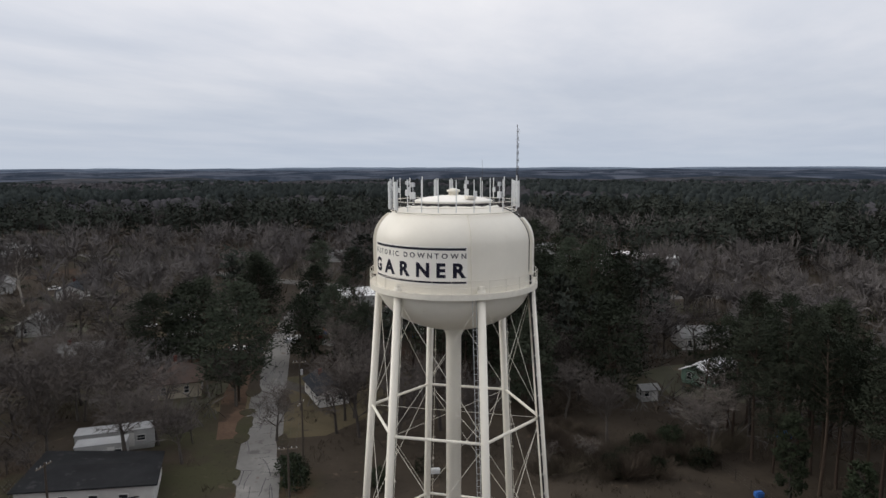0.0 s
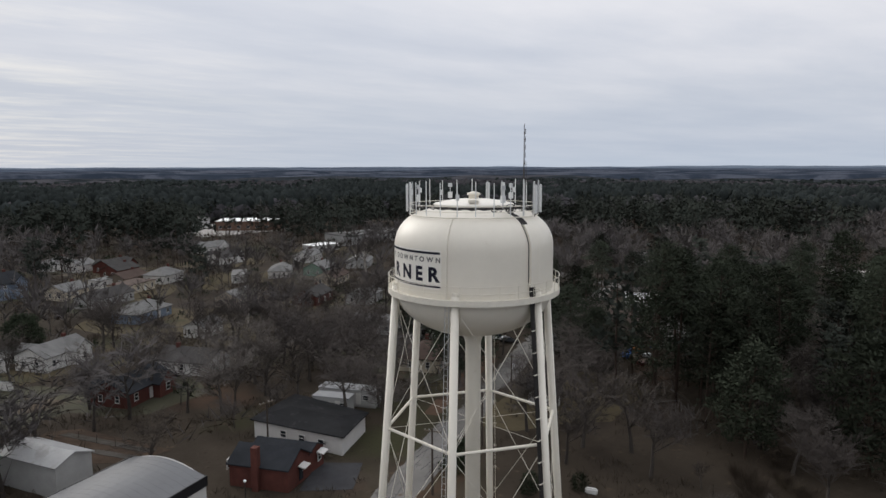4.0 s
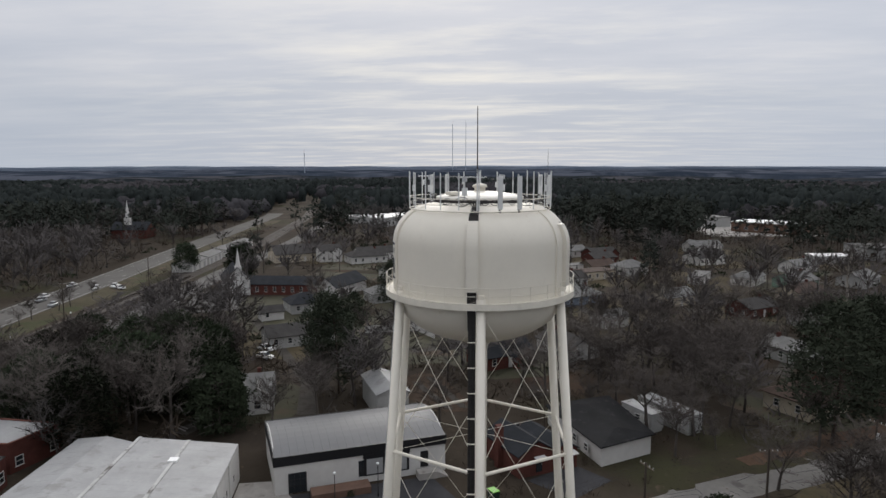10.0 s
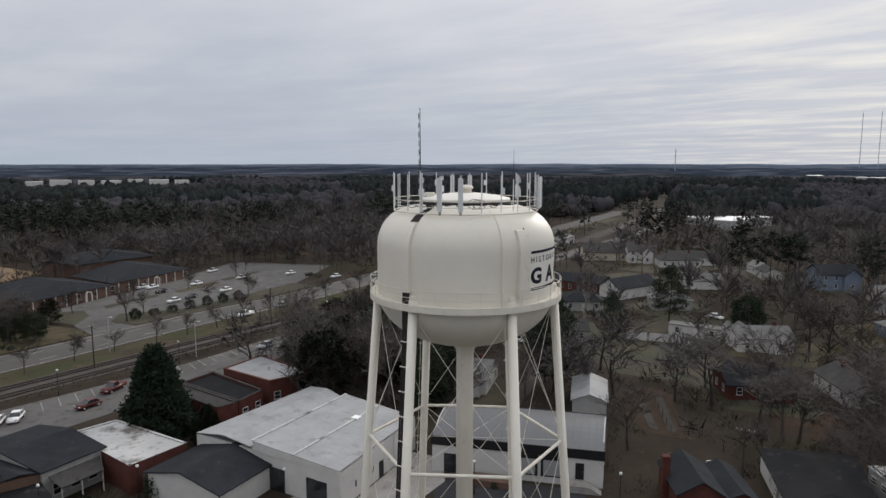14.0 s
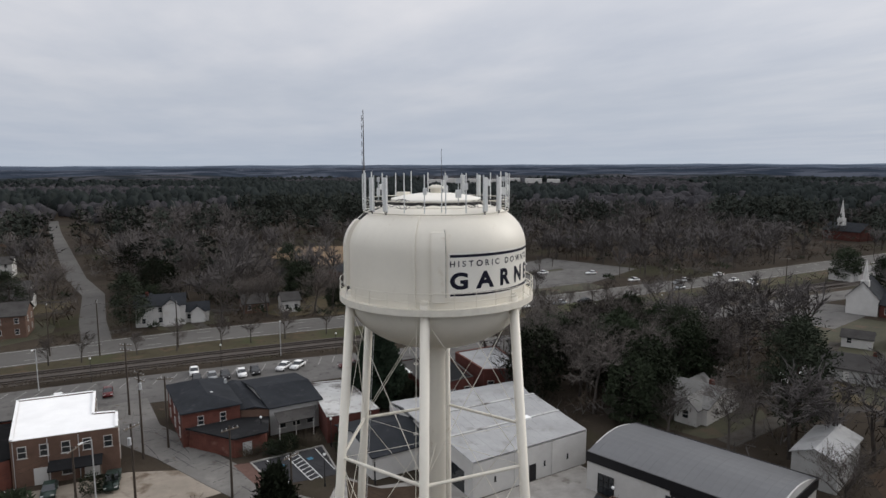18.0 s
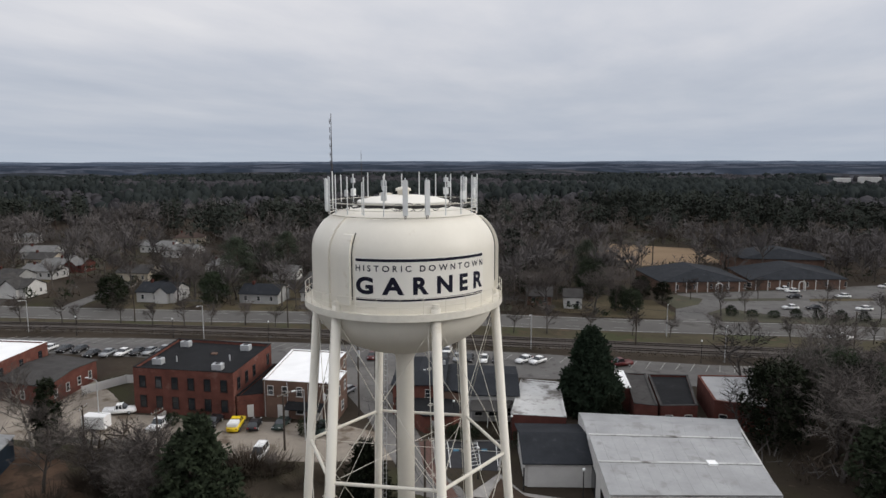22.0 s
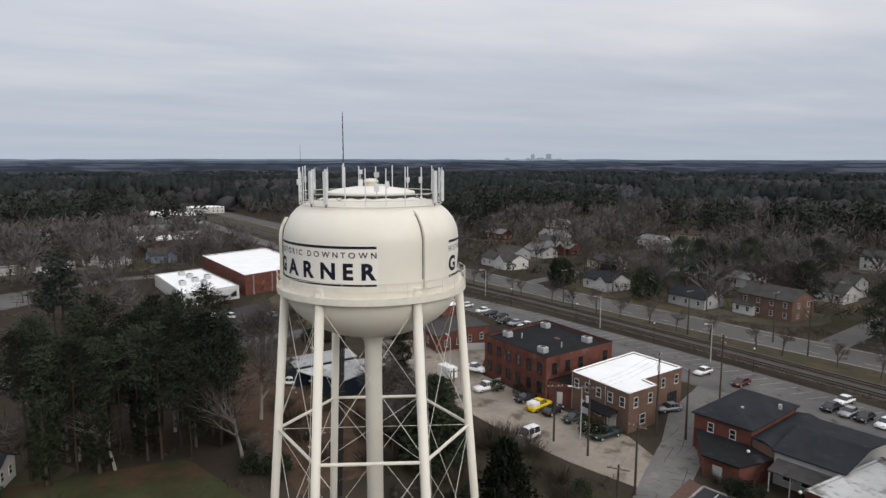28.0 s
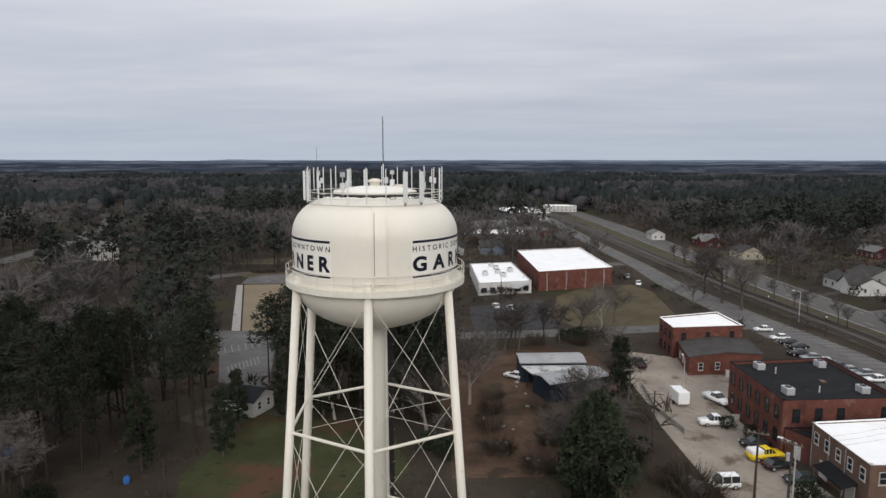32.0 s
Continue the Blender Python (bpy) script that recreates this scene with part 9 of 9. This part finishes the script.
def scatter(poly, count, kinds, lo=0.8, hi=1.1, gap=3.0, mind=True):
    """Plants a mix of trees inside an outline, keeping them apart."""
    xs, ys = [p[0] for p in poly], [p[1] for p in poly]
    n = tries = 0
    while n < count and tries < count * 30:
        tries += 1
        x, y = trng.uniform(min(xs), max(xs)), trng.uniform(min(ys), max(ys))
        if not in_poly(x, y, poly) or (mind and blocked(x, y, 0.5)):
            continue
        if any(math.hypot(x - a, y - b) < gap for a, b in PLANTED[-160:]):
            continue
        k = trng.choice(kinds)
        if mind and math.hypot(x, y) > 60 and open_view(x, y, 0.78, 0.06 if k == "bare" else 0.28):
            continue
        if k == "brush":
            bush(x, y, trng.uniform(0.9, 1.9))
        elif k == "bush":
            bush(x, y, trng.uniform(0.8, 1.6), True)
        else:
            plant(k, x, y, trng.uniform(lo, hi))
        n += 1


# open ground round the school and the park
CLEARINGS = [[(66, 50), (70, 34), (100, 41), (168, 47), (178, 36), (198, 44), (186, 96), (160, 90), (98, 60)], [(76, -30), (100, -44), (130, -56), (175, -50), (165, -16), (100, 0)], [(-60, -98), (0, -90), (120, -69), (120, -104), (0, -122), (-60, -132)], [(16, -44), (60, -32), (96, -34), (110, -58), (100, -78), (0, -92), (-35, -96), (-30, -60)]]
AREAS.extend(CLEARINGS)
# pine groves north-east of the tower
scatter([(52, 29), (49, 11), (54, 3), (64, 5), (67, 22), (62, 30)], 36, ["pine", "pine", "pine", "pale"], 0.74, 0.88, 2.2)
scatter([(20, 47), (34, 41), (44, 44), (48, 54), (44, 74), (28, 82), (18, 66)], 34, ["pine", "pine", "pine", "bare"], 0.74, 0.92, 2.8)
for x, y in ((50.5, 43), (46, 38.5), (44, 42), (58, 47.5), (63, 47), (40, 37), (68, 30), (72, 14), (70, 4)):
    plant("pine", x, y, trng.uniform(0.72, 0.86))
# mixed woods beyond
scatter([(-30, 60), (-8, 56), (6, 60), (14, 92), (10, 130), (-30, 130), (-44, 96)], 64, ["pine", "pine", "fullpine", "bare", "bare"], 0.9, 1.15, 3.4)
scatter([(-8, 40), (6, 34), (14, 44), (8, 58), (-8, 60)], 12, ["bare", "small", "brush", "brush"], 0.7, 0.9, 2.4)
scatter([(4, 34), (16, 40), (26, 52), (14, 56)], 26, ["brush", "brush", "bush"], 0.9, 1.2, 1.2)
# evergreen thicket behind the warehouse
scatter([(-34, -58), (-36, -76), (-46, -94), (-74, -92), (-74, -60), (-50, -46), (-44, -48)], 40, ["evergreen", "bare", "bare", "evergreen", "bare", "bare"], 0.8, 1.05, 3.2)
# scrub around the tower's south-east
scatter([(36, -22), (58, -24), (72, -6), (60, 6), (40, 2)], 34, ["brush", "brush", "small", "bush", "bare"], 0.6, 0.8, 2.0)
scatter([(18, -34), (34, -32), (46, -28), (30, -8), (14, -16)], 22, ["brush", "small", "brush", "bush"], 0.5, 0.7, 2.0)
scatter([(96, -2), (112, -26), (104, -30), (90, -6)], 16, ["brush", "bush", "bare"], 0.6, 0.8, 2.0, False)
scatter([(20, -60), (12, -54), (0, -53), (-4, -51), (2, -50), (12, -50.6), (18, -52)], 14, ["brush", "bush"], 0.4, 0.6, 1.5, False)
for x, y, k in ((50.5, 27, 0.95), (51.5, 21, 1.0), (52.5, 15, 0.9), (54.5, 8.5, 0.85), (47, 33.5, 0.8), (57, 25, 1.1), (60, 15, 1.05)):
    plant("ivy", x, y, k)
for x, y, k in ((33, -33, 2.2), (35.5, -32, 2.0), (31, -34, 1.8), (37.5, -30.5, 1.9), (48, -22, 2.0), (53, -17, 1.8), (45, -25, 1.8), (60, -14, 1.7), (42, -8, 1.8), (50, -6, 1.9), (57, -6, 1.7), (38, -13, 1.8), (64, -6, 1.6), (46, -15, 1.7)):
    bush(x, y, k)
for x, y in ((-33.0, 25.4), (-29.8, 21.8), (-31.0, 23.8), (12.5, 47.5), (14.5, 48.6), (16.4, 47.4), (18.8, 48.5), (21.4, 51.0), (24.7, 54.0), (22.0, 48.5)):
    bush(x, y, 1.5, x < 0)
for x, y in ((0.4, 46.7), (2.0, 44.0), (4.5, 42.5), (7.0, 41.5), (9.2, 40.6), (11.0, 40.0), (0.5, 37.4), (3.0, 39.0), (-1.5, 49)):
    bush(x, y, 1.7)
for k in range(9):
    bush(182.2 + 0.8 * k, 88 - 2.7 * k, 1.3)
# gardens among the houses
scatter([(-44, 20), (-120, -50), (-140, 40), (-110, 100), (-70, 70)], 70, ["bare", "bare", "bare", "bare", "small", "small"], 0.7, 1.05, 4.5)
scatter([(-60, 70), (-36, 56), (-44, 110), (-80, 130), (-104, 110)], 26, ["bare", "bare", "fullpine", "pine"], 0.8, 1.05, 4.0)
scatter([(140, -70), (60, -150), (-10, -150), (-10, -175), (60, -200), (160, -170)], 40, ["bare", "bare", "bare", "evergreen", "fullpine"], 0.75, 1.0, 4.0)
for x, y, sx in ((56, -43.2, 1.0), (52.5, -45.6, 1.0), (31.8, -46.5, 1.3), (33.4, -46.0, 1.2), (-30, -20, 0.5), (-15.5, 31.5, 1.0), (-20, 27, 1.2), (-19, 25.4, 1.0)):
    bush(x, y, sx, True)

# ---- the woods beyond: joined ----
frng = np.random.default_rng(9)


def density(x, y):
    """Share of woodland at a place: open in the town, closed beyond."""
    r = math.hypot(x, y)
    k = noise.noise((x / 130, y / 130, 0.3))
    if x < -70 and -130 < y < 130 and r < 310:
        return 0.74 + 0.5 * k
    if x > 30 and y > 45 and r < 150:
        return 0.55 + 0.5 * k
    if r < 210:
        return 0.95 + 0.5 * k
    if r < 420:
        return 1.0 + 0.45 * k
    return 1.0 + 0.3 * noise.noise((x / 300, y / 300, 7.7))


def is_pine(x, y):
    r = math.hypot(x, y)
    bar = 0.50 if r < 180 and y < 20 else 0.24 if r < 300 else 0.05
    if y < -60 and abs(x) < 300 and r < 420:
        bar += 0.12
    if y > 40 and x > -40:
        bar = 0.07
    if x > 30 and y > 45 and r < 200:
        bar = 0.12
    if r > 480:
        return noise.noise((x / 230 + 5, y / 230, 2.2)) + 0.5 * noise.noise((x / 80, y / 80, 9.1)) > -0.02
    return noise.noise((x / 120 + 5, y / 120, 2.2)) + 0.25 * noise.noise((x / 30, y / 30, 9.1)) > bar


def woods(name, spots, blades, mat, h_lo, h_hi, width, label, trunks=0.0, thin=0.2, ln=0.25):
    """Thousands of tree tops, each a loose heap of blades, as one mesh."""
    if not len(spots):
        return
    spots = np.asarray(spots, dtype=float)
    n = len(spots)
    h = frng.uniform(h_lo, h_hi, n)
    w = width * frng.uniform(0.7, 1.25, n)
    u = frng.normal(size=(n, blades, 3))
    u /= np.linalg.norm(u, axis=2, keepdims=True)
    u[:, :, 2] = np.abs(u[:, :, 2]) * 1.15 - 0.25
    rad = frng.uniform(0.45, 1.0, (n, blades, 1)) ** 0.6
    c = u * rad * np.stack([w / 2, w / 2, h * 0.36], 1)[:, None, :]
    c[:, :, 2] += (h * 0.60)[:, None]
    c[:, :, :2] += spots[:, None, :2]
    c[:, :, 2] += spots[:, None, 2]
    d = u * 0.8 + frng.normal(size=(n, blades, 3)) * 0.55 + np.array([0, 0, 0.35])
    d /= np.linalg.norm(d, axis=2, keepdims=True)
    s = np.cross(d, frng.normal(size=(n, blades, 3)))
    s /= np.linalg.norm(s, axis=2, keepdims=True)
    size = (w[:, None, None] * ln) * frng.uniform(0.6, 1.3, (n, blades, 1))
    a, b, t = c - s * size * thin - d * size * 0.4, c + s * size * thin - d * size * 0.4, c + d * size
    verts = np.stack([a, b, t], 2).reshape(-1, 3)
    tris = np.arange(len(verts)).reshape(-1, 3)
    ob = new(name, tri_mesh(verts, tris, name, M[mat]))
    tagged(ob, label, "woods", kind="stuff")
    if trunks:
        k = 3
        base = np.concatenate([spots[:, :2], spots[:, 2:3]], 1)
        ang = np.arange(3) * 2 * math.pi / 3
        ring = np.stack([np.cos(ang), np.sin(ang), np.zeros(3)], 1) * trunks
        lo = base[:, None, :] + ring[None]
        hi = base[:, None, :] + ring[None] * 0.4 + np.stack([np.zeros(n), np.zeros(n), h * 0.8], 1)[:, None, :]
        v = np.concatenate([lo, hi], 1)
        f = np.array([(0, 1, 4), (0, 4, 3), (1, 2, 5), (1, 5, 4), (2, 0, 3), (2, 3, 5)])
        tt = (np.arange(n)[:, None, None] * 6 + f[None]).reshape(-1, 3)
        ob = new(name + "_trunks", tri_mesh(v.reshape(-1, 3), tt, name, M["bark" if "bare" in mat else "bark_pine"]))
        tagged(ob, "trunks of " + label, "woods", kind="stuff")


def ground_z(x, y):
    r = math.hypot(x, y)
    if r <= 500:
        return 0.0
    a = math.atan2(y, x)
    z = min(1, (r - 500) / 2500) * (3 + 6 * noise.noise((math.cos(a) * r / 900, math.sin(a) * r / 900, 3.1)))
    return z + max(0, (r - 3000) / 1700 * 3)


def ring_spots(r0, r1, step):
    out = ([], [])
    n = int(math.pi * (r1 * r1 - r0 * r0) / (step * step))
    rs = np.sqrt(frng.uniform(r0 * r0, r1 * r1, n))
    az = frng.uniform(0, 2 * math.pi, n)
    dice = frng.uniform(0, 1, n)
    for r, a, q in zip(rs, az, dice):
        x, y = r * math.cos(a), r * math.sin(a)
        if q > density(x, y):
            continue
        if r < 700 and blocked(x, y, 3.0 if r < 300 else 1.0):
            continue
        if r < 170 and any(math.hypot(x - px, y - py) < 4.0 for px, py in PLANTED):
            continue
        pine = is_pine(x, y)
        if r < 960 and open_view(x, y, 0.70, 0.28 if pine or r > 310 else 0.12):
            continue
        if 980 < r < 1345 and 242.5 < math.degrees(a) < 256.5:
            continue
        out[1 if pine else 0].append((x, y, ground_z(x, y)))
    return out


# dead grass, leaf drifts and low scrub on the open ground
urng = np.random.default_rng(4)
tufts = []
while len(tufts) < 5200:
    r, a = 150 * math.sqrt(urng.uniform(0.015, 1)), urng.uniform(0, 2 * math.pi)
    x, y = r * math.cos(a), r * math.sin(a)
    if noise.noise((x / 14, y / 14, 6.1)) + 0.6 * noise.noise((x / 4, y / 4, 2.6)) > 0.08 and not blocked(x, y, 0.4):
        tufts.append((x, y))
tufts = np.array(tufts)
per = 9
p = np.repeat(tufts, per, 0) + urng.normal(0, 0.45, (len(tufts) * per, 2))
h = urng.uniform(0.25, 1.0, len(p)) * np.repeat(urng.uniform(0.5, 1.4, len(tufts)), per)
lean = urng.normal(0, 0.45, (len(p), 2)) * h[:, None]
side = urng.normal(0, 1, (len(p), 2))
side = side / np.linalg.norm(side, axis=1, keepdims=True) * 0.055
zero = np.zeros(len(p))
va = np.c_[p + side, zero]
vb = np.c_[p - side, zero]
vc = np.c_[p + lean, h]
verts = np.stack([va, vb, vc], 1).reshape(-1, 3)
tagged(new("undergrowth", tri_mesh(verts, np.arange(len(verts)).reshape(-1, 3), "undergrowth", M["shrub"])), "brown dead grass tufts and low scrub", "undergrowth", kind="stuff")


def stock(pair):
    """Both meshes of a tree as arrays: corners, triangles and which belong to the wood."""
    a, b = pair
    v = np.array(a.v + b.v)
    f = np.array(a.f + [(p + len(a.v), q + len(a.v), r + len(a.v)) for p, q, r in b.f])
    return v, f, len(a.f)


def grove(name, spots, kinds, lo, hi, wood_mat, fine_mat, label):
    """Many small copies of a few trees, turned and scaled, joined into one mesh."""
    vs, fs, ms, base = [], [], [], 0
    pick = frng.integers(0, len(kinds), len(spots))
    for (x, y, z), k in zip(spots, pick):
        v, f, nw = kinds[k]
        a, sc = frng.uniform(0, 6.28), frng.uniform(lo, hi)
        c, s = math.cos(a) * sc, math.sin(a) * sc
        w = np.stack([v[:, 0] * c - v[:, 1] * s + x, v[:, 0] * s + v[:, 1] * c + y, v[:, 2] * sc * frng.uniform(0.9, 1.12) + z], 1)
        vs.append(w)
        fs.append(f + base)
        ms.append(np.r_[np.zeros(nw, np.int32), np.ones(len(f) - nw, np.int32)])
        base += len(v)
    if not vs:
        return
    me = tri_mesh(np.concatenate(vs), np.concatenate(fs), name, M[wood_mat])
    me.materials.append(M[fine_mat])
    me.polygons.foreach_set("material_index", np.concatenate(ms))
    tagged(new(name, me), label, "woods", kind="stuff")


def mid_bare(seed, h=13.5, n=54, fat=0.22):
    """A leafless tree for the middle distance: trunk, rising limbs and twigs as slivers."""
    rng = random.Random(seed)
    wood, fine = Soup(), Soup()
    wood.limb(Vector((0, 0, -0.2)), Vector((0, 0, h * 0.55)), h * 0.018, h * 0.008, 3)
    ends = []
    for k in range(11):
        b = Vector((0, 0, h * rng.uniform(0.22, 0.5)))
        az = k * 2.4 + rng.uniform(-0.4, 0.4)
        d = Vector((math.cos(az) * rng.uniform(0.2, 1.0), math.sin(az) * rng.uniform(0.2, 1.0), rng.uniform(0.6, 1.2))).normalized()
        e = b + d * h * rng.uniform(0.3, 0.5)
        wood.sliver(b, e, h * 0.009, d.orthogonal().normalized())
        ends.append((b, e, d))
    for _ in range(n):
        b, e, d = rng.choice(ends)
        p = b.lerp(e, rng.uniform(0.3, 1.0))
        td = swerve(d, rng, 0.8)
        fine.sliver(p, p + td * h * rng.uniform(0.12, 0.26), fat, td.orthogonal().normalized())
    return wood, fine


LOW_BARE = [stock(bare_tree(500 + i, 13.5, 1.0, 2, (4, 3, 2), 0.085, (0.9, 2.1))) for i in range(5)]
LOW_PINE = [stock(pine_tree(520 + i, 20, 0.36 + 0.06 * i, 3.8, 15, 20, 1.15, 0.34)) for i in range(4)]
HALF_BARE = [stock(mid_bare(580 + i, 13.5, 105, 0.15)) for i in range(5)]
HALF_PINE = [stock(pine_tree(590 + i, 19, 0.32 + 0.06 * i, 4.0, 12, 14, 1.5, 0.46, True)) for i in range(4)]
MID_BARE = [stock(mid_bare(540 + i, 13.5, 56, 0.24)) for i in range(5)]
MID_PINE = [stock(pine_tree(560 + i, 19, 0.34, 4.2, 9, 9, 2.0, 0.62, True)) for i in range(3)]


def crowns(name, spots, sides, mat, h_lo, h_hi, width, label):
    """Far tree tops: uneven domes, one for each tree, joined."""
    if not len(spots):
        return
    spots = np.asarray(spots, dtype=float)
    n = len(spots)
    h = frng.uniform(h_lo, h_hi, n)
    w = width * frng.uniform(0.7, 1.3, n)
    rings = []
    for rad, up in ((0.36, 0.12), (0.52, 0.55), (0.30, 0.88)):
        u = 2 * math.pi * (np.arange(sides)[None] + frng.uniform(-0.35, 0.35, (n, sides))) / sides
        rr = rad * w[:, None] * frng.uniform(0.75, 1.25, (n, sides))
        z = h[:, None] * (up + frng.uniform(-0.09, 0.09, (n, sides)))
        rings.append(np.stack([spots[:, :1] + rr * np.cos(u), spots[:, 1:2] + rr * np.sin(u), spots[:, 2:3] + z], 2))
    tip = np.stack([spots[:, 0] + frng.normal(0, 0.06, n) * w, spots[:, 1] + frng.normal(0, 0.06, n) * w, spots[:, 2] + h], 1)[:, None]
    v = np.concatenate(rings + [tip], 1)
    f = []
    for a in range(sides):
        b = (a + 1) % sides
        for lo in (0, sides):
            f += [(lo + a, lo + b, lo + sides + b), (lo + a, lo + sides + b, lo + sides + a)]
        f.append((2 * sides + a, 2 * sides + b, 3 * sides))
    f = np.array(f)
    t = (np.arange(n)[:, None, None] * (3 * sides + 1) + f[None]).reshape(-1, 3)
    me = tri_mesh(v.reshape(-1, 3), t, name, M[mat])
    me.polygons.foreach_set("use_smooth", [True] * len(me.polygons))
    tagged(new(name, me), label, "woods", kind="stuff")


for r0, r1, step, bare_kinds, pine_kinds in ((66, 132, 7.6, LOW_BARE, LOW_PINE), (132, 235, 7.4, HALF_BARE, HALF_PINE), (235, 470, 9.0, MID_BARE, MID_PINE)):
    sb, sp = ring_spots(r0, r1, step)
    grove("bare_woods", sb, bare_kinds, 0.82, 1.3, "bark", "far_bare", "grey-brown leafless woods with fine twigs")
    grove("pine_woods", sp, pine_kinds, 0.74, 1.12, "bark_pine", "far_green", "dark green pine woods")
# beyond 470 m the woods take the haze-tinted crown colours
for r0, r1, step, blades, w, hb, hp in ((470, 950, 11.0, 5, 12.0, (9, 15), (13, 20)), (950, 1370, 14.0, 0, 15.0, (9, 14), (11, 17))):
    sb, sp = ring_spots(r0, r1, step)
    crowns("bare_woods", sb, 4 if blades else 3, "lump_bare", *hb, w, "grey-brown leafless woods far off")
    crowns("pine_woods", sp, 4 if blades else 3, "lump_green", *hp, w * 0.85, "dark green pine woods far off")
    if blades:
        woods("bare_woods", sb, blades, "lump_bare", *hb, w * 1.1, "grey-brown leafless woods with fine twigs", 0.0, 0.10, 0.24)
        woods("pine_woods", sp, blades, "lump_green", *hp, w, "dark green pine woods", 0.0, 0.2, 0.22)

# low scrub between the trees and in the gardens
scrub = []
while len(scrub) < 15000:
    r, a = math.sqrt(urng.uniform(60 * 60, 400 * 400)), urng.uniform(0, 2 * math.pi)
    x, y = r * math.cos(a), r * math.sin(a)
    if noise.noise((x / 22, y / 22, 4.4)) > -0.2 and not blocked(x, y, 1.5) and not open_view(x, y, 0.92):
        scrub.append((x, y, 0.0))
half = len(scrub) // 2
woods("scrub", scrub[:half], 11, "far_bare", 2.0, 5.5, 5.0, "grey-brown leafless scrub between the trees", 0.0, 0.045, 0.42)
woods("scrub", scrub[half:], 11, "shrub", 2.0, 5.0, 5.0, "brown tangled scrub between the trees", 0.0, 0.07, 0.42)
# weeds and low brush along the fence between the parking strip and the rails
weeds = []
run = [(x, y - 10.2) for x, y in MAIN_ST[2:13]]
for k in range(900):
    spot = along(run, 0.38 * k)
    if spot:
        weeds.append((spot[0] + urng.normal(0, 0.3), spot[1] + urng.normal(0, 0.7), 0.0))
woods("trackside_brush", weeds, 9, "shrub", 0.7, 1.6, 1.3, "dark brown weeds and low brush along the tracks", 0.0, 0.09, 0.42)
green = []
while len(green) < 900:
    r, a = math.sqrt(urng.uniform(70 * 70, 330 * 330)), urng.uniform(0, 2 * math.pi)
    x, y = r * math.cos(a), r * math.sin(a)
    if noise.noise((x / 30, y / 30, 8.4)) > 0.0 and not blocked(x, y, 0.6):
        green.append((x, y, 0.0))
woods("evergreen_scrub", green, 26, "leaf", 1.8, 4.6, 3.6, "dark evergreen shrubs between the houses", 0.0, 0.22, 0.26)


# lawns and drives round the houses
def patches(name, spots, mat, z, label):
    v, f = [], []
    for k, (x, y, r) in enumerate(spots):
        n = 12
        f.append(tuple(range(len(v), len(v) + n)))
        for i in range(n):
            u = 2 * math.pi * i / n
            q = r * (0.85 + 0.35 * noise.noise((x + 2 * math.cos(u), y + 2 * math.sin(u), 1.7)))
            v.append((x + q * math.cos(u), y + q * math.sin(u), z + 0.0006 * (k % 5)))
    solid(name, mesh_of(v, f, name, M[mat]), None, label, "lawn", kind="structure")


near = [h for h in HOUSES if math.hypot(h[0], h[1]) < 340 and h[2] > 4]
patches("lawn_gardens", [(x, y, r + 7 + 3 * (i % 3)) for i, (x, y, r) in enumerate(near) if i % 3 == 0], "lawn", 0.004, "green winter lawns round the houses")
patches("lawn_dormant", [(x, y, r + 6 + 3 * (i % 4)) for i, (x, y, r) in enumerate(near) if i % 3 == 1], "straw", 0.007, "dormant yellow-brown lawns round the houses")
v, f = [], []
for i, (x, y, r) in enumerate(near):
    a = 1.3 * i
    c, q = math.cos(a), math.sin(a)
    k = len(v)
    for dx, dy in ((0.3 * r, -1.4), (r + 9, -1.6), (r + 9, 1.6), (0.3 * r, 1.4)):
        v.append((x + dx * c - dy * q, y + dx * q + dy * c, 0.0105 + 0.0004 * (i % 3)))
    f.append((k, k + 1, k + 2, k + 3))
solid("driveways", mesh_of(v, f, "driveways", M["lane"]), None, "narrow worn driveways beside the houses", "driveway", kind="structure")

# wooded ridges one behind the other that close the land at the horizon, haze painted into their colours
RIDGES = ((1360, 10.5, 6.0, "hazed_ridge_near"), (1780, 15.5, 6.0, "hazed_ridge_mid"), (2400, 20.0, 5.0, "hazed_ridge_mid"), (3200, 24.0, 5.0, "hazed_ridge_far"), (4480, 28.5, 5.0, "ridge"))
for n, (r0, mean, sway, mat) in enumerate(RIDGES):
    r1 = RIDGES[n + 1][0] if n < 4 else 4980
    rv, rf = [], []
    for i in range(300):
        a = 2 * math.pi * i / 300
        top = mean + sway * noise.noise((math.cos(a) * 4, math.sin(a) * 4, 4.4 + n)) + 0.5 * sway * noise.noise((math.cos(a) * 26, math.sin(a) * 26, 1.4 + n))
        rv.append((r0 * math.cos(a), r0 * math.sin(a), 0))
        for k in range(9):
            r = r0 + 40 + (r1 - r0 - 60) * k / 8
            z = top + k / 8 + 1.6 * sway * noise.noise((math.cos(a) * r / 260, math.sin(a) * r / 260, 2.4))
            rv.append((r * math.cos(a), r * math.sin(a), z))
        rv.append(((r1 - 10) * math.cos(a), (r1 - 10) * math.sin(a), 0))
    for i in range(300):
        j = (i + 1) % 300
        for k in range(10):
            rf.append((11 * i + k, 11 * j + k, 11 * j + k + 1, 11 * i + k + 1))
    solid("backdrop", mesh_of(rv, rf, "backdrop", M[mat], True), None, "low wooded ridge towards the horizon with blue haze painted into its colour", "ridge", kind="structure")
